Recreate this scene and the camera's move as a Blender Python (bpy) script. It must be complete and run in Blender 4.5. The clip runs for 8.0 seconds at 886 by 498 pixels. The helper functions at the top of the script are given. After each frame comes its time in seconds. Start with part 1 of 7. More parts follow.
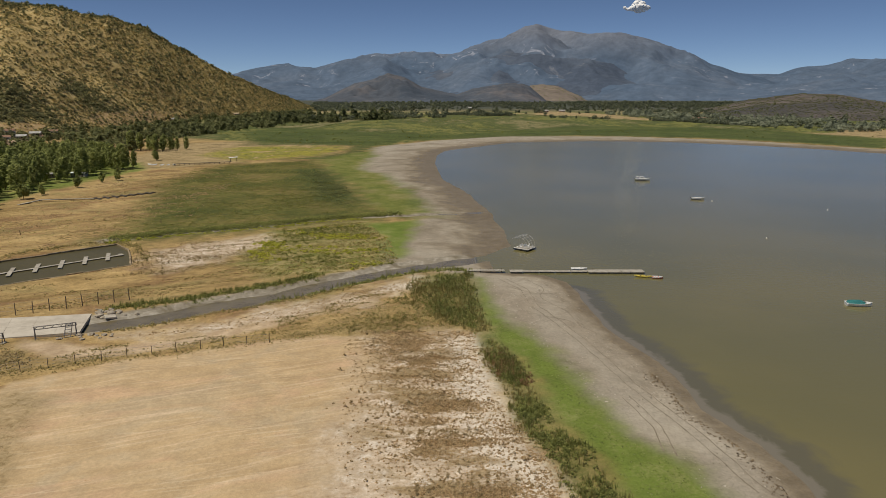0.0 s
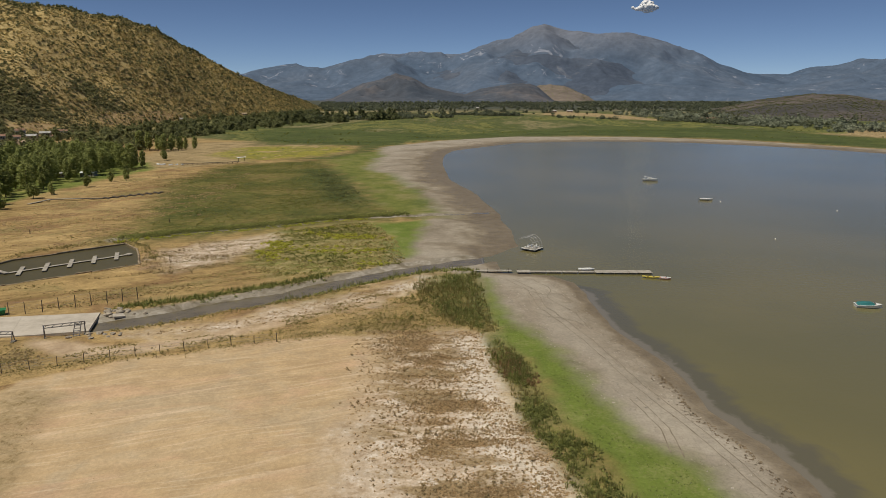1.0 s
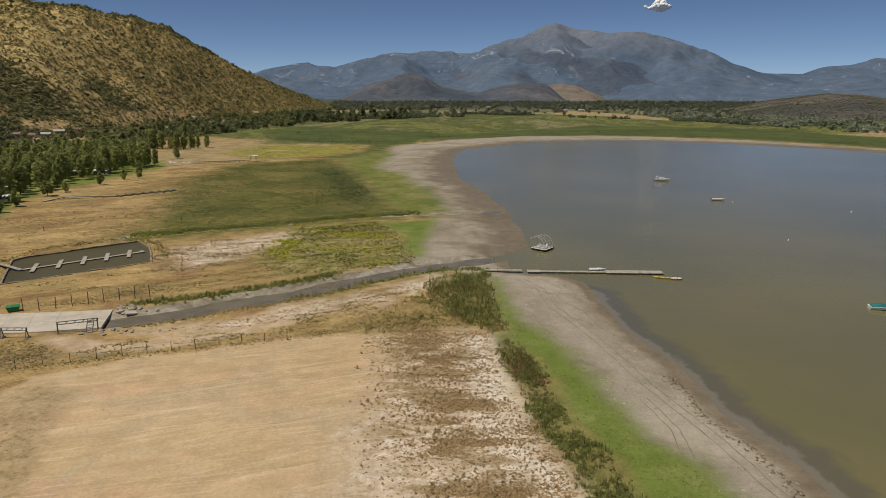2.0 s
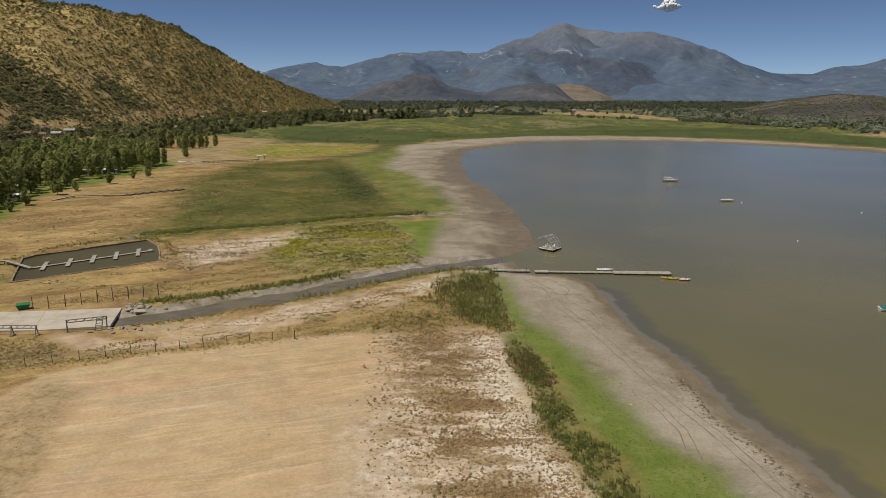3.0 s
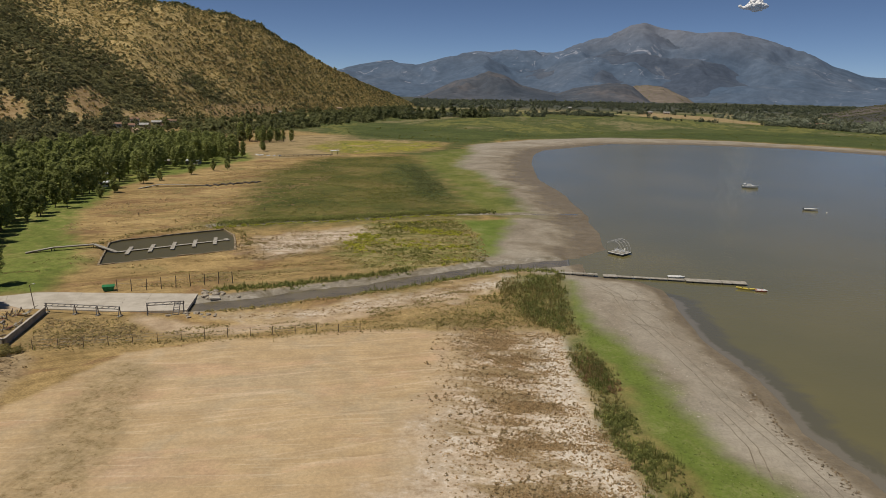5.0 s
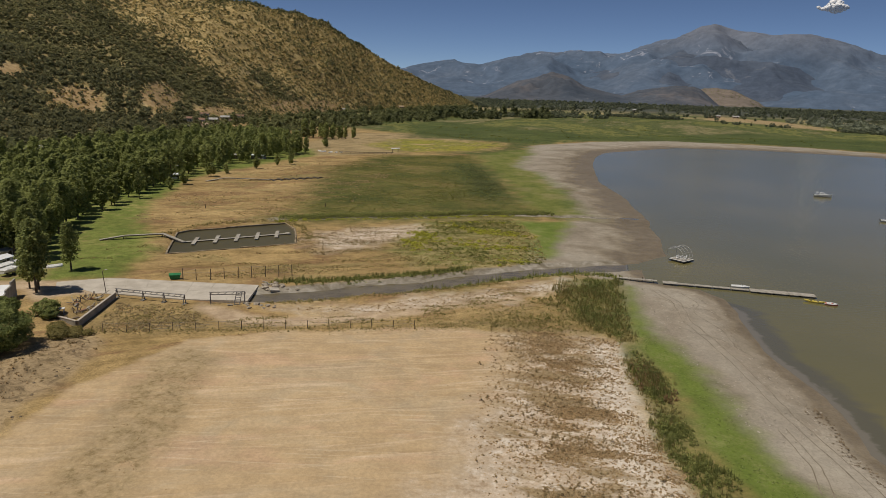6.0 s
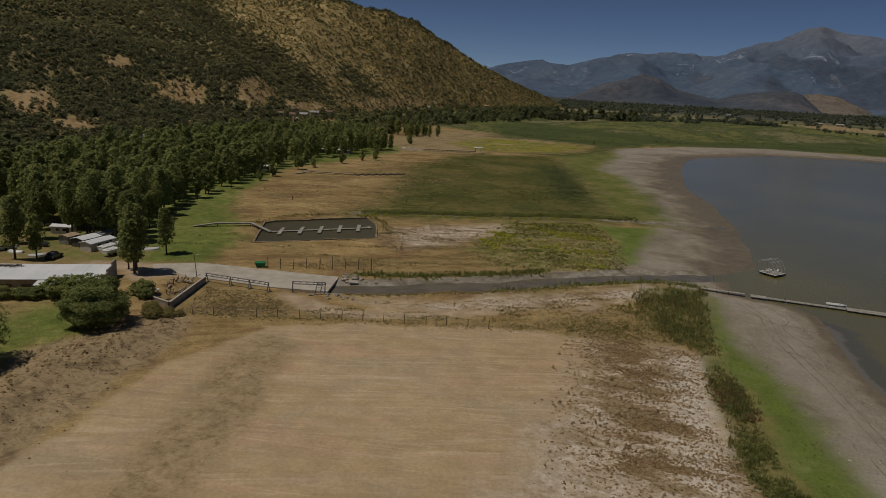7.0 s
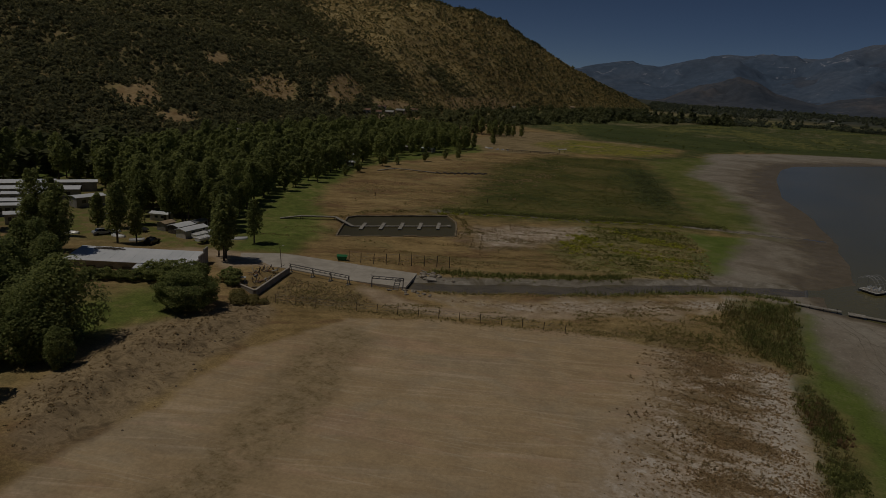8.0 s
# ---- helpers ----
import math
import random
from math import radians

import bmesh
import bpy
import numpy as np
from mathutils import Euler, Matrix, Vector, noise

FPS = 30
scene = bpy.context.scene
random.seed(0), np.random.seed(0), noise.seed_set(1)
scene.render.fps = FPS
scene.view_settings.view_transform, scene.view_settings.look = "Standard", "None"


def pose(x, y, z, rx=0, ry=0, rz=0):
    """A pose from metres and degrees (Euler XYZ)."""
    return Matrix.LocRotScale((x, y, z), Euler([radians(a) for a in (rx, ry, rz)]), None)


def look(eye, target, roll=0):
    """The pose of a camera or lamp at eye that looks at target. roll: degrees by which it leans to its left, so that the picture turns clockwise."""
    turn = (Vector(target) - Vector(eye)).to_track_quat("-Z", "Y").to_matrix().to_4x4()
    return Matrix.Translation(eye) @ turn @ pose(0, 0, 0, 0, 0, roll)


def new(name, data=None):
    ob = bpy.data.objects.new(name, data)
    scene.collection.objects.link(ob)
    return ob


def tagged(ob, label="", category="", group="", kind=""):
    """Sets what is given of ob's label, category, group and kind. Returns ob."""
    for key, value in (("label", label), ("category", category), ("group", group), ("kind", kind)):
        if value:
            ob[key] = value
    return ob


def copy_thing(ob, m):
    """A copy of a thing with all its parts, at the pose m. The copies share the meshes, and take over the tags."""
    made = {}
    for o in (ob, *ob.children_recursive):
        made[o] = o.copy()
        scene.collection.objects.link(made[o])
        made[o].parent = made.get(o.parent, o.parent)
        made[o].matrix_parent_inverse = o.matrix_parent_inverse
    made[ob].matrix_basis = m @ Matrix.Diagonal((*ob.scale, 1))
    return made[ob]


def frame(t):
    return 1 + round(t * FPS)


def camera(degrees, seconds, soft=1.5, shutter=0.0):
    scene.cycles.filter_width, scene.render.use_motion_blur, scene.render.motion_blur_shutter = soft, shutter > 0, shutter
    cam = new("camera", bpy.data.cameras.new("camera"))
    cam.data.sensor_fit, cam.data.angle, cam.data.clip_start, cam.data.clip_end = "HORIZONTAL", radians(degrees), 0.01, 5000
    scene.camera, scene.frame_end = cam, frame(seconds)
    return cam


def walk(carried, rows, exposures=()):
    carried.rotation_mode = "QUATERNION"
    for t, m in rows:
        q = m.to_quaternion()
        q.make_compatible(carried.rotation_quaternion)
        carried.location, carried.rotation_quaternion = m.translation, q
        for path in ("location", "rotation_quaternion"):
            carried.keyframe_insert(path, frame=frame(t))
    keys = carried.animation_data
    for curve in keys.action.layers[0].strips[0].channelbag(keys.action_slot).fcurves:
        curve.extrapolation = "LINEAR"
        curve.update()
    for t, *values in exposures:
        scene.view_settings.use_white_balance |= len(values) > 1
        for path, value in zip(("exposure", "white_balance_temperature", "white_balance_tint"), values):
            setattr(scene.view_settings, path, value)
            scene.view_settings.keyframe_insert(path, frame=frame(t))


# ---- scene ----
cam = camera(65.9, 8.0, 0.6)

# ---- the camera's way: it hovers over the shore, turns to its left and leans a little ----
EYE = (0.0, 0.0, 40.0)
TURNS = [  # seconds, degrees turned to the left, tilt, lean
    (0.0, 0.00, -13.06, 0.00), (0.5, 0.20, -13.04, -0.02), (1.0, 0.61, -13.05, 0.01), (1.5, 1.08, -13.10, 0.07),
    (3.0, 2.14, -13.13, 0.18), (3.5, 2.35, -13.16, 0.20), (4.0, 2.94, -13.18, 0.25), (4.5, 5.42, -13.24, 0.65),
    (6.0, 12.75, -13.44, 1.89), (6.5, 16.01, -13.60, 2.39), (7.0, 19.48, -13.77, 3.02), (7.5, 22.98, -13.99, 3.54),
    (8.0, 26.25, -14.19, 3.82)]


def gaze(turn, tilt, lean):
    a, b = radians(turn), radians(tilt)
    way = Vector((-math.sin(a) * math.cos(b), math.cos(a) * math.cos(b), math.sin(b)))
    return look(EYE, Vector(EYE) + way * 100, lean)


FADE = [  # seconds, stops, kelvin, tint
    (0.0, 0.07, 6500, 10), (3.5, 0.06, 6500, 10), (4.5, 0.0, 6460, 10.5), (5.8, 0.0, 6400, 12), (6.0, -0.05, 6400, 12), (6.5, -0.41, 6400, 12),
    (7.0, -0.90, 6390, 12), (7.5, -1.44, 6370, 12), (8.0, -2.04, 6350, 12)]
walk(cam, [(t, gaze(a, b, c)) for t, a, b, c in TURNS], FADE)

# ---- sky and sun: a high summer sun behind the camera's left shoulder ----
SUN_WAY = Vector((-0.80, -0.55, 2.2)).normalized()
world = bpy.data.worlds.new("world")
scene.world = world
world.use_nodes = True
sky = world.node_tree.nodes.new("ShaderNodeTexSky")
sky.sky_type, sky.sun_disc = "NISHITA", False
sky.sun_elevation, sky.sun_rotation = math.asin(SUN_WAY.z), math.atan2(SUN_WAY.x, SUN_WAY.y)
sky.altitude, sky.air_density, sky.dust_density, sky.ozone_density = 2000, 0.46, 0.0, 2.5
world.node_tree.links.new(sky.outputs[0], world.node_tree.nodes["Background"].inputs[0])
world.node_tree.nodes["Background"].inputs[1].default_value = 0.066
sun = new("sun", bpy.data.lights.new("sun", "SUN"))
sun.data.energy, sun.data.angle, sun.data.color = 3.4, radians(0.5), (1.0, 0.92, 0.77)
sun.matrix_world = look(SUN_WAY * 100, (0, 0, 0))


# ---- material helpers ----
class Nodes:
    """Short hands for one material's node tree."""

    def __init__(self, name, rough=0.9, spec=0.3, metal=0.0):
        self.mat = bpy.data.materials.new(name)
        self.mat.use_nodes = True
        self.tree = self.mat.node_tree
        self.bsdf = self.tree.nodes["Principled BSDF"]
        self.bsdf.inputs["Roughness"].default_value = rough
        self.bsdf.inputs["Metallic"].default_value = metal
        self.bsdf.inputs["Specular IOR Level"].default_value = spec
        self.place = self.tree.nodes.new("ShaderNodeTexCoord").outputs["Object"]

    def put(self, socket, value):
        if isinstance(value, bpy.types.NodeSocket):
            self.tree.links.new(value, socket)
        elif isinstance(value, tuple) and len(value) == 3 and socket.type == "RGBA":
            socket.default_value = (*value, 1)
        else:
            socket.default_value = value

    def noise(self, size, detail=4.0, rough=0.55, stretch=None, warp=0.0):
        n = self.tree.nodes.new("ShaderNodeTexNoise")
        place = self.place
        if stretch:
            m = self.tree.nodes.new("ShaderNodeMapping")
            m.vector_type = "TEXTURE"
            m.inputs["Rotation"].default_value = (0, 0, radians(stretch[0]))
            m.inputs["Scale"].default_value = [1 / v for v in stretch[1]]
            self.put(m.inputs[0], place)
            place = m.outputs[0]
        self.put(n.inputs["Vector"], place)
        n.inputs["Scale"].default_value, n.inputs["Detail"].default_value = 1.0 / size, detail
        n.inputs["Roughness"].default_value, n.inputs["Distortion"].default_value = rough, warp
        return n.outputs["Fac"]

    def cells(self, size, feature="F1"):
        n = self.tree.nodes.new("ShaderNodeTexVoronoi")
        n.feature = feature
        self.put(n.inputs["Vector"], self.place)
        n.inputs["Scale"].default_value = 1.0 / size
        return n.outputs["Distance"]

    def attr(self, name):
        n = self.tree.nodes.new("ShaderNodeAttribute")
        n.attribute_name = name
        return n.outputs["Fac"]

    def math(self, op, a, b=0.0, c=0.0):
        n = self.tree.nodes.new("ShaderNodeMath")
        n.operation = op
        for s, v in zip(n.inputs, (a, b, c)):
            self.put(s, v)
        return n.outputs[0]

    def step(self, value, lo, hi, out_lo=0.0, out_hi=1.0):
        n = self.tree.nodes.new("ShaderNodeMapRange")
        n.interpolation_type = "SMOOTHSTEP"
        for s, v in zip(n.inputs, (value, lo, hi, out_lo, out_hi)):
            self.put(s, v)
        return n.outputs[0]

    def mix(self, fac, a, b):
        n = self.tree.nodes.new("ShaderNodeMix")
        n.data_type = "RGBA"
        self.put(n.inputs[0], fac)
        self.put(n.inputs[6], a)
        self.put(n.inputs[7], b)
        return n.outputs[2]

    def ramp(self, value, *stops):
        """Colours from low to high noise, spread over the middle of its range."""
        out = stops[0]
        k = len(stops) - 1
        for i in range(k):
            lo = 0.37 + 0.26 * i / k
            out = self.mix(self.step(value, lo, lo + 0.26 / k), out, stops[i + 1])
        return out

    def tint(self, color, grey):
        n = self.tree.nodes.new("ShaderNodeMix")
        n.data_type, n.blend_type = "RGBA", "MULTIPLY"
        n.inputs[0].default_value = 1.0
        self.put(n.inputs[6], color)
        both = self.tree.nodes.new("ShaderNodeCombineColor")
        for s in both.inputs:
            self.put(s, grey)
        self.put(n.inputs[7], both.outputs[0])
        return n.outputs[2]

    def random(self):
        return self.tree.nodes.new("ShaderNodeObjectInfo").outputs["Random"]

    def island(self):
        return self.tree.nodes.new("ShaderNodeNewGeometry").outputs["Random Per Island"]

    def bump(self, height, strength=0.5, dist=0.1):
        n = self.tree.nodes.new("ShaderNodeBump")
        n.inputs["Strength"].default_value, n.inputs["Distance"].default_value = strength, dist
        self.put(n.inputs["Height"], height)
        self.tree.links.new(n.outputs[0], self.bsdf.inputs["Normal"])

    def color(self, value):
        self.put(self.bsdf.inputs["Base Color"], value)
        return self.mat


def plain(name, a, b, size=0.5, rough=0.7, spec=0.3, metal=0.0, bump=0.2):
    """A surface that wanders between two colours, with fine grain."""
    n = Nodes(name, rough, spec, metal)
    big, fine = n.noise(size, 5), n.noise(size * 0.08, 3)
    n.bump(fine, bump, size * 0.02)
    both = n.math("ADD", n.math("MULTIPLY", big, 0.7), n.math("MULTIPLY", fine, 0.3))
    return n.color(n.ramp(both, a, b))


def foliage(name, dark, light, size=3.0, through_light=0.5):
    n = Nodes(name, 0.75, 0.2)
    v = n.math("ADD", n.math("MULTIPLY", n.noise(size, 3), 0.45), n.math("MULTIPLY", n.island(), 0.35))
    v = n.math("ADD", v, n.math("MULTIPLY", n.random(), 0.2))
    c = n.ramp(v, dark, tuple((p + q) / 2 for p, q in zip(dark, light)), light)
    n.color(c)
    t = n.tree.nodes.new("ShaderNodeBsdfTranslucent")
    m = n.tree.nodes.new("ShaderNodeMixShader")
    m.inputs[0].default_value = through_light
    n.put(t.inputs[0], c)
    n.tree.links.new(n.bsdf.outputs[0], m.inputs[1])
    n.tree.links.new(t.outputs[0], m.inputs[2])
    n.tree.links.new(m.outputs[0], n.tree.nodes["Material Output"].inputs[0])
    return n.mat


# ---- plan of the shore: corner points in metres ----
LAKE = [(48, -400), (40, 0), (38, 45), (37.3, 61.4), (36.3, 71.7), (34.9, 76.5), (33.2, 81.0), (33.4, 87.0), (32.5, 92.8), (30.3, 102.9),
        (28.5, 112.3), (27.5, 121.6), (26.9, 132.5), (26.1, 140.9), (22.1, 146.4), (12.2, 149.5), (9.9, 166), (18.0, 176),
        (18.6, 196.6), (15.0, 229.4), (8.9, 274.6), (-1, 318), (-5, 397), (-3, 439), (2, 469), (18, 492), (54, 541), (117, 559),
        (186, 547), (228, 518), (257, 492), (288, 447), (345, 390), (520, 250), (700, -100), (700, -400)]
MUD_EDGE = [(40, -400), (26, 0), (27, 45), (28.5, 60.8), (26.0, 68.5), (22.4, 73.6), (20.4, 82.7), (18.8, 93.9), (15.3, 105.7), (10.8, 117.1),
            (8.6, 131.2), (7.5, 143), (2, 150), (-9.8, 160.1), (-9.7, 178.9), (-6.6, 202.5), (-2.5, 216.6), (-9.5, 258.3),
            (-17.3, 289.8), (-28, 330), (-41, 351), (-45, 490), (-2, 557), (57, 605), (156, 605), (235, 557), (297, 472),
            (360, 400), (540, 260), (720, -100), (720, -400)]
CREEK = [(-66, 110.5), (-61, 111.5), (-55.2, 114.5), (-48.9, 118.8), (-41.6, 124.6), (-31.6, 131.5), (-21.6, 140.5), (-10.9, 149.3), (0.5, 156.5), (12.8, 163)]
BROOK = [(-90, 180), (-73.2, 191.0), (-60.3, 196.6), (-48.7, 203.5), (-39.5, 209.9), (-26.1, 215.7), (-15.4, 218.7), (1.1, 222.9), (12, 226)]
LOT = [(-60, 88), (-50.6, 95.0), (-33.4, 102.0), (-20, 106.9), (-9, 106), (-6, 90), (-6, 78.5), (-6, 67), (-6, 56.5), (-6, 0),
       (-56, 0), (-60, 39.0), (-61, 50.5), (-64, 68)]
SALT = [(-12.4, 106), (6.2, 108.1), (7.3, 95.8), (8.1, 85.9), (9.6, 72.1), (12.5, 62.8), (14, 40), (14, 0), (-17, 0), (-14.0, 60.6), (-13, 69.6),
        (-12, 77.7), (-9.5, 87.8)]
SALT_NORTH = [(-73, 158), (-66, 174), (-49.4, 187.0), (-45, 176), (-54.0, 158), (-61.5, 147.7)]
SALT_CREEK = [(-53.6, 105.8), (-37.5, 114.6), (-19.7, 130.4), (-4.6, 142.5), (-1.2, 140.8), (-18.2, 121.4), (-36.3, 109.1)]
REEDS = [(5.8, 147.5), (-0.5, 146.0), (-5.3, 140.5), (-1.5, 123.8), (1.6, 114.1), (6.2, 108.3), (7.8, 91.9), (9.5, 84.4), (9.9, 75.0),
         (13.1, 66.2), (13.9, 60.8), (15, 20), (19, 20), (17.2, 60.8), (16.8, 66.2), (14.6, 71.0), (12.6, 79.4), (12.2, 88.0), (10.0, 98.3), (7.8, 103.1),
         (6.5, 114.1), (6.0, 127.4)]
ALGAE = [(8.0, 144), (6.2, 117.1), (7.8, 103.1), (10.0, 98.3), (12.7, 86.1), (14.6, 71.0), (16.8, 66.2), (17.2, 60.8), (18, 0), (28, 0), (28.5, 60.8),
         (26.0, 68.5), (22.4, 73.6), (20.4, 82.7), (18.8, 93.9), (15.3, 105.7), (10.8, 117.1), (8.8, 131.2)]
ALGAE_NORTH = [(-72, 400), (-30.1, 250.8), (-15.2, 221.2), (-2.6, 218.1), (-9.5, 257.7), (-17.3, 289.1), (-28, 329), (-41, 351), (-46, 480)]
ALGAE_TIP = [(-24.4, 202.5), (-7.8, 212), (-9.0, 185.3), (-9.7, 160), (-14.2, 163), (-16.3, 185.3)]
FIELD = [(-88, 172), (-122, 300), (-120, 372), (-73, 402), (-28, 253), (-6, 216), (-33, 203.0), (-58, 189)]
HERBS = [(-52, 165), (-49.5, 195), (-24.2, 208), (-12.7, 175), (-10.0, 153.9), (-28.0, 144.5), (-37.5, 142.0), (-47, 152)]
YELLOW_FAR = [(-150, 430), (-148, 490), (-114, 500), (-79, 500), (-68, 470), (-76, 431), (-115, 396)]
DRY_FAR = [(-175, 330), (-204, 524), (-156, 554), (-77, 515), (-114, 487), (-132, 460), (-114, 385)]
DRY_NORTH = [(150, 1150), (188, 1370), (276, 1205), (305, 925), (262, 960), (230, 1080)]
DRY_EAST = [(330, 700), (362, 650), (445, 757), (480, 700), (410, 560), (345, 610)]
MEADOW = [(-230, 590), (-260, 950), (-100, 1180), (15, 1221), (400, 1121), (560, 900), (700, 500), (560, 400), (304, 480), (245, 590), (161, 634), (59, 634),
          (-2, 597), (-46, 497), (-77, 515), (-131, 534)]
LAWN = [(-150, 90), (-104, 106), (-93, 113.0), (-98, 132), (-112, 151), (-127, 167), (-138.0, 187.6), (-160, 244.4), (-158, 310), (-152, 348), (-169, 385),
        (-260, 400), (-300, 150), (-200, 80)]
LAWN_SOUTH = [(-100, 60), (-96, 78), (-90.3, 80), (-82, 72), (-81, 62), (-84, 52), (-100, 40)]
SCRUB = [(-84, 88), (-84, 102), (-69.6, 103), (-60, 98), (-40, 101), (-21, 112), (-9, 124), (-3, 133), (4, 120), (6, 109), (-14, 109), (-34, 102.8), (-50, 96), (-61, 91), (-74, 85)]
STRIP_DRY = [(-60.8, 86), (-57, 72), (-52.4, 58), (-49, 43), (-47.5, 30), (-40, 30), (-41, 45), (-43, 56), (-46, 67.8), (-51.5, 83)]
CAMP = [(-106, 107), (-109, 119), (-128, 124), (-156, 140), (-205, 150), (-215, 110), (-170, 84), (-130, 88), (-112, 97)]
TRACK = [(-68, 105), (-59, 102.5), (-51.9, 102), (-43.0, 105.4), (-31.8, 112.5), (-22.2, 120.5), (-10, 131), (-12, 128), (-30.9, 109.2), (-42.7, 101.1), (-51.2, 97.6), (-57.5, 97), (-67.4, 101)]
YARD_ROAD = [(-88, 103), (-92, 113), (-101, 108), (-112, 104), (-114, 100), (-100, 98), (-93, 94)]
SLOPE = [(-61.5, 36), (-61, 43.7), (-62.4, 52.7), (-65.5, 64), (-67.5, 76), (-71, 84), (-76, 86), (-74.5, 74), (-74, 65), (-74, 58), (-71.5, 51), (-69, 45), (-66, 36)]
BERM = [(-76, 88), (-73, 80), (-72.5, 72), (-74, 65), (-74, 58), (-72, 51), (-69, 45), (-66, 38), (-64, 20)]
LUSH = [(-193, 682), (-181, 758), (-112, 718), (-60, 662), (9, 640), (152, 800), (281, 756), (335, 680), (372, 590), (310, 480), (267, 535), (219, 585), (123, 625),
        (12, 560), (-28, 560), (-42, 504), (-50, 424), (-68, 399), (-92, 404), (-66, 453), (-72, 504), (-110, 516), (-143, 508)]
POND = [(-95.7, 134.3), (-106.5, 155.0), (-105.6, 158.2), (-86.5, 176.9), (-80.5, 170.2), (-72.8, 154.4)]
DARK_EDGE = [(-30, 253), (-46, 310), (-60, 352), (-78, 350), (-60, 295), (-48, 250), (-33, 232)]
TERRACE = [(-60, 0), (-66, 40), (-70, 47), (-73.5, 56), (-74, 64), (-74.5, 74), (-79, 82), (-84, 88), (-87, 100), (-92, 101), (-140, 90), (-400, 60), (-400, -200), (-62, -200)]


HEAPS = [(-61, 40), (-62.5, 52), (-67, 63), (-69.5, 71), (-72, 83), (-79, 84), (-78, 72), (-82, 63), (-77, 52), (-75, 44), (-70, 38)]


def edge_distance(px, py, poly, closed=True):
    """Metres from points to a polygon's edge, positive inside; or to an open line, positive."""
    pts = np.asarray(poly, float)
    best = np.full(px.shape, 1e9)
    inside = np.zeros(px.shape, bool)
    n = len(pts)
    for i in range(n if closed else n - 1):
        ax, ay = pts[i]
        bx, by = pts[(i + 1) % n]
        dx, dy = bx - ax, by - ay
        u = np.clip(((px - ax) * dx + (py - ay) * dy) / (dx * dx + dy * dy), 0, 1)
        best = np.minimum(best, (px - ax - u * dx) ** 2 + (py - ay - u * dy) ** 2)
        if closed and dy != 0:
            inside ^= ((ay > py) != (by > py)) & (px < dx * (py - ay) / dy + ax)
    best = np.sqrt(best)
    return np.where(inside, best, -best) if closed else best


def lattice(ix, iy, seed):
    v = np.sin(ix * 127.1 + iy * 311.7 + seed * 74.7) * 43758.5453
    return v - np.floor(v)


def ripple(px, py, size, seed=0, octaves=3):
    """Smooth noise between -1 and 1."""
    total, amp, norm = 0.0, 1.0, 0.0
    for o in range(octaves):
        x, y = px / size + 17.3 * o, py / size - 9.1 * o
        ix, iy = np.floor(x), np.floor(y)
        fx, fy = x - ix, y - iy
        fx, fy = fx * fx * (3 - 2 * fx), fy * fy * (3 - 2 * fy)
        a = lattice(ix, iy, seed) * (1 - fx) + lattice(ix + 1, iy, seed) * fx
        b = lattice(ix, iy + 1, seed) * (1 - fx) + lattice(ix + 1, iy + 1, seed) * fx
        total = total + amp * (a * (1 - fy) + b * fy)
        norm += amp
        amp, size = amp * 0.5, size * 0.5
    return total / norm * 2 - 1


def sm(v, lo, hi):
    u = np.clip((v - lo) / (hi - lo), 0, 1)
    return u * u * (3 - 2 * u)


def ground_height(px, py):
    px, py = np.asarray(px, float), np.asarray(py, float)
    wob = ripple(px, py, 14, 3) * 1.6 + ripple(px, py, 4, 4) * 0.4
    lake = -edge_distance(px, py, LAKE) + wob * 0.8
    z = np.clip(0.03 * lake, -1.5, 0.55) + 0.05 * ripple(px, py, 3.5, 5) * sm(lake, 1, 10)
    creek = edge_distance(px, py, CREEK, False) + ripple(px, py, 6, 6) * 1.1 + ripple(px, py, 2.4, 16) * 0.7
    z = np.where(lake > -2, np.minimum(z, -0.35 + 0.62 * sm(creek, 1.0, 4.2) + 3 * sm(creek, 4.2, 8)), z)
    brook = edge_distance(px, py, BROOK, False) + ripple(px, py, 6, 7) * 0.6
    z = np.where(lake > -2, np.minimum(z, -0.1 + 0.5 * sm(brook, 0.5, 2.2) + 3 * sm(brook, 2.2, 5)), z)
    pond = edge_distance(px, py, POND)
    z = np.where(pond > -1.5, np.minimum(z, -1.0 + 1.5 * sm(-pond, -1.0, 1.0)), z)
    z = z + 1.0 * sm(edge_distance(px, py, TERRACE) + ripple(px, py, 6, 8) * 1.2, -5.5, 1.5)
    z = z + 0.6 * np.exp(-(edge_distance(px, py, BERM, False) / 3.2) ** 2) * sm(ripple(px, py, 9, 12), -0.9, 0.3) * sm(84 - py, -3, 8)
    heaps = sm(edge_distance(px, py, HEAPS) + 2 * ripple(px, py, 7, 13), -1.0, 4.0)
    z = z + heaps * (0.75 * ripple(px, py, 6.5, 14, 3) + 0.30 * ripple(px, py, 2.4, 15, 2) + 0.2)
    z = z + 0.35 * sm(-pond, 2, 5) * sm(9 - (-pond), 0, 4) * sm(px, -112, -100)
    return z + 0.5 * ripple(px, py, 130, 9) * sm(np.hypot(px, py), 420, 800)


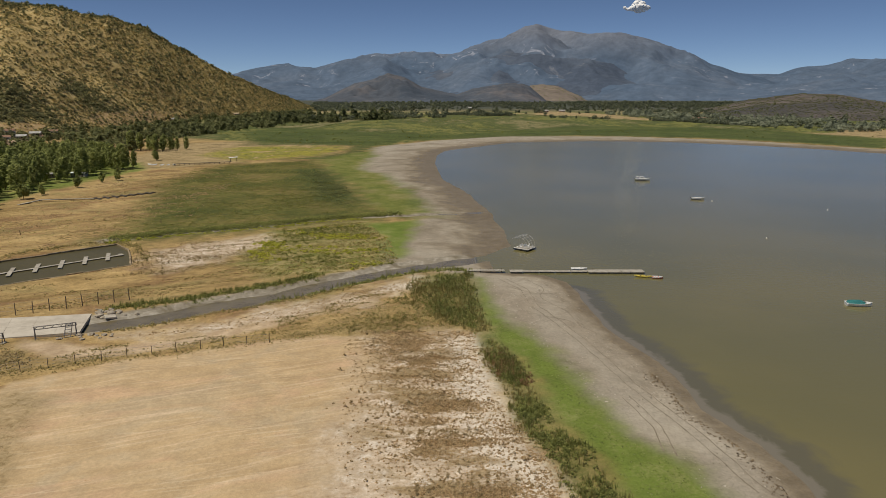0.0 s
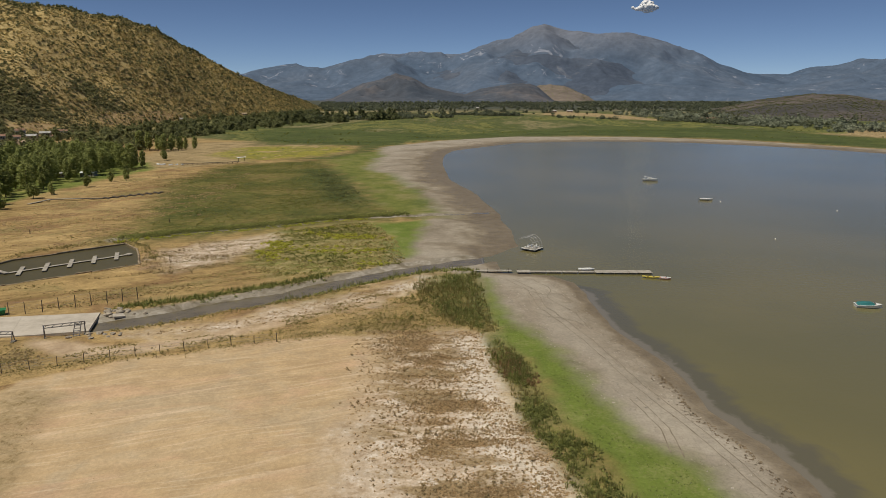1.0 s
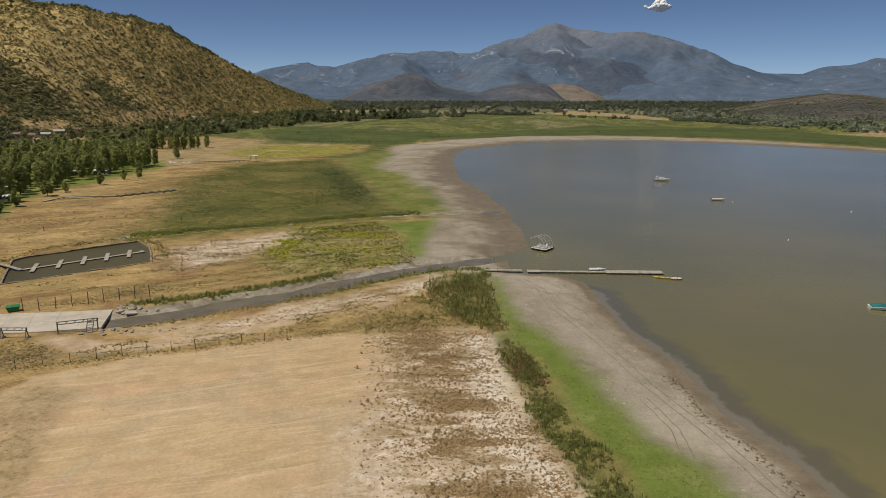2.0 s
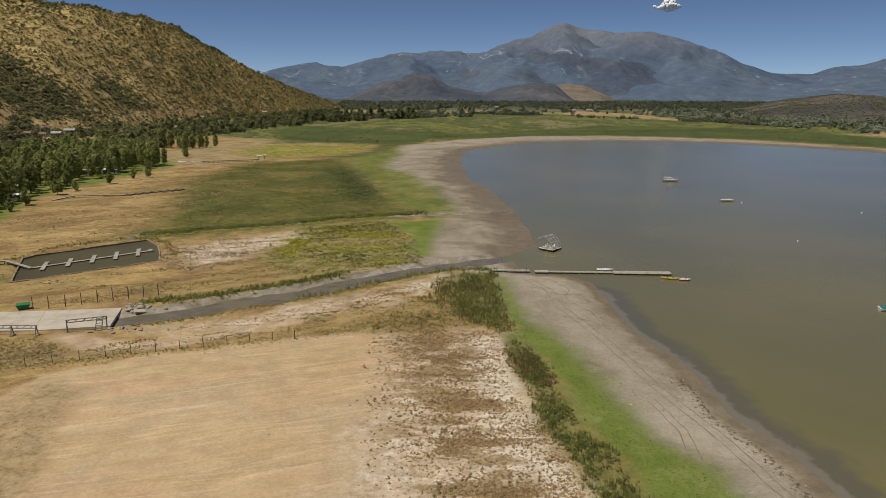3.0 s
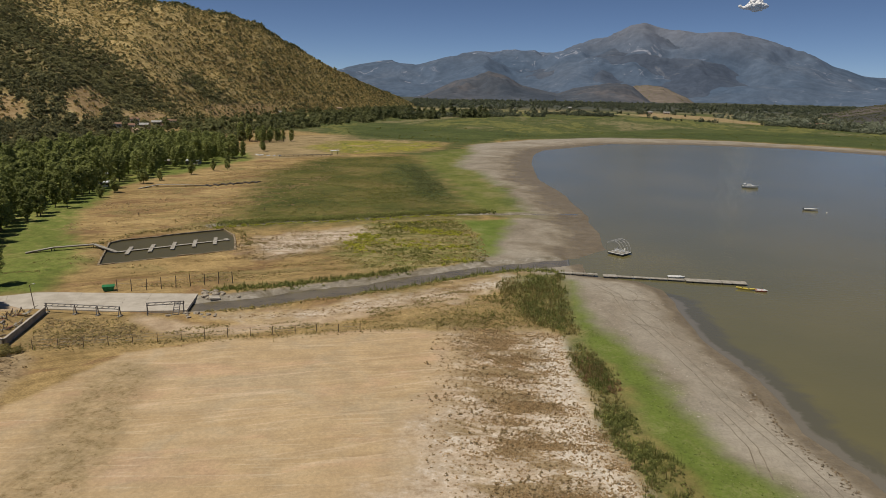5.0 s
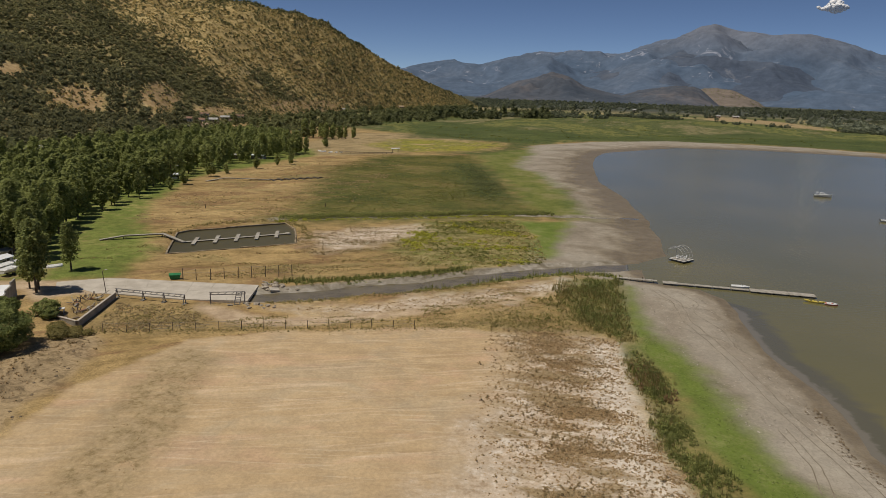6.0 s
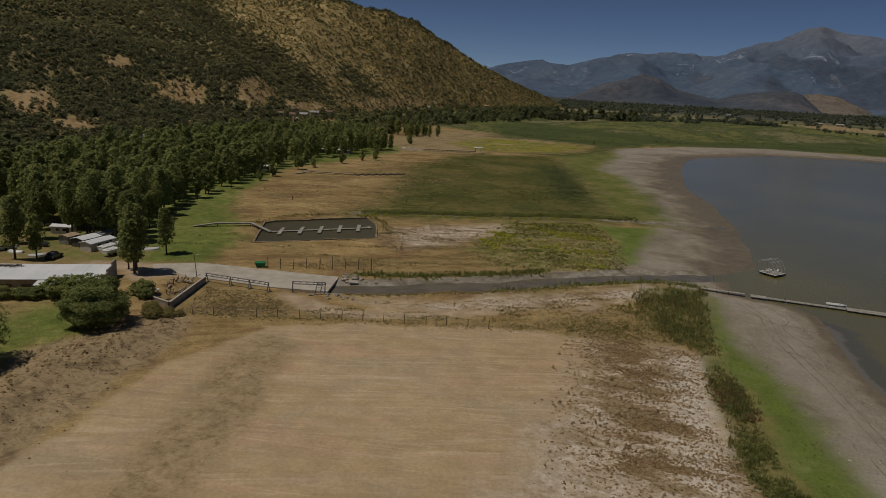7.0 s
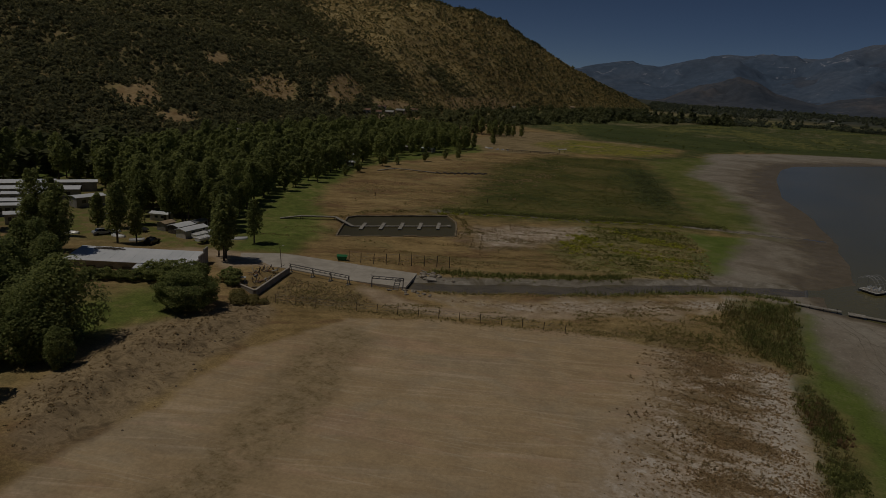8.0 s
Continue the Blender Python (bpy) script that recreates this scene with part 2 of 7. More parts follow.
def mesh_object(name, verts, faces, material=None, smooth=True):
    """faces: an n x 3 or n x 4 array."""
    me = bpy.data.meshes.new(name)
    verts, faces = np.asarray(verts, np.float32), np.asarray(faces, np.int32)
    k = faces.shape[1]
    me.vertices.add(len(verts))
    me.vertices.foreach_set("co", verts.ravel())
    me.loops.add(faces.size)
    me.loops.foreach_set("vertex_index", faces.ravel())
    me.polygons.add(len(faces))
    me.polygons.foreach_set("loop_start", np.arange(0, faces.size, k, dtype=np.int32))
    me.polygons.foreach_set("use_smooth", np.full(len(faces), smooth))
    me.update(calc_edges=True)
    if material:
        me.materials.append(material)
    return new(name, me)


def grid_faces(rows, cols):
    i = np.arange((rows - 1) * (cols - 1))
    r, c = i // (cols - 1), i % (cols - 1)
    a = r * cols + c
    return np.stack([a, a + 1, a + cols + 1, a + cols], 1)


def spread(lo, fine_lo, fine_hi, hi, step, growth=1.06):
    vals = list(np.arange(fine_lo, fine_hi, step))
    s, v = step, fine_hi
    while v < hi:
        vals.append(v)
        s *= growth
        v += s
    vals.append(hi)
    s, v = step, fine_lo - step
    while v > lo:
        vals.insert(0, v)
        s *= growth
        v -= s
    vals.insert(0, lo)
    return np.array(vals)


# ---- ground: one sheet from the shore to the horizon ----
def ground_material():
    n = Nodes("dry_lake_shore", 0.95, 0.15)
    wob = n.math("SUBTRACT", n.noise(9, 5, 0.6), 0.5)
    fine = n.noise(0.35, 4, 0.65)
    mid = n.noise(2.6, 5, 0.6)
    wide = n.noise(28, 4, 0.55)

    def zone(name, soft, wander):
        return n.step(n.math("ADD", n.attr(name), n.math("MULTIPLY", wob, wander)), -soft, soft)

    streak = n.noise(3.0, 4, 0.6, (35, (0.2, 1.0, 1.0)))
    dry = n.ramp(n.math("ADD", n.math("MULTIPLY", wide, 0.5), n.math("MULTIPLY", streak, 0.5)),
                 (0.255, 0.175, 0.070), (0.375, 0.262, 0.115), (0.455, 0.328, 0.152))
    dry = n.mix(n.step(n.noise(11, 6, 0.65, (30, (0.4, 1.0, 1.0)), 0.8), 0.50, 0.62, 0, 0.85), dry, (0.25, 0.152, 0.075))
    dry = n.mix(n.step(n.noise(21, 5, 0.6, None, 0.8), 0.54, 0.66, 0, 0.6), dry, (0.24, 0.205, 0.085))
    dry = n.mix(n.step(n.noise(2.2, 6, 0.7, (40, (0.25, 1.0, 1.0))), 0.55, 0.68, 0, 0.55), dry, (0.20, 0.135, 0.065))
    dry = n.mix(n.step(fine, 0.5, 0.75, 0, 0.5), dry, (0.17, 0.14, 0.06))
    far_green = n.ramp(n.math("ADD", n.math("MULTIPLY", n.noise(140, 5, 0.6, (70, (0.5, 1.0, 1.0))), 0.75), n.math("MULTIPLY", n.noise(12, 4, 0.65), 0.25)), (0.085, 0.10, 0.032), (0.13, 0.14, 0.045), (0.32, 0.26, 0.13), (0.10, 0.115, 0.035), (0.26, 0.22, 0.09))
    c = n.mix(n.step(n.attr("far"), 520, 700), dry, far_green)
    c = n.mix(n.step(n.attr("far"), 1200, 1600, 0, 0.95), c, n.ramp(wide, (0.058, 0.066, 0.052), (0.088, 0.094, 0.074)))
    dry_far = zone("dry_far", 6, 22)
    c = n.mix(dry_far, c, n.ramp(streak, (0.20, 0.15, 0.07), (0.38, 0.29, 0.155), (0.30, 0.22, 0.11)))
    meadow = n.ramp(n.math("ADD", n.math("MULTIPLY", n.noise(95, 7, 0.68, (85, (0.35, 1.0, 1.0)), 0.5), 0.75), n.math("MULTIPLY", n.noise(9, 4, 0.65), 0.25)), (0.06, 0.085, 0.026), (0.095, 0.112, 0.036), (0.20, 0.195, 0.060), (0.072, 0.092, 0.030), (0.12, 0.128, 0.046), (0.25, 0.215, 0.11), (0.085, 0.10, 0.035))
    c = n.mix(n.math("MULTIPLY", zone("meadow", 12, 60), n.math("SUBTRACT", 1.0, dry_far)), c, meadow)
    lush = n.ramp(n.math("ADD", n.math("MULTIPLY", n.noise(60, 6, 0.65, None, 0.8), 0.7), n.math("MULTIPLY", mid, 0.3)), (0.050, 0.068, 0.021), (0.072, 0.094, 0.028), (0.108, 0.124, 0.038))
    c = n.mix(n.math("MULTIPLY", zone("lush", 14, 60), 0.92), c, lush)
    c = n.mix(zone("yellow_far", 10, 45), c, n.ramp(n.noise(16, 6, 0.7, (70, (0.6, 1.0, 1.0)), 0.6), (0.10, 0.12, 0.03), (0.29, 0.26, 0.045), (0.20, 0.19, 0.05), (0.38, 0.29, 0.14)))
    field = n.ramp(n.math("ADD", n.math("MULTIPLY", n.noise(24, 4, 0.6), 0.6), n.math("MULTIPLY", mid, 0.4)),
                   (0.066, 0.076, 0.021), (0.102, 0.104, 0.029), (0.152, 0.134, 0.041), (0.205, 0.160, 0.062))
    field = n.mix(n.step(n.noise(38, 5, 0.6, None, 0.8), 0.50, 0.62, 0, 0.4), field, (0.074, 0.090, 0.023))
    c = n.mix(zone("field", 9, 30), c, field)
    herbs = n.ramp(n.noise(8, 5, 0.6, (20, (0.4, 1.0, 1.0))), (0.135, 0.142, 0.036), (0.235, 0.205, 0.075), (0.33, 0.27, 0.125), (0.165, 0.165, 0.042), (0.28, 0.235, 0.10))
    c = n.mix(zone("herbs", 4, 12), c, n.mix(n.step(fine, 0.5, 0.7, 0, 0.35), herbs, (0.13, 0.16, 0.03)))
    lawn = n.ramp(n.math("ADD", n.math("MULTIPLY", wide, 0.5), n.math("MULTIPLY", mid, 0.5)), (0.120, 0.155, 0.034), (0.165, 0.195, 0.046), (0.27, 0.25, 0.085))
    c = n.mix(zone("lawn", 4, 14), c, lawn)
    grain = n.math("MULTIPLY", n.step(n.noise(0.30, 6, 0.75), 0.36, 0.64, 0.80, 1.18), n.step(n.noise(1.9, 6, 0.7), 0.34, 0.66, 0.86, 1.13))
    grain = n.math("MULTIPLY", grain, n.step(n.noise(17, 5, 0.6), 0.32, 0.68, 0.90, 1.09))
    c = n.tint(c, grain)
    pink = n.ramp(n.math("ADD", n.math("MULTIPLY", wide, 0.4), n.math("MULTIPLY", n.noise(3.2, 6, 0.65, (21, (0.16, 1.2, 1.0)), 0.7), 0.6)),
                  (0.425, 0.302, 0.168), (0.490, 0.357, 0.205), (0.530, 0.398, 0.240))
    pink = n.mix(n.step(n.noise(13, 5, 0.6, None, 0.9), 0.46, 0.66, 0, 0.6), pink, (0.43, 0.350, 0.238))
    pink = n.mix(n.step(n.noise(7, 5, 0.6, (15, (0.4, 1.0, 1.0)), 0.6), 0.52, 0.68, 0, 0.5), pink, (0.57, 0.375, 0.245))
    pink = n.mix(n.step(n.noise(0.9, 4, 0.6), 0.60, 0.74, 0, 0.35), pink, (0.36, 0.27, 0.165))
    rut = n.step(n.noise(1.8, 5, 0.6, (20, (0.07, 1.4, 1.0)), 0.8), 0.54, 0.64, 0, 0.38)
    pink = n.mix(rut, pink, (0.40, 0.29, 0.175))
    pink = n.mix(n.step(n.noise(1.6, 5, 0.6, (26, (0.08, 1.4, 1.0)), 0.8), 0.55, 0.66, 0, 0.45), pink, (0.66, 0.51, 0.35))
    pink = n.mix(n.step(n.noise(0.7, 5, 0.65, (12, (0.06, 1.4, 1.0)), 0.5), 0.57, 0.66, 0, 0.5), pink, (0.62, 0.50, 0.34))
    c = n.mix(zone("lot", 1.0, 6), c, pink)
    crust = n.ramp(n.math("ADD", n.math("MULTIPLY", n.noise(1.0, 5, 0.7), 0.6), n.math("MULTIPLY", mid, 0.4)),
                   (0.38, 0.285, 0.19), (0.52, 0.42, 0.31), (0.68, 0.60, 0.50))
    crust = n.mix(n.math("MULTIPLY", n.step(n.attr("reeds"), -11, -2), n.step(n.noise(1.6, 5, 0.7), 0.38, 0.6, 0.25, 0.9)), crust, (0.74, 0.69, 0.61))
    stain = n.math("MULTIPLY", n.step(n.noise(4, 6, 0.7, (0, (0.4, 1.0, 1.0)), 0.6), 0.48, 0.58, 0, 0.9), n.math("MULTIPLY", n.step(n.attr("reeds"), -24, -15), n.step(n.attr("reeds"), -2, -7)))
    crust = n.mix(stain, crust, n.ramp(fine, (0.22, 0.155, 0.075), (0.34, 0.25, 0.13)))
    c = n.mix(zone("salt", 5, 16), c, crust)
    mats = n.step(n.math("ADD", n.attr("mats"), n.math("MULTIPLY", n.math("SUBTRACT", n.noise(1.1, 6, 0.7, (0, (0.6, 1.0, 1.0)), 0.8), 0.5), 1.1)), 0.38, 0.66, 0, 0.8)
    c = n.mix(mats, c, n.ramp(n.noise(0.5, 4, 0.7), (0.235, 0.160, 0.075), (0.32, 0.225, 0.112), (0.40, 0.295, 0.16)))
    c = n.mix(n.math("MULTIPLY", zone("scrub", 2.5, 8), n.step(mid, 0.38, 0.6, 0.15, 0.85)), c, n.ramp(fine, (0.20, 0.15, 0.065), (0.32, 0.235, 0.11)))
    c = n.mix(n.math("MULTIPLY", zone("strip", 2.0, 7), n.step(n.noise(2.2, 6, 0.7, None, 0.6), 0.36, 0.60, 0.35, 0.9)), c, n.ramp(n.noise(0.8, 5, 0.7), (0.225, 0.165, 0.080), (0.33, 0.25, 0.135), (0.39, 0.295, 0.17)))
    c = n.mix(zone("track", 1.5, 4), c, n.mix(n.step(fine, 0.6, 0.8, 0, 0.3), n.ramp(mid, (0.42, 0.31, 0.20), (0.52, 0.40, 0.27)), (0.3, 0.22, 0.13)))
    c = n.mix(n.math("MULTIPLY", zone("slope", 1.5, 5), 0.85), c, n.ramp(n.noise(2.4, 7, 0.72, None, 0.8), (0.17, 0.128, 0.078), (0.30, 0.225, 0.132), (0.42, 0.315, 0.188), (0.27, 0.20, 0.11)))
    silt = n.ramp(n.math("ADD", n.math("MULTIPLY", n.noise(24, 5, 0.6, None, 1.0), 0.8), n.math("MULTIPLY", n.noise(1.2, 5, 0.65), 0.2)), (0.225, 0.192, 0.142), (0.295, 0.253, 0.196), (0.365, 0.322, 0.256))
    pale = n.math("ADD", n.attr("wet"), n.math("MULTIPLY", n.math("SUBTRACT", n.noise(22, 5, 0.6, None, 0.6), 0.5), 5.0))
    silt = n.mix(n.math("MULTIPLY", n.step(pale, 1.0, 1.7), n.step(pale, 3.4, 2.2, 0, 0.5)), silt, (0.38, 0.342, 0.28))
    silt = n.mix(n.step(n.cells(0.8, "DISTANCE_TO_EDGE"), 0.0, 0.06, 0.25, 0), silt, (0.14, 0.12, 0.085))
    c = n.mix(n.step(n.math("ADD", n.attr("mud"), n.math("MULTIPLY", wob, 11)), -8.0, -1.0), c, silt)
    c = n.mix(n.math("MULTIPLY", n.step(n.math("ADD", n.attr("algae_north"), n.math("MULTIPLY", n.math("SUBTRACT", n.noise(26, 6, 0.65, (60, (0.5, 1.0, 1.0)), 0.6), 0.5), 36)), -6, 6), 0.9), c, n.ramp(n.noise(14, 6, 0.65), (0.105, 0.135, 0.028), (0.145, 0.168, 0.040), (0.190, 0.188, 0.070)))
    c = n.mix(zone("algae", 3.0, 9), c, n.ramp(n.math("ADD", n.math("MULTIPLY", n.noise(9, 6, 0.65), 0.65), n.math("MULTIPLY", fine, 0.35)),
                                              (0.100, 0.142, 0.025), (0.142, 0.186, 0.037), (0.205, 0.225, 0.072)))
    c = n.mix(n.math("MULTIPLY", zone("reeds", 1.6, 5), 0.85), c, n.ramp(n.math("ADD", n.math("MULTIPLY", n.noise(5, 5, 0.65), 0.6), n.math("MULTIPLY", fine, 0.4)), (0.075, 0.088, 0.026), (0.125, 0.135, 0.040), (0.215, 0.185, 0.070), (0.13, 0.15, 0.035)))
    c = n.mix(n.math("MULTIPLY", zone("sedge", 7, 20), 0.8), c, n.ramp(mid, (0.05, 0.068, 0.020), (0.09, 0.105, 0.034)))
    c = n.mix(zone("bank", 1.2, 3.5), c, n.ramp(n.noise(4, 5, 0.65, None, 0.6), (0.185, 0.158, 0.112), (0.26, 0.23, 0.18), (0.37, 0.335, 0.28)))
    wet = n.step(n.math("ADD", n.attr("wet"), n.math("MULTIPLY", n.math("SUBTRACT", n.noise(9, 5, 0.55, None, 0.6), 0.5), 1.3)), 0.25, 0.85, 1, 0)
    c = n.mix(n.math("MULTIPLY", wet, 0.8), c, n.ramp(mid, (0.145, 0.112, 0.068), (0.190, 0.150, 0.096)))
    n.put(n.bsdf.inputs["Roughness"], n.step(wet, 0.5, 1.0, 0.95, 0.45))
    c = n.tint(c, n.math("MULTIPLY", n.step(n.noise(0.45, 5, 0.7), 0.36, 0.64, 0.92, 1.07), n.step(n.noise(3.5, 6, 0.7), 0.34, 0.66, 0.92, 1.07)))
    n.bump(n.math("ADD", n.math("MULTIPLY", fine, 0.6), n.math("MULTIPLY", mid, 2.0)), 0.55, 0.16)
    return n.color(c)


xs = spread(-4600, -110, 50, 4600, 1.0, 1.05)
ys = spread(-3000, 36, 175, 4700, 1.0, 1.032)
gx, gy = np.meshgrid(xs, ys)
gz = ground_height(gx, gy)
ground = mesh_object("ground", np.stack([gx.ravel(), gy.ravel(), gz.ravel()], 1), grid_faces(len(ys), len(xs)), ground_material())
tagged(ground, "dry pale lake shore with salt crust and green strips", "ground", kind="structure")


def zone_sd(*polys):
    return np.max([edge_distance(gx, gy, p) for p in polys], axis=0)


ZONES = {"lot": zone_sd(LOT), "salt": zone_sd(SALT, SALT_NORTH, SALT_CREEK), "reeds": zone_sd(REEDS) + 0.9, "algae": zone_sd(ALGAE, ALGAE_TIP), "algae_north": zone_sd(ALGAE_NORTH),
         "field": zone_sd(FIELD), "herbs": zone_sd(HERBS), "yellow_far": zone_sd(YELLOW_FAR), "dry_far": zone_sd(DRY_FAR, DRY_NORTH, DRY_EAST), "meadow": zone_sd(MEADOW),
         "lawn": zone_sd(LAWN, LAWN_SOUTH), "mud": zone_sd(MUD_EDGE), "wet": -zone_sd(LAKE) / (4.0 + 22.0 * sm(gy, 155, 185)), "far": np.minimum(gy, 5000),
         "scrub": zone_sd(SCRUB, CAMP), "strip": zone_sd(STRIP_DRY), "track": zone_sd(TRACK, YARD_ROAD), "slope": zone_sd(SLOPE, HEAPS), "sedge": zone_sd(DARK_EDGE), "lush": zone_sd(LUSH),
         "bank": np.maximum(4.6 - edge_distance(gx, gy - 1.7, CREEK, False), 2.6 - edge_distance(gx, gy + 0.6, BROOK, False))}
for key, values in ZONES.items():
    layer = ground.data.attributes.new(key, "FLOAT", "POINT")
    layer.data.foreach_set("value", np.clip(values, -5000, 5000).astype(np.float32).ravel())


# ---- water ----
def water_material(name, deep, shallow, rough=0.2, spec=0.42, wave=0.12):
    n = Nodes(name, rough, spec)
    n.bsdf.inputs["IOR"].default_value = 1.5
    n.bump(n.math("ADD", n.noise(0.9, 4, 0.6, (25, (0.6, 1.0, 1.0))), n.math("MULTIPLY", n.noise(9, 3), 0.6)), wave, 0.12)
    return n, n.ramp(n.noise(60, 4, 0.5), deep, shallow)


def lake_material():
    """Murky olive water; over the shallows the silt shows through."""
    n, c = water_material("silty_lake_water", (0.150, 0.136, 0.060), (0.182, 0.158, 0.066), 0.14, 0.6, 0.32)
    off = n.math("ADD", n.attr("shoal"), n.math("MULTIPLY", n.math("SUBTRACT", n.noise(6, 5, 0.6, None, 0.7), 0.5), 7.0))
    in_lake = n.step(n.attr("shoal"), -3.0, -1.0)
    c = n.mix(in_lake, n.ramp(n.noise(5, 4), (0.150, 0.122, 0.072), (0.195, 0.160, 0.098)), c)
    c = n.mix(n.math("MULTIPLY", in_lake, n.step(off, 6.0, 3.2, 0, 0.75)), c, (0.108, 0.100, 0.074))
    c = n.mix(n.math("MULTIPLY", in_lake, n.step(n.math("ADD", n.attr("shoal"), n.math("MULTIPLY", n.math("SUBTRACT", n.noise(3.5, 6, 0.65, None, 0.6), 0.5), 5.0)), 1.9, 0.9, 0, 0.85)), c, (0.20, 0.178, 0.138))
    return n.color(c)


wx_, wy_ = np.meshgrid(spread(-70, 0, 60, 900, 1.5, 1.12), spread(-400, 40, 190, 700, 1.5, 1.10))
water = mesh_object("lake_water", np.stack([wx_.ravel(), wy_.ravel(), np.zeros(wx_.size)], 1), grid_faces(*wx_.shape), lake_material())
layer = water.data.attributes.new("shoal", "FLOAT", "POINT")
layer.data.foreach_set("value", (edge_distance(wx_, wy_, LAKE) - 0.8 * (ripple(wx_, wy_, 14, 3) * 1.6 + ripple(wx_, wy_, 4, 4) * 0.4) + 14 * sm(wy_, 134, 148) * (edge_distance(wx_, wy_, LAKE) > -2)).astype(np.float32).ravel())
tagged(water, "calm brown-green lake water", "lake", kind="structure")
pond_nodes, pond_tone = water_material("pond_water", (0.072, 0.062, 0.028), (0.100, 0.086, 0.040), 0.3, 0.12)
pond_sheet = mesh_object("pond_water", [(-112, 128, 0.05), (-70.5, 128, 0.05), (-70.5, 182, 0.05), (-112, 182, 0.05)], [(0, 1, 2, 3)], pond_nodes.color(pond_tone))
tagged(pond_sheet, "still dark green water of a walled basin", "pond", kind="structure")


# ---- hill beside the lake and the mountains ----
def bearing_sheet(name, bearings, crest, toe, back, top, relief, size, seed, material, rows, power=1.0, step=0.15, drop=0.5):
    """A range of hills seen from the lake: crest, toe and back give, per bearing in degrees, the crest's height
    and the distances of its foot and crest."""
    az = np.arange(bearings[0], bearings[1], step)
    u = np.linspace(0, 1, rows)
    A, U = np.meshgrid(az, u)
    near, far = np.interp(A, *toe), np.interp(A, *back)
    r = near + (far - near) * np.minimum(U / 0.75, 1) + (far - near) * 1.0 * np.maximum(U - 0.75, 0)
    x, y = r * np.sin(np.radians(A)), r * np.cos(np.radians(A))
    high = np.interp(A, *crest)
    up = np.clip(U / 0.75, 0, 1)
    fold = 1 - 2 * np.abs(ripple(x, y, size, seed, 5))
    shape = up ** power + relief * fold * np.sin(np.pi * np.clip(up, 0, 1)) ** 0.8
    shape = np.minimum(shape, 1.0 - 0.1 * (1 - up)) - 0.4 * np.clip((U - 0.75) / 0.25, 0, 1)
    z = 0.3 + high * shape + 0.055 * high * (ripple(x, y, size * 0.18, seed + 3, 5) - drop) * up
    return mesh_object(name, np.stack([x.ravel(), y.ravel(), z.ravel()], 1), grid_faces(rows, len(az)), material), (A, U, x, y, z)


def rise(bearings, elevations, distances):
    return (bearings, [40 + d * math.tan(radians(e)) for e, d in zip(elevations, distances)])


def hill_material():
    n = Nodes("scrubby_hillside", 0.95, 0.1)
    c = n.ramp(n.math("ADD", n.math("MULTIPLY", n.noise(90, 4), 0.5), n.math("MULTIPLY", n.noise(6, 5, 0.7), 0.5)),
               (0.31, 0.225, 0.098), (0.44, 0.33, 0.148), (0.53, 0.415, 0.20))
    c = n.mix(n.step(n.math("ADD", n.attr("bare"), n.math("MULTIPLY", n.math("SUBTRACT", n.noise(22, 6, 0.65), 0.5), 1.2)), 0.3, 0.8, 0, 0.7), c, n.ramp(n.noise(9, 5), (0.29, 0.185, 0.095), (0.42, 0.295, 0.165)))
    c = n.mix(n.step(n.attr("green"), 0.2, 1.0, 0, 0.75), c, n.ramp(n.noise(16, 5, 0.7), (0.085, 0.085, 0.040), (0.16, 0.14, 0.065), (0.25, 0.19, 0.09)))
    n.bump(n.noise(14, 6, 0.65), 0.5, 2.0)
    c = n.tint(c, n.step(n.noise(2.5, 6, 0.7), 0.35, 0.65, 0.86, 1.14))
    return n.color(c)


# bare patches among the scrub: bearing, height angle and their half widths, degrees
BARE = [(-40.9, -1.8, 2.2, 1.1), (-35.3, -1.6, 1.6, 1.1), (-50.8, -3.0, 2.2, 1.2), (-48.0, -4.4, 2.2, 0.7), (-23.8, -2.1, 4.0, 0.7), (-31.2, -2.5, 1.6, 0.4), (-44.8, 0.2, 1.0, 0.6)]


def hill_cover(x, y, z):
    """How bare and how densely green the hillside is, each between 0 and 1."""
    a, e = np.degrees(np.arctan2(x, y)), np.degrees(np.arctan2(z - 40, np.hypot(x, y)))
    wob = ripple(x, y, 60, 64, 3)
    bare = np.max([1 - sm(np.hypot((a - p) / w, (e - q) / h) + 0.5 * wob, 0.5, 1.2) for p, q, w, h in BARE], axis=0)
    green = sm(-31.9 - 1.33 * e - a + 3.0 * wob, -2.5, 2.5)
    gully = np.exp(-((a + 24.0 + 1.1 * (e + 3) + 0.6 * wob) / 1.0) ** 2) * sm(1.6 - e, 0, 1.5) * 0.8
    return bare, np.clip(np.maximum(green, gully) - bare, 0, 1)


HB = [-66, -58, -50, -45, -41, -35, -31.5, -28.5, -25, -22.5, -20, -17, -14.5, -12, -10.3]
H_TOE = [300, 310, 340, 380, 430, 520, 590, 690, 810, 890, 980, 1080, 1180, 1290, 1400]
H_BACK = [900, 920, 950, 960, 980, 1020, 1060, 1100, 1150, 1190, 1230, 1280, 1340, 1400, 1460]
H_EL = [6.4, 6.4, 6.3, 6.25, 6.15, 6.1, 6.05, 5.85, 5.2, 4.5, 3.0, 1.4, 0.2, -0.7, -1.5]
hill, HILL = bearing_sheet("hillside", (-66, -10.3), rise(HB, H_EL, H_BACK), (HB, H_TOE), (HB, H_BACK), None, 0.13, 200, 21, hill_material(), 130, 1.25, 0.15, 0.0)
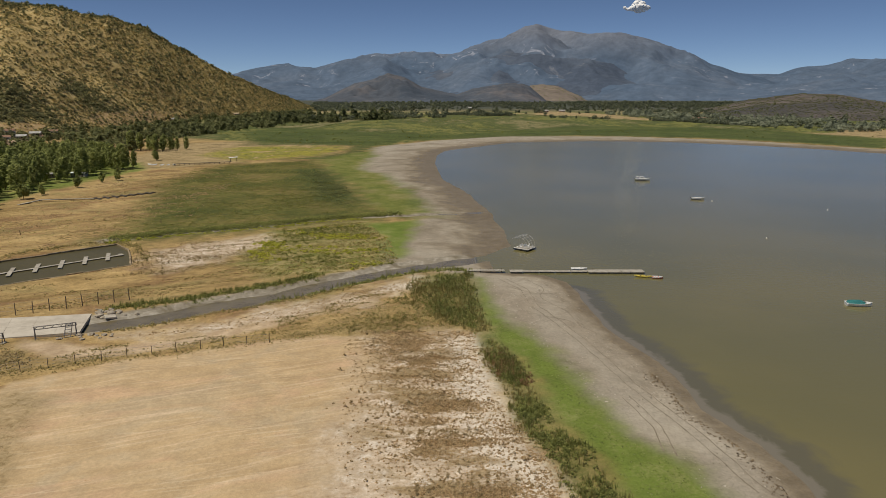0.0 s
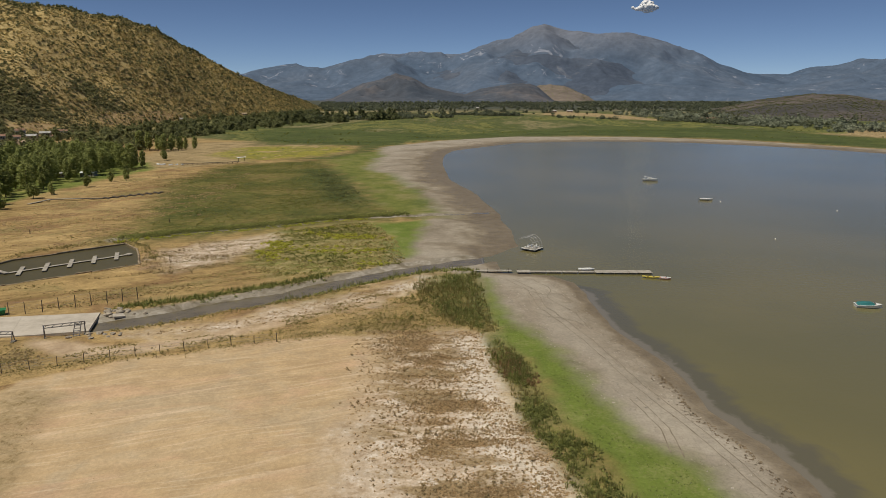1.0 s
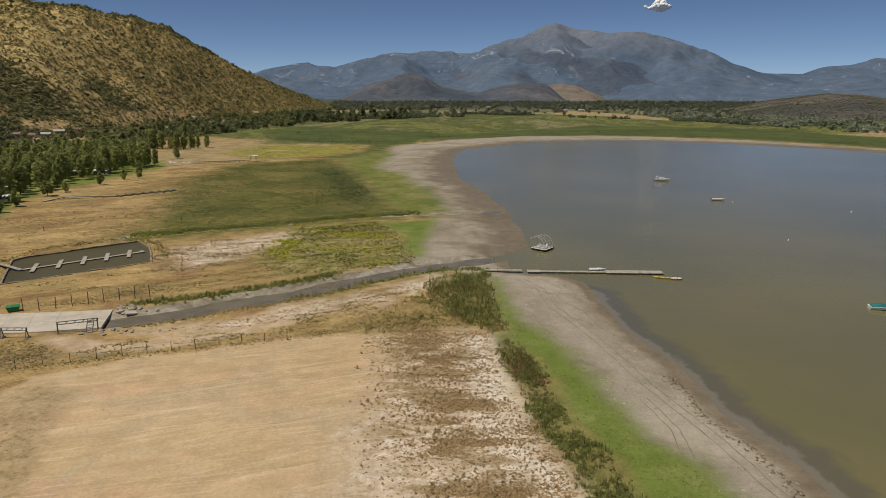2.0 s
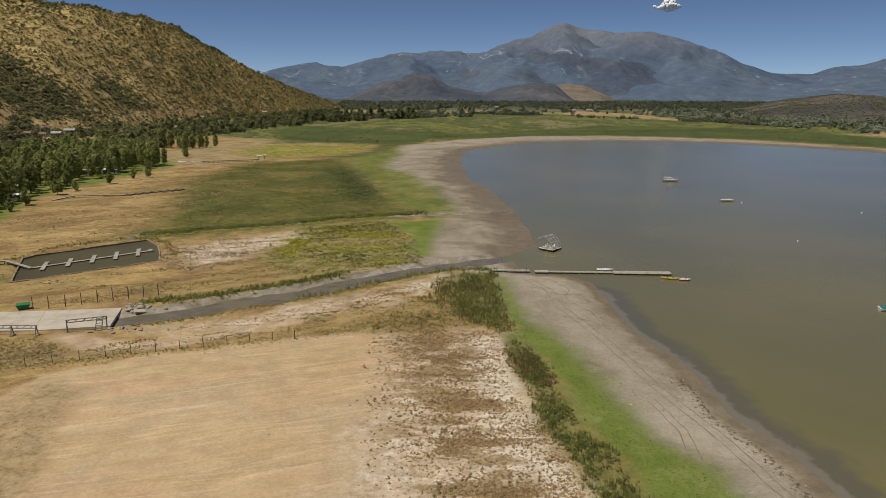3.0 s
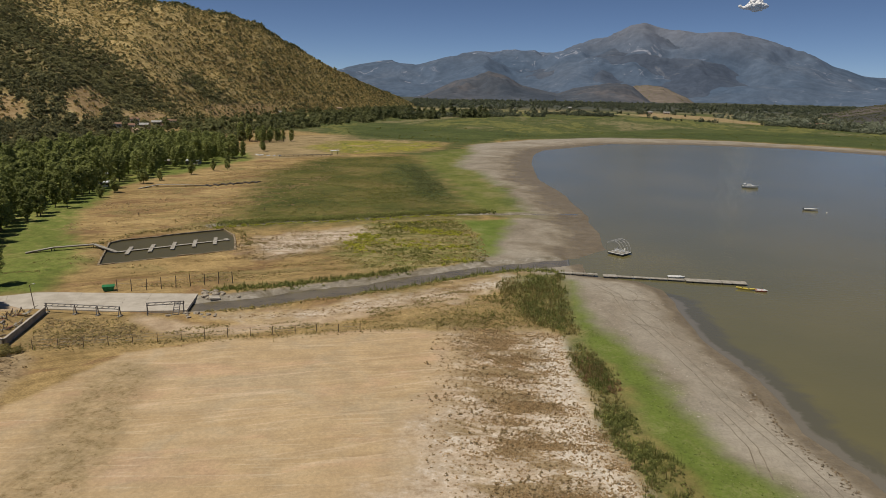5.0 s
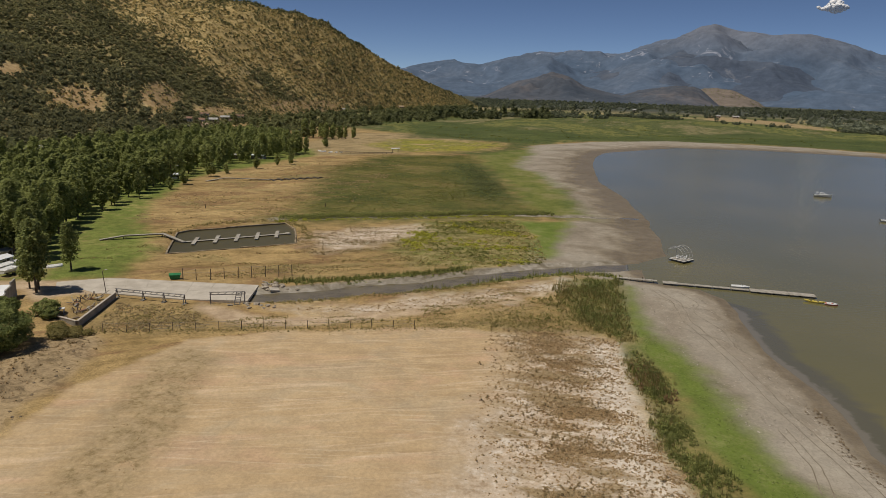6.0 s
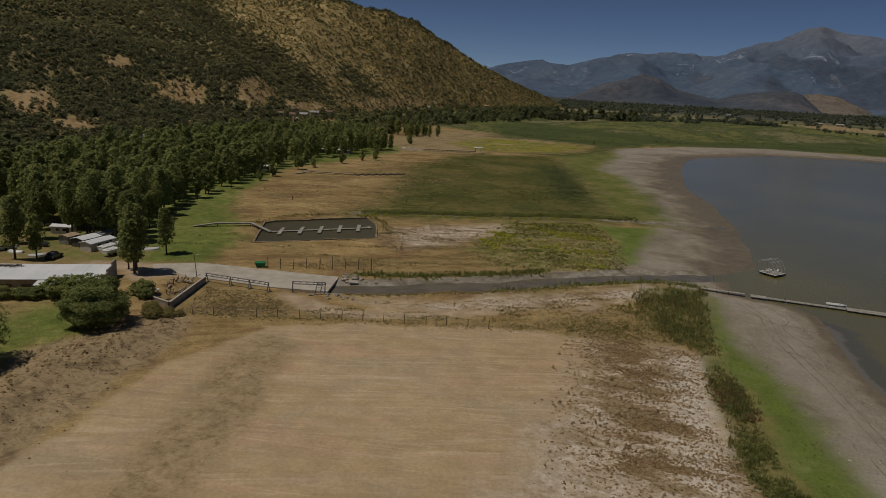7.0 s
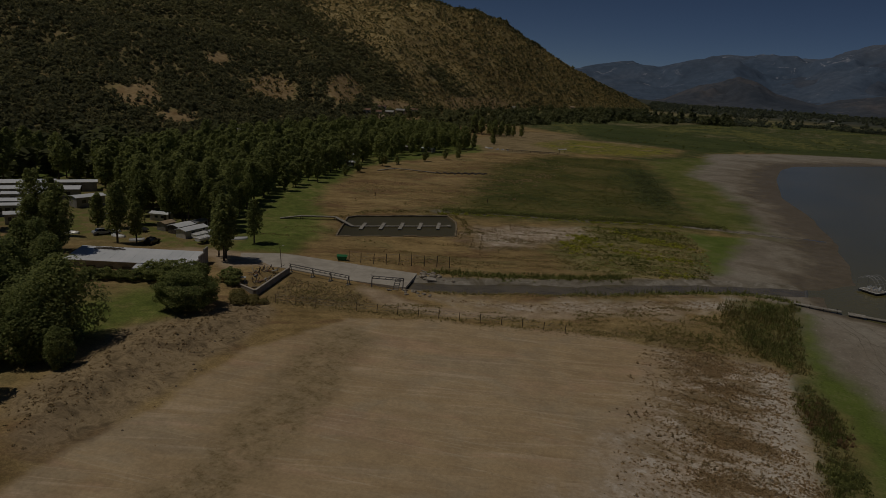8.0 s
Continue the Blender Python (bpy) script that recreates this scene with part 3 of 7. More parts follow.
for key, values in zip(("bare", "green"), hill_cover(HILL[2], HILL[3], HILL[4])):
    layer = hill.data.attributes.new(key, "FLOAT", "POINT")
    layer.data.foreach_set("value", values.astype(np.float32).ravel())
tagged(hill, "steep dry brown hillside dotted with olive scrub", "hill", kind="structure")


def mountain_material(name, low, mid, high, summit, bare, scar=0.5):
    """Scrub in two tones, pale rock scars, paler towards the summits; any haze is in the given colours."""
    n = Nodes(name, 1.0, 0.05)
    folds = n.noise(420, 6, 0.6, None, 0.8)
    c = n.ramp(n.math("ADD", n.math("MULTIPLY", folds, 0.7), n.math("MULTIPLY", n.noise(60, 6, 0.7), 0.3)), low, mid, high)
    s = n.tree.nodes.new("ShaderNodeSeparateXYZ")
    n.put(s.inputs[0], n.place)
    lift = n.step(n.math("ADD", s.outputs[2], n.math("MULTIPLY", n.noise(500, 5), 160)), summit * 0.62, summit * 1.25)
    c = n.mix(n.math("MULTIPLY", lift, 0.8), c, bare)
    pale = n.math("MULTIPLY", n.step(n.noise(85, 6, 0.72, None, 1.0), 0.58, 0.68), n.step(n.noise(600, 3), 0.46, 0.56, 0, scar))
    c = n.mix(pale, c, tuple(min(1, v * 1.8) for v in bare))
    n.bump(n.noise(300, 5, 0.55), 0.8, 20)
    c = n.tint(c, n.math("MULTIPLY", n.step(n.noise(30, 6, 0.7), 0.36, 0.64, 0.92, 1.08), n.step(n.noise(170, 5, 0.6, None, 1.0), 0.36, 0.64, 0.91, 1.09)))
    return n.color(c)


MB = [-40, -22, -17.1, -14.9, -12.3, -10.1, -6.5, -4.7, 0.7, 3.0, 5.2, 6.6, 7.5, 9.0, 11.4, 14.0, 16.2, 19.1, 20.8, 22.8, 25.5, 26.9, 28.7, 30.0, 32.0, 36, 44]
M_EL = [1.6, 1.5, 1.46, 1.91, 2.27, 2.12, 3.18, 3.24, 3.2, 3.72, 4.18, 4.82, 4.98, 4.53, 4.33, 4.37, 3.91, 2.95, 2.09, 1.58, 1.54, 2.08, 2.16, 2.51, 2.38, 2.8, 2.0]
# Blue-grey tones: the distance haze is put into the base colour.
hazed_far_rock = mountain_material("far_rock_haze_tint", (0.080, 0.116, 0.174), (0.095, 0.131, 0.190), (0.118, 0.150, 0.204), 380, (0.172, 0.184, 0.220), 1.0)
M_far = [4650] * len(MB)
mountains, _ = bearing_sheet("backdrop_mountains", (-40, 44), rise(MB, [e - 0.33 for e in M_EL], M_far), (MB, [2900] * len(MB)), (MB, M_far), None, 0.45, 620, 31, hazed_far_rock, 105, 1.1, 0.17)
tagged(mountains, "mountain range in haze-tinted blue-grey with bare summits", "mountains", kind="structure")
near_rock = mountain_material("brown_foothill_scrub", (0.055, 0.056, 0.062), (0.082, 0.077, 0.076), (0.130, 0.110, 0.098), 300, (0.120, 0.105, 0.095))
# Foothill scrub shifted bluish, with haze mixed into its colours.
hazed_foot_rock = mountain_material("foothill_scrub_haze_tint", (0.068, 0.084, 0.110), (0.084, 0.096, 0.118), (0.124, 0.118, 0.124), 500, (0.120, 0.112, 0.115))
FB = [-13, -9.6, -7.9, -7.1, -5.7, -4.4, -3.0, -1.7, 1.1, 2.4, 5.1, 6.4, 7.0, 8.4, 14]
F_EL = [-1.3, -0.6, 0.25, 0.6, 0.9, 1.4, 1.0, 0.3, -0.3, 0.15, 0.6, 0.55, 0.35, -0.75, -1.3]
foot, _ = bearing_sheet("backdrop_foothills", (-13, 14), rise(FB, F_EL, [2850] * 15), (FB, [2300] * 15), (FB, [2850] * 15), None, 0.30, 110, 41, hazed_foot_rock, 70, 1.0, 0.15)
tagged(foot, "brown scrub foothills tinted by haze below the range", "foothills", kind="structure")
tan_rock = mountain_material("tan_bare_slope", (0.125, 0.110, 0.100), (0.19, 0.160, 0.135), (0.255, 0.21, 0.165), 400, (0.19, 0.16, 0.13))
SB = [5.6, 6.5, 7.05, 8.1, 9.2, 10.2, 11.1, 12]
S_EL = [0.2, 0.35, 0.46, 0.52, 0.40, 0.05, -0.35, -1.0]
scar, SCAR = bearing_sheet("backdrop_bare_slope", (5.6, 12), rise(SB, S_EL, [3100] * 8), (SB, [2700] * 8), (SB, [3100] * 8), None, 0.15, 150, 45, tan_rock, 50, 0.9, 0.08)
tagged(scar, "bare tan slope among the foothills", "foothills", kind="structure")
KB = [18.5, 21, 23.8, 27.2, 29.3, 32.4, 37, 42]
K_EL = [-2.3, -1.3, -0.62, -0.15, -0.25, -0.8, -0.9, -1.3]
knoll, KNOLL = bearing_sheet("backdrop_knoll", (18.5, 42), rise(KB, K_EL, [1550] * 8), (KB, [1080] * 8), (KB, [1550] * 8), None, 0.15, 120, 51, near_rock, 60, 0.9, 0.15)
tagged(knoll, "low dark brown scrub hill across the lake", "knoll", kind="structure")


# Nearer flank in darker blue; its colours carry painted haze too.
hazed_front_rock = mountain_material("front_massif_haze_tint", (0.071, 0.092, 0.132), (0.083, 0.104, 0.143), (0.104, 0.120, 0.152), 620, (0.130, 0.130, 0.138), 0.35)
RB = [-14, -11, -8.8, -5.0, -2.1, 1.2, 2.8, 4.9, 7.0, 8.4, 10.0, 11.7, 13.5, 14.8, 16.0, 18.5, 20.8, 24]
R_EL = [-1.2, -0.9, -0.3, 0.6, 1.45, 2.4, 2.95, 3.55, 4.2, 4.0, 3.85, 3.6, 3.0, 2.2, 1.5, 0.8, 0.2, -0.8]
massif, _ = bearing_sheet("backdrop_front_massif", (-14, 24), rise(RB, R_EL, [4050] * 18), (RB, [2950] * 18), (RB, [4050] * 18), None, 0.28, 520, 35, hazed_front_rock, 90, 1.05, 0.15, 0.0)
tagged(massif, "dark haze-tinted mountain flank in front of the range", "mountains", kind="structure")


# ---- builders ----
def part(name, bm, material, parent, label=""):
    """Links a bmesh as one mesh under a thing or a part."""
    me = bpy.data.meshes.new(name)
    bm.to_mesh(me)
    bm.free()
    me.materials.append(material)
    ob = new(name, me)
    ob.parent = parent
    return tagged(ob, label)


def thing(name, label, category, m, group="", kind=""):
    ob = new(name)
    ob.matrix_basis = m
    ob.empty_display_size = 0.3
    return tagged(ob, label, category, group, kind)


def gz_at(x, y):
    return float(ground_height(np.array([x]), np.array([y]))[0])


def on_ground(x, y, rz=0.0, lift=0.0, size=1.0):
    return pose(x, y, gz_at(x, y) + lift, 0, 0, rz) @ Matrix.Scale(size, 4)


def box(bm, c, s, rz=0.0, bevel=0.0, rx=0.0, ry=0.0):
    made = bmesh.ops.create_cube(bm, size=1.0)["verts"]
    bmesh.ops.transform(bm, verts=made, matrix=pose(*c, rx, ry, rz) @ Matrix.Diagonal((*s, 1)))
    if bevel:
        edges = list({e for v in made for e in v.link_edges})
        bmesh.ops.bevel(bm, geom=edges, offset=bevel, segments=1, affect="EDGES")
    return bm


def rod(bm, a, b, r, r2=None, sides=6):
    a, b = Vector(a), Vector(b)
    made = bmesh.ops.create_cone(bm, cap_ends=True, segments=sides, radius1=r, radius2=r if r2 is None else r2, depth=(b - a).length)["verts"]
    m = Matrix.Translation((a + b) / 2) @ (b - a).to_track_quat("Z", "Y").to_matrix().to_4x4()
    bmesh.ops.transform(bm, verts=made, matrix=m)
    return bm


def loft(bm, rings, caps=True):
    rows = [[bm.verts.new(p) for p in ring] for ring in rings]
    n = len(rows[0])
    for a, b in zip(rows, rows[1:]):
        for i in range(n):
            bm.faces.new((a[i], a[(i + 1) % n], b[(i + 1) % n], b[i]))
    if caps:
        bm.faces.new(rows[0][::-1])
        bm.faces.new(rows[-1])
    bmesh.ops.recalc_face_normals(bm, faces=bm.faces)
    return bm


def fresh():
    return bmesh.new()


# ---- materials of things ----
concrete = plain("weathered_concrete", (0.42, 0.375, 0.31), (0.54, 0.49, 0.415), 2.5, 0.9, 0.2)
concrete_old = plain("old_concrete_wall", (0.22, 0.20, 0.165), (0.36, 0.33, 0.28), 1.5, 0.9, 0.2)
galvanised = plain("galvanised_steel", (0.24, 0.24, 0.23), (0.38, 0.38, 0.37), 0.8, 0.5, 0.5, 0.6, 0.05)
rusty = plain("brown_painted_steel", (0.10, 0.075, 0.06), (0.18, 0.135, 0.105), 0.4, 0.7, 0.3, 0.2)
wood_grey = plain("grey_weathered_planks", (0.28, 0.255, 0.215), (0.43, 0.40, 0.345), 0.8, 0.85)
wood_dark = plain("dark_stained_timber", (0.055, 0.045, 0.035), (0.11, 0.09, 0.07), 0.6, 0.85)
post_wood = plain("rough_fence_wood", (0.11, 0.085, 0.06), (0.20, 0.16, 0.115), 0.4, 0.9)
roof_white = plain("white_metal_roof", (0.70, 0.72, 0.74), (0.80, 0.81, 0.83), 4.0, 0.55, 0.4, 0.0, 0.05)
roof_grey = plain("grey_fibre_roof", (0.30, 0.29, 0.27), (0.44, 0.43, 0.41), 2.0, 0.85)
roof_rust = plain("rusty_tin_roof", (0.20, 0.11, 0.07), (0.32, 0.20, 0.14), 1.5, 0.8)
wall_white = plain("white_rendered_wall", (0.50, 0.47, 0.42), (0.66, 0.63, 0.58), 2.0, 0.85)
wall_grey = plain("grey_block_wall", (0.26, 0.24, 0.21), (0.38, 0.36, 0.32), 1.5, 0.9)
wall_dark = plain("dark_boarded_wall", (0.07, 0.06, 0.05), (0.13, 0.115, 0.10), 1.0, 0.85)
roof_tan = plain("tan_canvas_roof", (0.36, 0.27, 0.17), (0.48, 0.37, 0.25), 1.0, 0.85)
wall_tan = plain("tan_plaster_wall", (0.34, 0.26, 0.18), (0.48, 0.38, 0.28), 2.0, 0.9)
dark_glass = plain("dark_window_glass", (0.02, 0.022, 0.025), (0.035, 0.04, 0.045), 1.0, 0.1, 0.6, 0.0, 0.0)
boat_white = plain("white_gelcoat", (0.66, 0.66, 0.64), (0.80, 0.80, 0.78), 1.2, 0.3, 0.5, 0.0, 0.02)
boat_dark = plain("dark_boat_bottom", (0.02, 0.022, 0.026), (0.05, 0.05, 0.055), 0.6, 0.5)
teal_cloth = plain("teal_boat_cover", (0.02, 0.13, 0.135), (0.035, 0.19, 0.19), 0.8, 0.75)
yellow_hull = plain("yellow_plastic_hull", (0.66, 0.50, 0.06), (0.76, 0.62, 0.14), 0.6, 0.45)
red_paint = plain("faded_red_paint", (0.42, 0.10, 0.07), (0.55, 0.17, 0.12), 0.5, 0.5)
green_paint = plain("green_painted_steel", (0.02, 0.16, 0.06), (0.045, 0.24, 0.09), 0.8, 0.6)
plastic_white = plain("white_plastic", (0.68, 0.68, 0.66), (0.80, 0.80, 0.78), 0.4, 0.45, 0.4, 0.0, 0.02)
car_paints = [plain("car_paint_dark", (0.03, 0.03, 0.035), (0.05, 0.05, 0.055), 1, 0.3, 0.6), plain("car_paint_silver", (0.34, 0.35, 0.36), (0.42, 0.43, 0.44), 1, 0.35, 0.6)]
rubber = plain("black_rubber", (0.015, 0.015, 0.015), (0.03, 0.03, 0.03), 0.3, 0.8)
bark = plain("grey_brown_bark", (0.09, 0.07, 0.05), (0.18, 0.145, 0.11), 0.5, 0.95, 0.1, 0.0, 0.6)
stone_pale = plain("pale_rubble", (0.24, 0.205, 0.16), (0.42, 0.365, 0.29), 0.5, 0.95)
clod_earth = plain("brown_earth_clod", (0.15, 0.115, 0.077), (0.26, 0.20, 0.13), 0.5, 0.95)
cloud_white = plain("cloud_vapour", (0.80, 0.80, 0.80), (0.85, 0.85, 0.85), 60, 1.0, 0.0)

leaf_poplar = foliage("poplar_leaves", (0.182, 0.208, 0.066), (0.385, 0.410, 0.140), 4)
leaf_round = foliage("broad_tree_leaves", (0.170, 0.205, 0.066), (0.360, 0.385, 0.135), 3)
leaf_willow = foliage("grey_green_willow_leaves", (0.200, 0.220, 0.150), (0.335, 0.360, 0.255), 3)
leaf_dark = foliage("dark_far_woods_leaves", (0.105, 0.120, 0.054), (0.220, 0.230, 0.098), 14)
# Valley leaves are greyed and blued in colour to stand for haze.
leaf_far = foliage("valley_leaves_haze_tint", (0.115, 0.135, 0.090), (0.235, 0.250, 0.145), 40)
# Olive scrub with its blue raised: a little haze painted into the leaves.
leaf_hill = foliage("olive_scrub_haze_tint", (0.125, 0.130, 0.066), (0.285, 0.268, 0.122), 20)
leaf_tussock = foliage("yellow_hill_tussock", (0.40, 0.32, 0.130), (0.64, 0.52, 0.240), 25)
leaf_reed = foliage("green_reeds", (0.195, 0.215, 0.068), (0.40, 0.405, 0.130), 2.5)
leaf_field = foliage("field_grass_blades", (0.140, 0.155, 0.036), (0.270, 0.260, 0.075), 18)
leaf_herb = foliage("yellow_flowering_herb", (0.32, 0.34, 0.050), (0.56, 0.53, 0.085), 6)
leaf_dead = foliage("dead_brown_weeds", (0.390, 0.275, 0.145), (0.580, 0.430, 0.245), 5)
leaf_weed = foliage("olive_weeds", (0.235, 0.210, 0.075), (0.420, 0.355, 0.145), 4)
leaf_gold = foliage("golden_straw", (0.40, 0.33, 0.13), (0.60, 0.51, 0.24), 5)
leaf_shoot = foliage("pale_green_shoots", (0.24, 0.30, 0.075), (0.46, 0.49, 0.20), 5)
leaf_rust = foliage("rust_brown_withered_leaves", (0.20, 0.120, 0.060), (0.34, 0.215, 0.110), 3)
leaf_straw = foliage("pale_straw", (0.299, 0.224, 0.112), (0.468, 0.365, 0.206), 4)




# ---- leaves, tufts and scattering ----
rng = np.random.default_rng(7)


def leaf_cloud(points, size, seed=1, core=None, ragged=0.55, tri=False):
    """One leaf spray, a bent quad or a triangle, at each point, facing outwards and up, more or less raggedly."""
    r = np.random.default_rng(seed)
    n = len(points)
    out = points - (points.mean(0) * [1, 1, 0.6] if core is None else core)
    out = out / (np.linalg.norm(out, axis=1)[:, None] + 1e-6)
    face = out + [0, 0, 1.1 if not tri else 0.7] + ragged * r.normal(size=(n, 3))
    face /= np.linalg.norm(face, axis=1)[:, None]
    a = np.cross(face, r.normal(size=(n, 3)))
    a /= np.linalg.norm(a, axis=1)[:, None]
    b = np.cross(face, a)
    s = size * (0.6 + 0.8 * r.random((n, 1)))
    c = face * s * 0.2
    if tri:
        v = np.stack([points - a * s * 0.75 - c, points + a * s * 0.55 - b * s * 0.6, points + a * s * 0.3 + b * s * 0.75 + c], 1)
        return v.reshape(-1, 3), np.arange(3 * n).reshape(-1, 3)
    v = np.stack([points - a * s * 0.6 - c, points - b * s * 0.45, points + a * s * 0.6 - c, points + b * s * 0.45 + c], 1)
    return v.reshape(-1, 3), np.arange(4 * n).reshape(-1, 4)


def blade_tuft(n, height, spread_r, width, seed=1):
    """A tuft of upright blades that lean outwards."""
    r = np.random.default_rng(seed)
    out = []
    for _ in range(n):
        ang, rad = r.random() * 2 * math.pi, spread_r * math.sqrt(r.random())
        foot = np.array([math.cos(ang) * rad, math.sin(ang) * rad, -0.05])
        h = height * (0.55 + 0.6 * r.random())
        tip = foot + np.array([math.cos(ang) * h * 0.3 * r.random(), math.sin(ang) * h * 0.3 * r.random(), h])
        side = r.random() * math.pi
        w = np.array([math.cos(side), math.sin(side), 0]) * width * (0.6 + 0.8 * r.random())
        out.append([foot - w, foot + w, tip + w * 0.5, tip - w * 0.5])
    v = np.array(out).reshape(-1, 3)
    return v, np.arange(len(v)).reshape(-1, 4)


def mound(n, radius, height, size, seed=1, tri=True):
    r = np.random.default_rng(seed)
    p = r.normal(size=(n, 3))
    p /= np.linalg.norm(p, axis=1)[:, None]
    p *= (0.55 + 0.5 * r.random((n, 1)))
    p[:, 2] = np.abs(p[:, 2])
    return leaf_cloud(p * [radius, radius, height], size, seed + 50, np.array([0, 0, -0.7 * height]), 0.45, tri)


def canopy(n, radius, height, size, seed=1):
    """A rounded crown of a few lobes on a short bole."""
    r = np.random.default_rng(seed)
    c = r.normal(size=(5, 3)) * [0.34, 0.34, 0.20]
    which = r.integers(0, 5, n)
    d = r.normal(size=(n, 3))
    d /= np.linalg.norm(d, axis=1)[:, None]
    p = c[which] + d * (0.48 + 0.22 * r.random((n, 1))) * [1, 1, 0.62]
    core = c[which] * [radius, radius, height * 0.8] + [0, 0, height * 0.45]
    return leaf_cloud(p * [radius, radius, height * 0.8] + [0, 0, height * 0.52], size, seed + 50, core, 0.3, True)


def scatter(name, templates, x, y, z, scale, material, label, category, squash=0.3, seed=3):
    """Merges many copies of the templates into one object of kind stuff."""
    r = np.random.default_rng(seed)
    pick = r.integers(0, len(templates), len(x))
    allv, allf, off = [], [], 0
    for k, (tv, tf) in enumerate(templates):
        idx = np.where(pick == k)[0]
        if not len(idx):
            continue
        ang = r.random(len(idx)) * 2 * math.pi
        s = scale[idx]
        c, sn = np.cos(ang)[:, None] * s[:, None], np.sin(ang)[:, None] * s[:, None]
        vx = tv[None, :, 0] * c - tv[None, :, 1] * sn + x[idx][:, None]
        vy = tv[None, :, 0] * sn + tv[None, :, 1] * c + y[idx][:, None]
        vz = tv[None, :, 2] * (s * (1 - squash + 2 * squash * r.random(len(idx))))[:, None] + z[idx][:, None]
        allv.append(np.stack([vx, vy, vz], 2).reshape(-1, 3))
        allf.append((tf[None] + (np.arange(len(idx)) * len(tv))[:, None, None] + off).reshape(-1, tf.shape[1]))
        off += len(idx) * len(tv)
    if len({f.shape[1] for f in allf}) > 1:
        allf = [f if f.shape[1] == 3 else np.concatenate([f[:, :3], f[:, [0, 2, 3]]]) for f in allf]
    ob = mesh_object(name, np.concatenate(allv), np.concatenate(allf), material, False)
    return tagged(ob, label, category, kind="stuff")


def strew(poly, count, density=None, seed=1):
    """Random places inside a polygon, thinned by density(x, y) between 0 and 1."""
    r = np.random.default_rng(seed)
    p = np.asarray(poly, float)
    lo, hi = p.min(0), p.max(0)
    xs_, ys_ = [], []
    have = 0
    for _ in range(200):
        q = lo + (hi - lo) * r.random((count * 2, 2))
        keep = edge_distance(q[:, 0], q[:, 1], poly) > 0
        if density is not None:
            keep &= r.random(len(q)) < density(q[:, 0], q[:, 1])
        xs_.append(q[keep, 0])
        ys_.append(q[keep, 1])
        have += keep.sum()
        if have >= count:
            break
    return np.concatenate(xs_)[:count], np.concatenate(ys_)[:count]


def along(line, count, width, seed=1):
    r = np.random.default_rng(seed)
    p = np.asarray(line, float)
    seg = np.linalg.norm(np.diff(p, axis=0), axis=1)
    s = np.concatenate([[0], np.cumsum(seg)])
    u = r.random(count) * s[-1]
    return np.interp(u, s, p[:, 0]) + r.normal(size=count) * width, np.interp(u, s, p[:, 1]) + r.normal(size=count) * width


# ---- scrub on the hillside ----
def sheet_places(sheet, n, top, seed):
    """Random places on a range: bearing, height up the slope, and x, y, z."""
    r = np.random.default_rng(seed)
    A, U, X, Y, Z = sheet
    u, v = r.random(n) * top, r.random(n)
    ri, ci = np.minimum((u * (A.shape[0] - 1)).astype(int), A.shape[0] - 2), np.minimum((v * (A.shape[1] - 1)).astype(int), A.shape[1] - 2)
    fr, fc = u * (A.shape[0] - 1) - ri, v * (A.shape[1] - 1) - ci
    pick = [g[ri, ci] * (1 - fr) * (1 - fc) + g[ri + 1, ci] * fr * (1 - fc) + g[ri, ci + 1] * (1 - fr) * fc + g[ri + 1, ci + 1] * fr * fc for g in (A, X, Y, Z)]
    return (u, *pick)


HILL_N = 150000
hu, ha, hx, hy, hz = sheet_places(HILL, HILL_N, 0.745, 4)
h_bare, h_green = hill_cover(hx, hy, hz)
thick = np.clip(0.20 + 0.14 * ripple(hx, hy, 110, 61, 3) + 0.75 * h_green + 0.25 * sm(hu, 0.64, 0.73), 0.1, 1.0) * (1 - 0.48 * h_bare * sm(ripple(hx, hy, 22, 66, 3), -0.5, 0.3))
hamlet = np.exp(-((ha + 31.2) / 2.2) ** 2) * sm(0.16 - hu, 0, 0.05)
thick = thick * (1 - 0.7 * hamlet)
remote = sm(np.hypot(hx, hy), 780, 1150)
thick = thick * (1 - 0.40 * remote * (1 - h_green))
kept = np.random.default_rng(5).random(HILL_N) < thick * np.clip(np.hypot(hx, hy) / 1000, 0.45, 1.0)
near_hill = np.hypot(hx, hy) < 620
size = 0.85 + 0.9 * rng.random(HILL_N) ** 2 + 0.55 * h_green * rng.random(HILL_N)
size = size * (1 + 0.40 * remote)
far_i = np.where(kept & ~near_hill)[0][:34000]
near_i = np.where(kept & near_hill)[0][:10500]
scatter("hill_scrub", [mound(10, 1.0, 1.5, 0.95, s) for s in range(8)], hx[far_i], hy[far_i], hz[far_i] - 0.3, size[far_i], leaf_hill, "olive green scrub dotting the dry hillside", "scrub")
scatter("lower_hill_scrub", [canopy(26, 1.2, 1.7, 0.62, 60 + s) for s in range(7)], hx[near_i], hy[near_i], hz[near_i] - 0.3, size[near_i], leaf_hill, "dense olive scrub on the lower hillside", "scrub")
straw_i = np.where((np.random.default_rng(6).random(HILL_N) < 0.42 * (1 - h_green) * (1 - 0.6 * h_bare)) & (ha > -44))[0][:33000]
scatter("hill_tussocks", [mound(6, 0.9, 0.6, 0.95, 160 + s) for s in range(5)], hx[straw_i], hy[straw_i], hz[straw_i] - 0.2, size[straw_i] * 0.95, leaf_tussock, "yellow dry tussocks and shrubs on the hillside", "scrub")
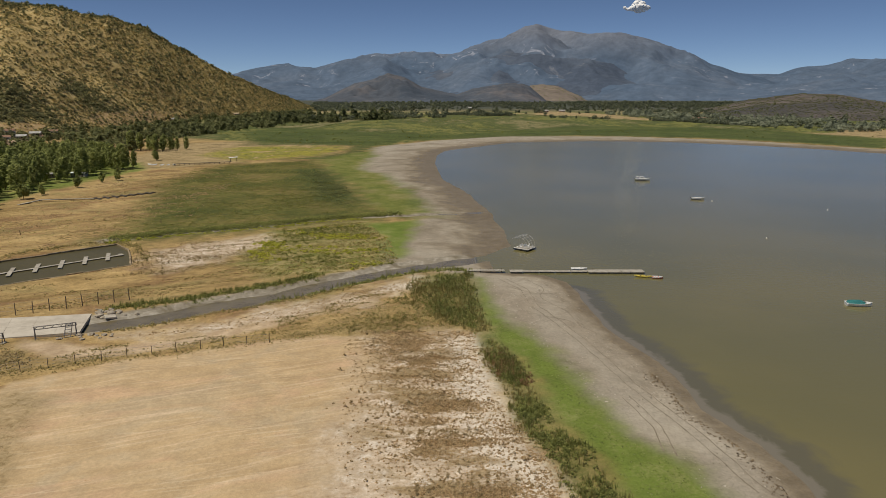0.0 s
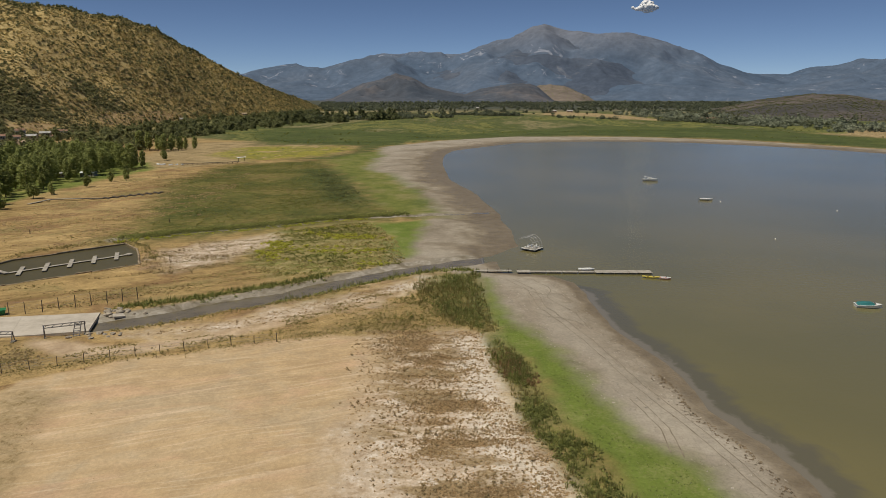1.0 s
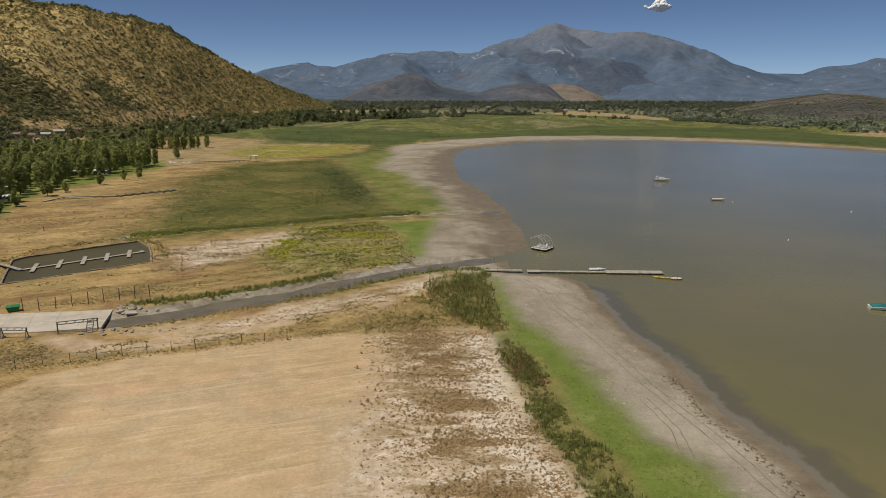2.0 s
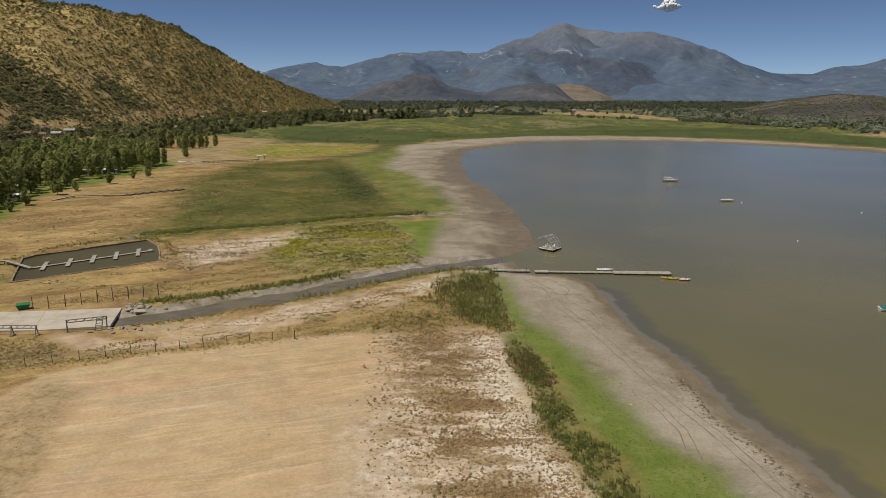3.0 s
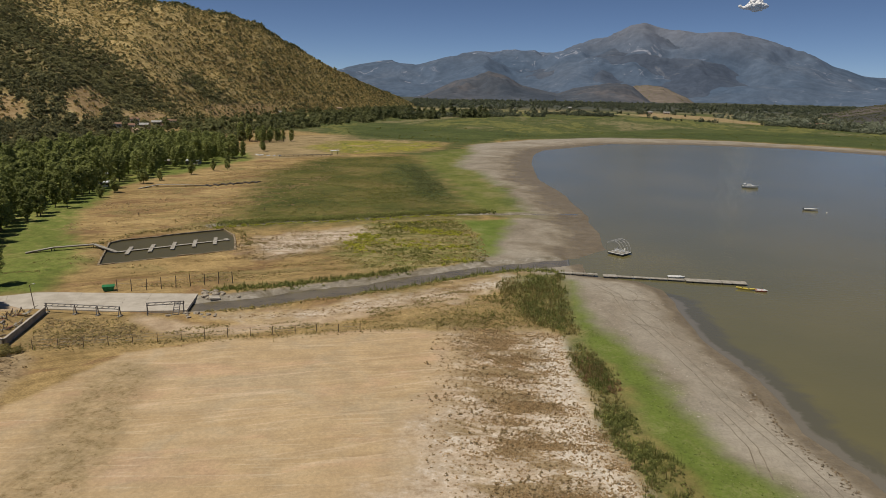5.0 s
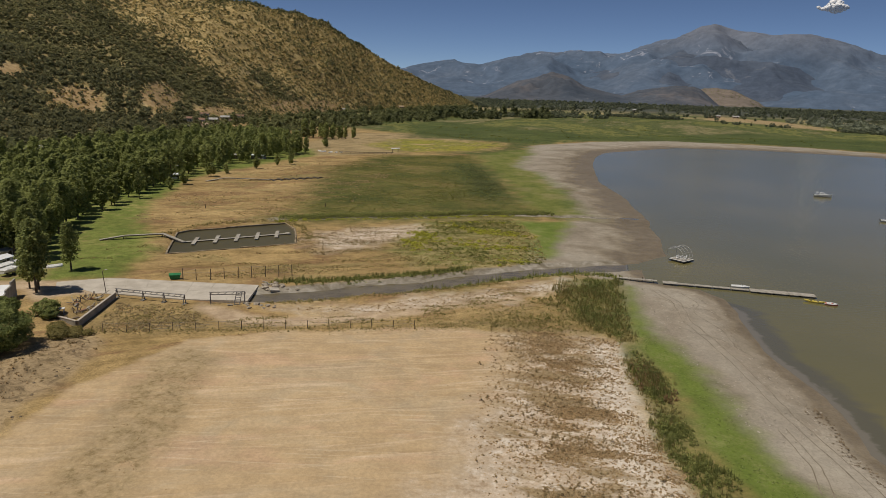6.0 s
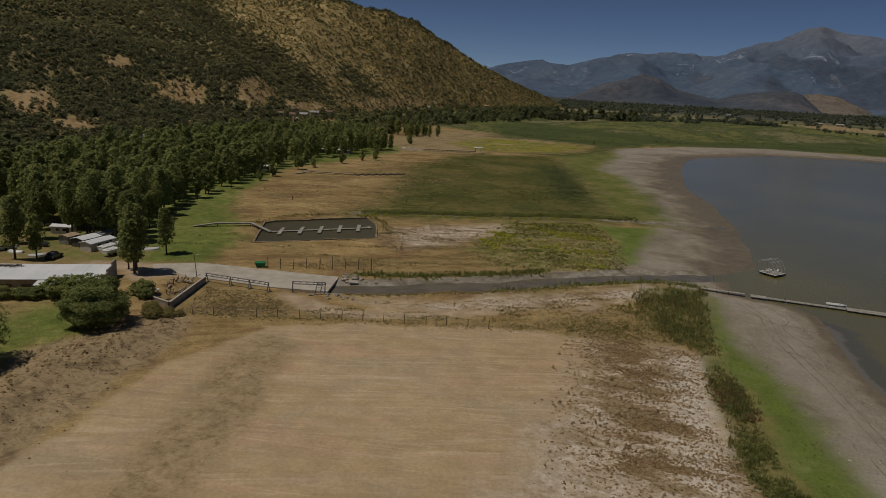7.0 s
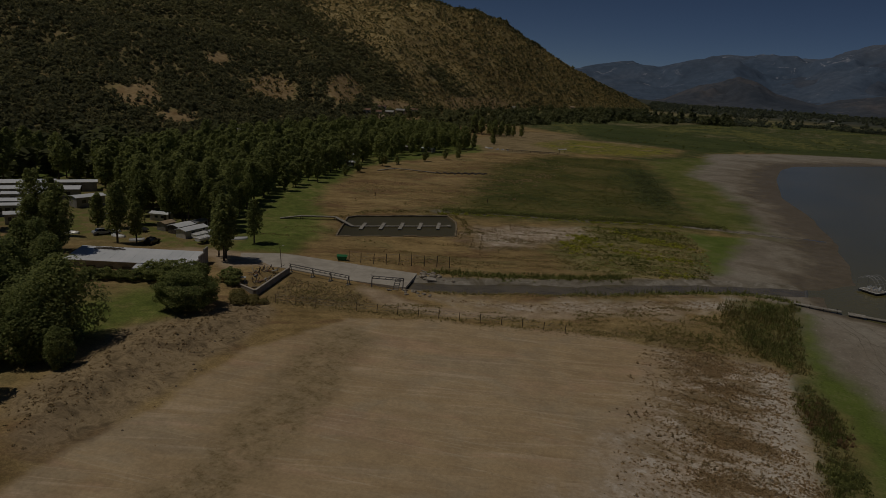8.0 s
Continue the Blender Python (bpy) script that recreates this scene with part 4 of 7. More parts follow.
for sheet, count, name, label, big in [(KNOLL, 8500, "knoll_scrub", "dark scrub dotting the low hill", 1.05), (SCAR, 900, "bare_slope_scrub", "sparse scrub on the bare slope", 1.3)]:
    _, _, kx, ky, kz = sheet_places(sheet, count, 0.74, count)
    scatter(name, [mound(9, 1.0, 1.1, 0.9, 70 + s) for s in range(4)], kx, ky, kz - 0.4, big * (0.6 + 0.9 * rng.random(count)), leaf_dark, label, "scrub")

ridge = np.where((hu > 0.712) & (ha < -19))[0][:1300]
scatter("ridge_trees", [canopy(20, 1.0, 1.9, 0.65, 75 + s) for s in range(4)], hx[ridge], hy[ridge], hz[ridge] - 0.4, 0.9 + 1.0 * rng.random(len(ridge)) ** 1.5, leaf_dark, "dark trees fringing the hill's crest", "trees")

# ---- woods at the hill's foot and across the valley ----
tree_forms = [canopy(64, 1.15 + 0.14 * s, 1.7, 0.48, 80 + s) for s in range(5)]
tall_forms = [canopy(46, 0.72, 2.7, 0.55, 90 + s) for s in range(5)]
WOOD_FOOT = [(-205, 470), (-238, 520), (-224, 583), (-214, 640), (-205, 700), (-180, 770), (-200, 900), (-225, 1150), (-260, 1350), (-330, 1150), (-360, 900), (-400, 700), (-520, 480), (-400, 330), (-330, 230), (-225, 180),
             (-240, 280), (-245, 410)]


def hill_at(bearing, r):
    """A place on the hillside's lower slope: x, y and z."""
    near, far = np.interp(bearing, HB, H_TOE), np.interp(bearing, HB, H_BACK)
    row = np.clip((r - near) / (far - near), 0, 1) * 0.75 * (HILL[0].shape[0] - 1)
    col = int(np.argmin(np.abs(HILL[0][0] - bearing)))
    return r * math.sin(radians(bearing)), r * math.cos(radians(bearing)), float(np.interp(row, np.arange(HILL[4].shape[0]), HILL[4][:, col]))


def below_hill(x, y):
    """Places that lie in front of the hill's foot, not much up its slope."""
    return np.hypot(x, y) < np.interp(np.degrees(np.arctan2(x, y)), HB, H_TOE) + 25


bx, by = strew(WOOD_FOOT, 1100, lambda x, y: np.clip(0.6 + 0.7 * ripple(x, y, 60, 71), 0, 1) * below_hill(x, y), 5)
scatter("dark_foot_woods", tall_forms + tree_forms, bx, by, ground_height(bx, by) - 0.5, 1.7 + 1.9 * rng.random(len(bx)), leaf_dark,
        "dark mixed woods along the foot of the hill", "woods")
CAMP_WOOD = [(-206, 130), (-199, 142), (-210, 165), (-240, 200), (-300, 230), (-330, 180), (-300, 120), (-240, 92), (-216, 104)]
wx, wy = strew(CAMP_WOOD, 190, None, 12)
scatter("camp_woods", tall_forms + tree_forms[:2], wx, wy, ground_height(wx, wy) - 0.5, 2.6 + 1.5 * rng.random(len(wx)), leaf_dark, "dark dense woods behind the storage sheds", "woods")
VALLEY = [(-270, 1000), (-120, 1080), (60, 1180), (240, 1090), (330, 960), (390, 800), (450, 640), (560, 560), (700, 760), (560, 1060), (1150, 1700), (1250, 2350), (-420, 2350), (-330, 1500)]


def hedges(x, y):
    band = ripple(x * 0.25, y, 70, 75, 3)
    return np.clip(0.08 + 1.4 * sm(band, -0.05, 0.4) + 0.5 * sm(y, 1400, 1900) - 0.6 * sm(1150 - y, 0, 250) * sm(0.3 - band, 0, 0.3), 0, 1)


vx, vy = strew(VALLEY, 3700, hedges, 6)
scatter("valley_woods", tree_forms, vx, vy, ground_height(vx, vy) - 0.5, 1.9 + 2.2 * rng.random(len(vx)) ** 1.6, leaf_far, "grey-green trees and hedges of the far valley", "woods")
BELT_EAST = [(276, 1205), (308, 922), (322, 864), (348, 791), (366, 700), (374, 662), (440, 690), (520, 760), (500, 930), (420, 1120)]
ex, ey = strew(BELT_EAST, 620, lambda x, y: np.clip(0.35 + 1.1 * ripple(x, y, 45, 76), 0, 1), 9)
scatter("east_shore_woods", tree_forms + tall_forms[:1], ex, ey, ground_height(ex, ey) - 0.5, 1.7 + 2.2 * rng.random(len(ex)) ** 1.6, leaf_willow, "grey-green trees along the eastern shore", "woods")
px_, py_ = strew(VALLEY, 260, lambda x, y: sm(ripple(x * 0.3, y, 90, 78, 2), 0.1, 0.5), 8)
scatter("valley_poplars", tall_forms, px_, py_, ground_height(px_, py_) - 0.5, 2.6 + 1.8 * rng.random(len(px_)), leaf_far, "dark tall tree rows of the far valley", "woods")

BUSHES = [(-245, 900), (-120, 960), (40, 1060), (200, 1010), (300, 900), (360, 780), (400, 800), (320, 980), (200, 1100), (40, 1190), (-120, 1100), (-250, 1010)]
CORNER = [(-215, 800), (-165, 850), (-60, 960), (-100, 1090), (-235, 1050)]
cx_, cy_ = strew(CORNER, 150, lambda x, y: np.clip(0.5 + 0.9 * ripple(x, y, 40, 74), 0, 1), 13)
scatter("corner_woods", tree_forms + tall_forms, cx_, cy_, ground_height(cx_, cy_) - 0.5, 2.8 + 2.4 * rng.random(len(cx_)), leaf_dark, "tall dark trees past the hill's end", "woods")
qx, qy = strew(BUSHES, 850, lambda x, y: sm(ripple(x * 0.5, y, 45, 79, 2), -0.1, 0.5), 10)
scatter("meadow_bushes", tree_forms, qx, qy, ground_height(qx, qy) - 0.5, 1.3 + 2.0 * rng.random(len(qx)), leaf_far, "grey-green willow bushes at the meadow's far side", "bushes")

# ---- plants on the shore ----
dead_forms = [mound(7, 0.22, 0.15, 0.16, 110 + s) for s in range(6)]
weed_forms = [mound(14, 0.24, 0.45, 0.15, 115 + s) for s in range(3)] + [mound(14, 0.17, 0.60, 0.14, 120 + s) for s in range(3)]
reed_forms = [blade_tuft(18, 1.1, 0.40, 0.028, 130 + s) for s in range(2)]
rush_forms = [mound(34, 0.42, 0.85, 0.13, 132 + s) for s in range(6)]
sedge_forms = [mound(24, 0.45, 0.55, 0.17, 135 + s) for s in range(5)]
grass_forms = [mound(12, 0.50, 0.18, 0.22, 140 + s) for s in range(5)]
herb_forms = [mound(26, 0.60, 0.42, 0.24, 150 + s) for s in range(5)]


def plant(name, forms, xy, lo, hi, material, label, category="plants", squash=0.3):
    x, y = xy
    h = ground_height(x, y)
    dry = (h > 0.06)
    x, y, h = x[dry], y[dry], h[dry]
    return scatter(name, forms, x, y, h - 0.02, lo + (hi - lo) * rng.random(len(x)) ** 1.5, material, label, category, squash, len(name))


CRUST = [(-16, 109), (6.2, 109.1), (8.3, 95.8), (9.1, 85.9), (10.6, 72.1), (13.5, 62.8), (15, 42), (-24, 42), (-21, 62), (-18, 74), (-17, 88)]


def weed_streaks(x, y):
    """Ragged streaks of dead growth in a column between the dirt lot and the reeds: the streaks and the column."""
    streaks = ripple(x * 0.30 + y * 0.08, y, 1.7, 81, 4) + 0.45 * ripple(x * 0.5, y, 8, 106, 2)
    off = edge_distance(x, y, REEDS) + 3.5 * ripple(x, y, 9, 80)
    return streaks, off, np.exp(-((off + 9.0) / 4.3) ** 2)


def crust_weeds(x, y):
    streaks, off, column = weed_streaks(x, y)
    spread_out = sm(off, -24, -8) * sm(-off, 0.3, 2.5)
    return np.clip((0.26 + 0.60 * column) * sm(streaks, -0.3, 0.3) + 0.12, 0, 1) * spread_out


mat_streaks, mat_off, mat_column = weed_streaks(gx, gy)
layer = ground.data.attributes.new("mats", "FLOAT", "POINT")
layer.data.foreach_set("value", np.where((gy > 30) & (gy < 112) & (gx > -30), mat_column * sm(mat_streaks, -0.15, 0.35), -1.0).astype(np.float32).ravel())


def patchy(size, seed, base=0.45, gain=0.9):
    return lambda x, y: np.clip(base + gain * ripple(x, y, size, seed, 3), 0.02, 1)


def inside(poly, size, seed, soft, base=0.45, gain=0.9):
    """Patchy, and thinner towards the polygon's edge."""
    return lambda x, y: patchy(size, seed, base, gain)(x, y) * sm(edge_distance(x, y, poly) + soft * 0.5 * ripple(x, y, soft * 1.3, seed + 7), 0, soft)


plant("dead_weeds", dead_forms, strew(CRUST, 23500, crust_weeds, 11), 0.25, 0.95, leaf_dead, "dead brown weeds on the white salt crust")
plant("olive_weeds", dead_forms + weed_forms[:3], strew(CRUST, 4200, lambda x, y: crust_weeds(x + 2, y - 2), 12), 0.2, 0.95, leaf_straw, "pale dry weeds scattered on the salt crust")
WIDE_REEDS = [(6.5, 148), (-3, 146.0), (-8, 138.5), (-6.5, 122), (-2.7, 115.5), (2.5, 110.5), (5.0, 106.3), (5.4, 94), (8.0, 84.4), (8.2, 75.0), (10.4, 69.5), (12.2, 61.8), (13.0, 30),
              (20, 30), (18.4, 61.5), (16.8, 70.5), (14.0, 80), (12.6, 86.5), (13.2, 92.0), (9.4, 103.1), (8.0, 114.1), (7.2, 127.4)]


def reed_clumps(x, y):
    """Three dense clumps along the old waterline with thinner growth between them."""
    gaps = np.exp(-((y - 107.5) / 2.2) ** 2) + 0.8 * np.exp(-((y - 84.2) / 1.3) ** 2)
    west = sm(edge_distance(x, y, WIDE_REEDS) + 1.5 * ripple(x, y, 5, 104), 0.2, 2.4)
    return np.clip((0.50 + 1.1 * ripple(x, y, 3.6, 82, 3)) * west * np.where(y > 108, 0.10 + 0.9 * sm(x + 1.5 * ripple(x, y, 6, 108), -4.5, 2.0), 1.0) - 0.8 * gaps, 0.012, 1)


plant("reed_belt", reed_forms + rush_forms + sedge_forms[:2], strew(WIDE_REEDS, 3800, reed_clumps, 13), 0.3, 1.0, leaf_reed, "dense green reeds along the old shoreline")
plant("reed_weeds", weed_forms + reed_forms, strew(WIDE_REEDS, 3300, inside(WIDE_REEDS, 7, 83, 1.5, 0.25, 1.3), 14), 0.4, 0.95, leaf_weed, "brown dry stalks among the reeds")
FRINGE = [(-17, 116), (-11, 127), (-4, 141), (2, 141), (3, 112), (-8, 110)]
plant("reed_fringe", rush_forms + weed_forms, strew(FRINGE, 420, inside(FRINGE, 5, 109, 4, 0.2, 1.2), 52), 0.35, 0.8, leaf_field, "thin green growth beside the reed clump")
RED_CLUMP = [(6.2, 99), (6.5, 92), (8.8, 85.6), (12.6, 86.5), (12.8, 92), (9.5, 99)]
plant("rust_weeds", weed_forms + rush_forms, strew(RED_CLUMP, 300, inside(RED_CLUMP, 4, 105, 2.0, 0.3, 1.2), 50), 0.4, 1.0, leaf_rust, "rust brown withered growth on the reed clump")
GRASS_BAND = [(-40, 104), (-21, 118), (-9, 128.5), (-2, 138), (3.5, 126), (6, 111.5), (-9.9, 106.8), (-25, 104)]
plant("band_weeds", weed_forms + dead_forms, strew(GRASS_BAND, 2600, inside(GRASS_BAND, 7, 84, 4), 15), 0.35, 0.85, leaf_weed, "olive weeds between the dirt lot and the creek")
plant("band_brown_weeds", weed_forms + dead_forms, strew(GRASS_BAND, 1000, inside(GRASS_BAND, 9, 96, 5, 0.2, 1.2), 45), 0.35, 0.9, leaf_gold, "brown weeds between the dirt lot and the creek")
WIDE_FIELD = [(-90, 176), (-132, 300), (-128, 374), (-73, 401), (-28, 253), (-12, 220.5), (-38, 209.0), (-62, 195)]
plant("field_grass", grass_forms, strew(WIDE_FIELD, 6000, inside(WIDE_FIELD, 16, 85, 16), 16), 0.3, 0.95, leaf_field, "rough green grass of the wet field")
plant("field_green", sedge_forms, strew(WIDE_FIELD, 1500, inside(WIDE_FIELD, 26, 86, 16, 0.2, 1.2), 17), 0.4, 0.9, leaf_field, "dark green sedge of the wet field")
plant("field_edge_sedge", sedge_forms, strew(DARK_EDGE, 1200, inside(DARK_EDGE, 12, 97, 9, 0.5, 0.8), 18), 0.4, 0.9, leaf_dark, "dark sedge along the field's edge")
plant("herb_clumps", herb_forms, strew(HERBS, 620, lambda x, y: sm(ripple(x * 0.35, y, 8, 87, 3), 0.05, 0.4) * sm(edge_distance(x, y, HERBS) + 4 * ripple(x, y, 9, 77), 0, 9), 19), 0.4, 1.3, leaf_herb, "yellow flowering herbs in low clumps")
plant("herb_grass", weed_forms + sedge_forms, strew(HERBS, 1800, inside(HERBS, 10, 88, 4, 0.4, 1.0), 20), 0.5, 1.0, leaf_field, "olive grass among the yellow herbs")
plant("straw_grass", grass_forms, strew(HERBS, 1900, lambda x, y: sm(ripple(x * 0.5, y, 7, 89), -0.2, 0.3), 21), 0.5, 1.1, leaf_gold, "pale straw grass among the herbs")
plant("brook_reeds", sedge_forms, along([(p[0], p[1] + 2.9) for p in BROOK[:-2]], 2800, 1.3, 22), 0.5, 1.35, leaf_reed, "dark reeds along the narrow brook")
plant("brook_herbs", herb_forms, along([(p[0], p[1] - 3.4) for p in BROOK[:-3]], 300, 0.9, 23), 0.5, 1.1, leaf_herb, "yellow-green herbs along the brook")
plant("creek_north_reeds", sedge_forms + reed_forms, along([(-62, 121), (-53, 125), (-43, 131.5), (-33, 139), (-27, 144.5)], 1000, 0.9, 24), 0.4, 1.0, leaf_reed, "dark reeds on the creek's far bank")
plant("creek_south_reeds", reed_forms + sedge_forms, along([(-34, 125.5), (-22, 135.5), (-11, 144.5), (0, 150.5), (6, 149.5)], 480, 0.7, 25), 0.5, 1.2, leaf_reed, "tufts of reed on the creek's near bank")
plant("creek_south_weeds", weed_forms, along([(-57, 108.5), (-48, 113.5), (-40, 119.5), (-30, 126.5), (-18, 136.5)], 800, 0.9, 26), 0.4, 1.0, leaf_weed, "dry weeds on the creek's near bank")
plant("salt_creek_weeds", dead_forms, strew(SALT_CREEK, 900, None, 27), 0.4, 1.1, leaf_dead, "small dead weeds on the crusted bank")
NORTH_CRUST = [(-84, 150), (-70, 172), (-48, 186), (-44, 170), (-50, 150), (-62, 141)]
plant("salt_north_weeds", weed_forms + dead_forms, strew(NORTH_CRUST, 1300, inside(NORTH_CRUST, 7, 90, 4, 0.3), 28), 0.4, 1.1, leaf_straw, "olive weeds on the pale crust")
plant("fence_weeds", weed_forms, along([(-78, 86), (-62, 91.5), (-48, 97.2), (-34, 102), (-20, 108), (-10, 112)], 1300, 0.9, 29), 0.25, 0.65, leaf_weed, "dry brown weeds along the wire fence")
YARD = [(-77.1, 87.1), (-83, 100.3), (-69.6, 103), (-60, 98), (-59.6, 93), (-71.9, 86.1)]
plant("yard_straw", grass_forms, strew(YARD, 900, inside(YARD, 5, 101, 2.5), 47), 0.3, 0.8, leaf_straw, "pale dry grass behind the retaining wall")
plant("yard_weeds", weed_forms[:3] + dead_forms, strew(YARD, 900, inside(YARD, 6, 98, 2.5), 30), 0.25, 0.7, leaf_weed, "olive dry grass behind the retaining wall")
plant("slope_weeds", weed_forms[:3] + dead_forms, strew(HEAPS, 420, inside(HEAPS, 4, 91, 2, 0.2, 1.2), 31), 0.25, 0.7, leaf_dead, "sparse dry weeds on the eroded earth slope")
plant("berm_grass", dead_forms + grass_forms, along([(p[0] - 1.5, p[1]) for p in BERM[:-1]], 600, 2.6, 48), 0.3, 0.8, leaf_straw, "dry grass along the crest of the earth slope")
plant("berm_brush", dead_forms + weed_forms[:3], along([(p[0] - 3.0, p[1]) for p in BERM[:-1]], 300, 2.6, 49), 0.3, 0.9, leaf_straw, "olive brush behind the crest of the earth slope")
plant("strip_weeds", dead_forms, strew(STRIP_DRY, 420, inside(STRIP_DRY, 5, 92, 2, 0.2, 1.1), 32), 0.2, 0.5, leaf_dead, "brown weeds on a strip of the dirt lot")
UPPER = [(-126, 170), (-146, 215), (-152, 330), (-120, 375), (-110, 320), (-80, 185), (-68, 176), (-108, 160)]
plant("dry_field_grass", grass_forms, strew(UPPER, 1800, inside(UPPER, 18, 93, 14, 0.3, 1.0), 33), 0.3, 0.8, leaf_gold, "pale dry grass of the upper shore")
plant("upper_green_grass", grass_forms, strew(UPPER, 1500, inside(UPPER, 24, 99, 14, 0.1, 1.2), 46), 0.3, 0.8, leaf_weed, "olive grass of the upper shore")
STUBBLE = [(-112, 118), (-108, 150), (-70, 178), (-48, 188), (-40, 150), (-30, 138), (-44, 128), (-56, 122), (-66, 122), (-82, 119)]


def stubble_rows(x, y):
    """Ragged rows of stubble that follow the old waterlines, none on the basin."""
    rows = ripple(x * 0.22 + y * 0.05, y - 0.45 * x, 2.4, 111, 3) + 0.4 * ripple(x, y, 16, 112, 2)
    return sm(rows, 0.0, 0.45) * (edge_distance(x, y, POND) < -1.5)


plant("shore_stubble", dead_forms + weed_forms[:3], strew(STUBBLE, 4200, stubble_rows, 53), 0.3, 0.8, leaf_weed, "ragged rows of dry stubble round the basin")
plant("shore_brown_stubble", dead_forms, strew(STUBBLE, 2600, lambda x, y: stubble_rows(x + 3, y + 1), 54), 0.3, 0.9, leaf_rust, "low brown growth round the basin")
SLOPE_ROWS = [(-128, 165), (-146, 215), (-150, 330), (-122, 370), (-96, 330), (-78, 190), (-104, 158)]
plant("upper_stubble", dead_forms + grass_forms, strew(SLOPE_ROWS, 5200, lambda x, y: sm(ripple(x * 0.25 + y * 0.05, y - 0.4 * x, 4.0, 113, 3), 0.0, 0.4), 55), 0.35, 1.1, leaf_dead, "ragged rows of brown stubble on the upper shore")
BANK_BAND = [(-78, 96), (-60, 99), (-46, 105), (-30, 116), (-14, 131), (-8, 128), (-22, 113), (-40, 101), (-58, 94), (-72, 89)]
plant("bank_stubble", dead_forms + weed_forms[:3], strew(BANK_BAND, 2600, lambda x, y: sm(ripple(x * 0.3, y - 0.5 * x, 2.0, 114, 3), -0.1, 0.35), 56), 0.25, 0.75, leaf_weed, "brown and olive stubble between the fence and the creek")
plant("pond_weeds", weed_forms, along([(-108, 151), (-106, 164), (-88, 179.5), (-79, 172), (-70, 157)], 600, 0.8, 34), 0.5, 1.2, leaf_weed, "weeds along the basin's wall")
plant("meadow_clumps", herb_forms, strew(MEADOW, 2200, lambda x, y: np.clip(0.1 + 1.2 * ripple(x * 0.3, y, 40, 94), 0, 1), 35), 0.9, 2.0, leaf_field, "green clumps of the far meadow")
SHORE_LINE = [(p[0] - 1.9, p[1] - 0.4) for p in LAKE[2:14]]
plant("shore_clods", dead_forms, along([(x - 2.0, y - 0.4) for x, y in SHORE_LINE], 600, 0.8, 38), 0.15, 0.4, clod_earth, "dark clods and tracks on the wet mud")
for k, off in enumerate((0.5, 1.2)):
    plant("hoof_prints", dead_forms, along([(x - off, y - 0.4) for x, y in SHORE_LINE if y < 95], 230 - 90 * k, 0.16 + 0.2 * k, 60 + k), 0.6, 1.0, clod_earth, "a trail of dark trodden prints beside the water", "prints", -0.25)
MUD_BELT = [(27, 45), (26.0, 68.5), (20.4, 82.7), (15.3, 105.7), (9, 131), (9, 143), (20, 145), (25, 132), (28, 108), (32, 84), (36, 62), (37, 45)]
plant("mud_clods", dead_forms, strew(MUD_BELT, 170, patchy(9, 102, 0.2, 1.2), 39), 0.12, 0.35, clod_earth, "small dark clods on the dried mud")


plant("mud_gravel", [mound(5, 0.10, 0.06, 0.10, 170 + s) for s in range(4)], strew(MUD_BELT, 1300, patchy(7, 107, 0.5, 0.9), 51), 0.5, 1.3, concrete, "pale small stones and shells on the dried mud", "stones")


def rut_lines(lines, width, seed):
    """Thin meandering wheel ruts pressed into the mud."""
    vs, fs = [], []
    for k, line in enumerate(lines):
        p = np.asarray(line, float)
        t = np.concatenate([[0], np.cumsum(np.linalg.norm(np.diff(p, axis=0), axis=1))])
        u = np.linspace(0, t[-1], int(t[-1] / 0.6))
        x, y = np.interp(u, t, p[:, 0]), np.interp(u, t, p[:, 1])
        for _ in range(6):
            x[1:-1], y[1:-1] = (x[:-2] + x[1:-1] + x[2:]) / 3, (y[:-2] + y[1:-1] + y[2:]) / 3
        x = x + 0.25 * ripple(u, u * 0 + seed + k, 3.0, seed)
        dx, dy = np.gradient(x), np.gradient(y)
        m = np.hypot(dx, dy)
        w = width * (0.7 + 0.5 * ripple(u, u * 0 + k, 2.0, seed + 4))
        z = ground_height(x, y) + 0.025
        off = len(vs) and sum(len(v) for v in vs)
        vs.append(np.concatenate([np.stack([x - dy / m * w, y + dx / m * w, z], 1), np.stack([x + dy / m * w, y - dx / m * w, z], 1)]))
        i = np.arange(len(u) - 1)
        fs.append(np.stack([i, i + 1, i + 1 + len(u), i + len(u)], 1) + off)
    return np.concatenate(vs), np.concatenate(fs)


RUTS = [[(12, 143), (16, 134), (16.5, 124), (20, 113), (23, 101), (25, 90), (29, 76), (32, 62)], [(13.5, 143), (17.5, 134), (18, 124), (21.5, 113), (24.5, 101), (26.5, 90), (30.4, 76), (33.3, 62)],
        [(18, 142), (21, 136), (19, 129), (23, 121), (24, 112)], [(14, 136), (19, 131), (22, 133), (24, 127)], [(24, 84), (25.5, 76), (25, 70)], [(25, 84.5), (26.6, 76), (26.2, 69)], [(17, 118), (22, 116), (26, 109)]]
rut_v, rut_f = rut_lines(RUTS, 0.085, 5)
tagged(mesh_object("wheel_ruts", rut_v, rut_f, plain("damp_mud_in_ruts", (0.18, 0.148, 0.105), (0.26, 0.22, 0.165), 1.0, 0.9), True), "dark meandering wheel ruts in the dried mud", "ruts", kind="stuff")
LOT_ALL = [(-60, 60), (-55, 90), (-20, 108), (-14, 100), (-22, 60), (-20, 42), (-56, 42)]
plant("lot_weeds", dead_forms, strew(LOT_ALL, 60, None, 36), 0.15, 0.5, leaf_dead, "a few dead weeds on the bare dirt lot")
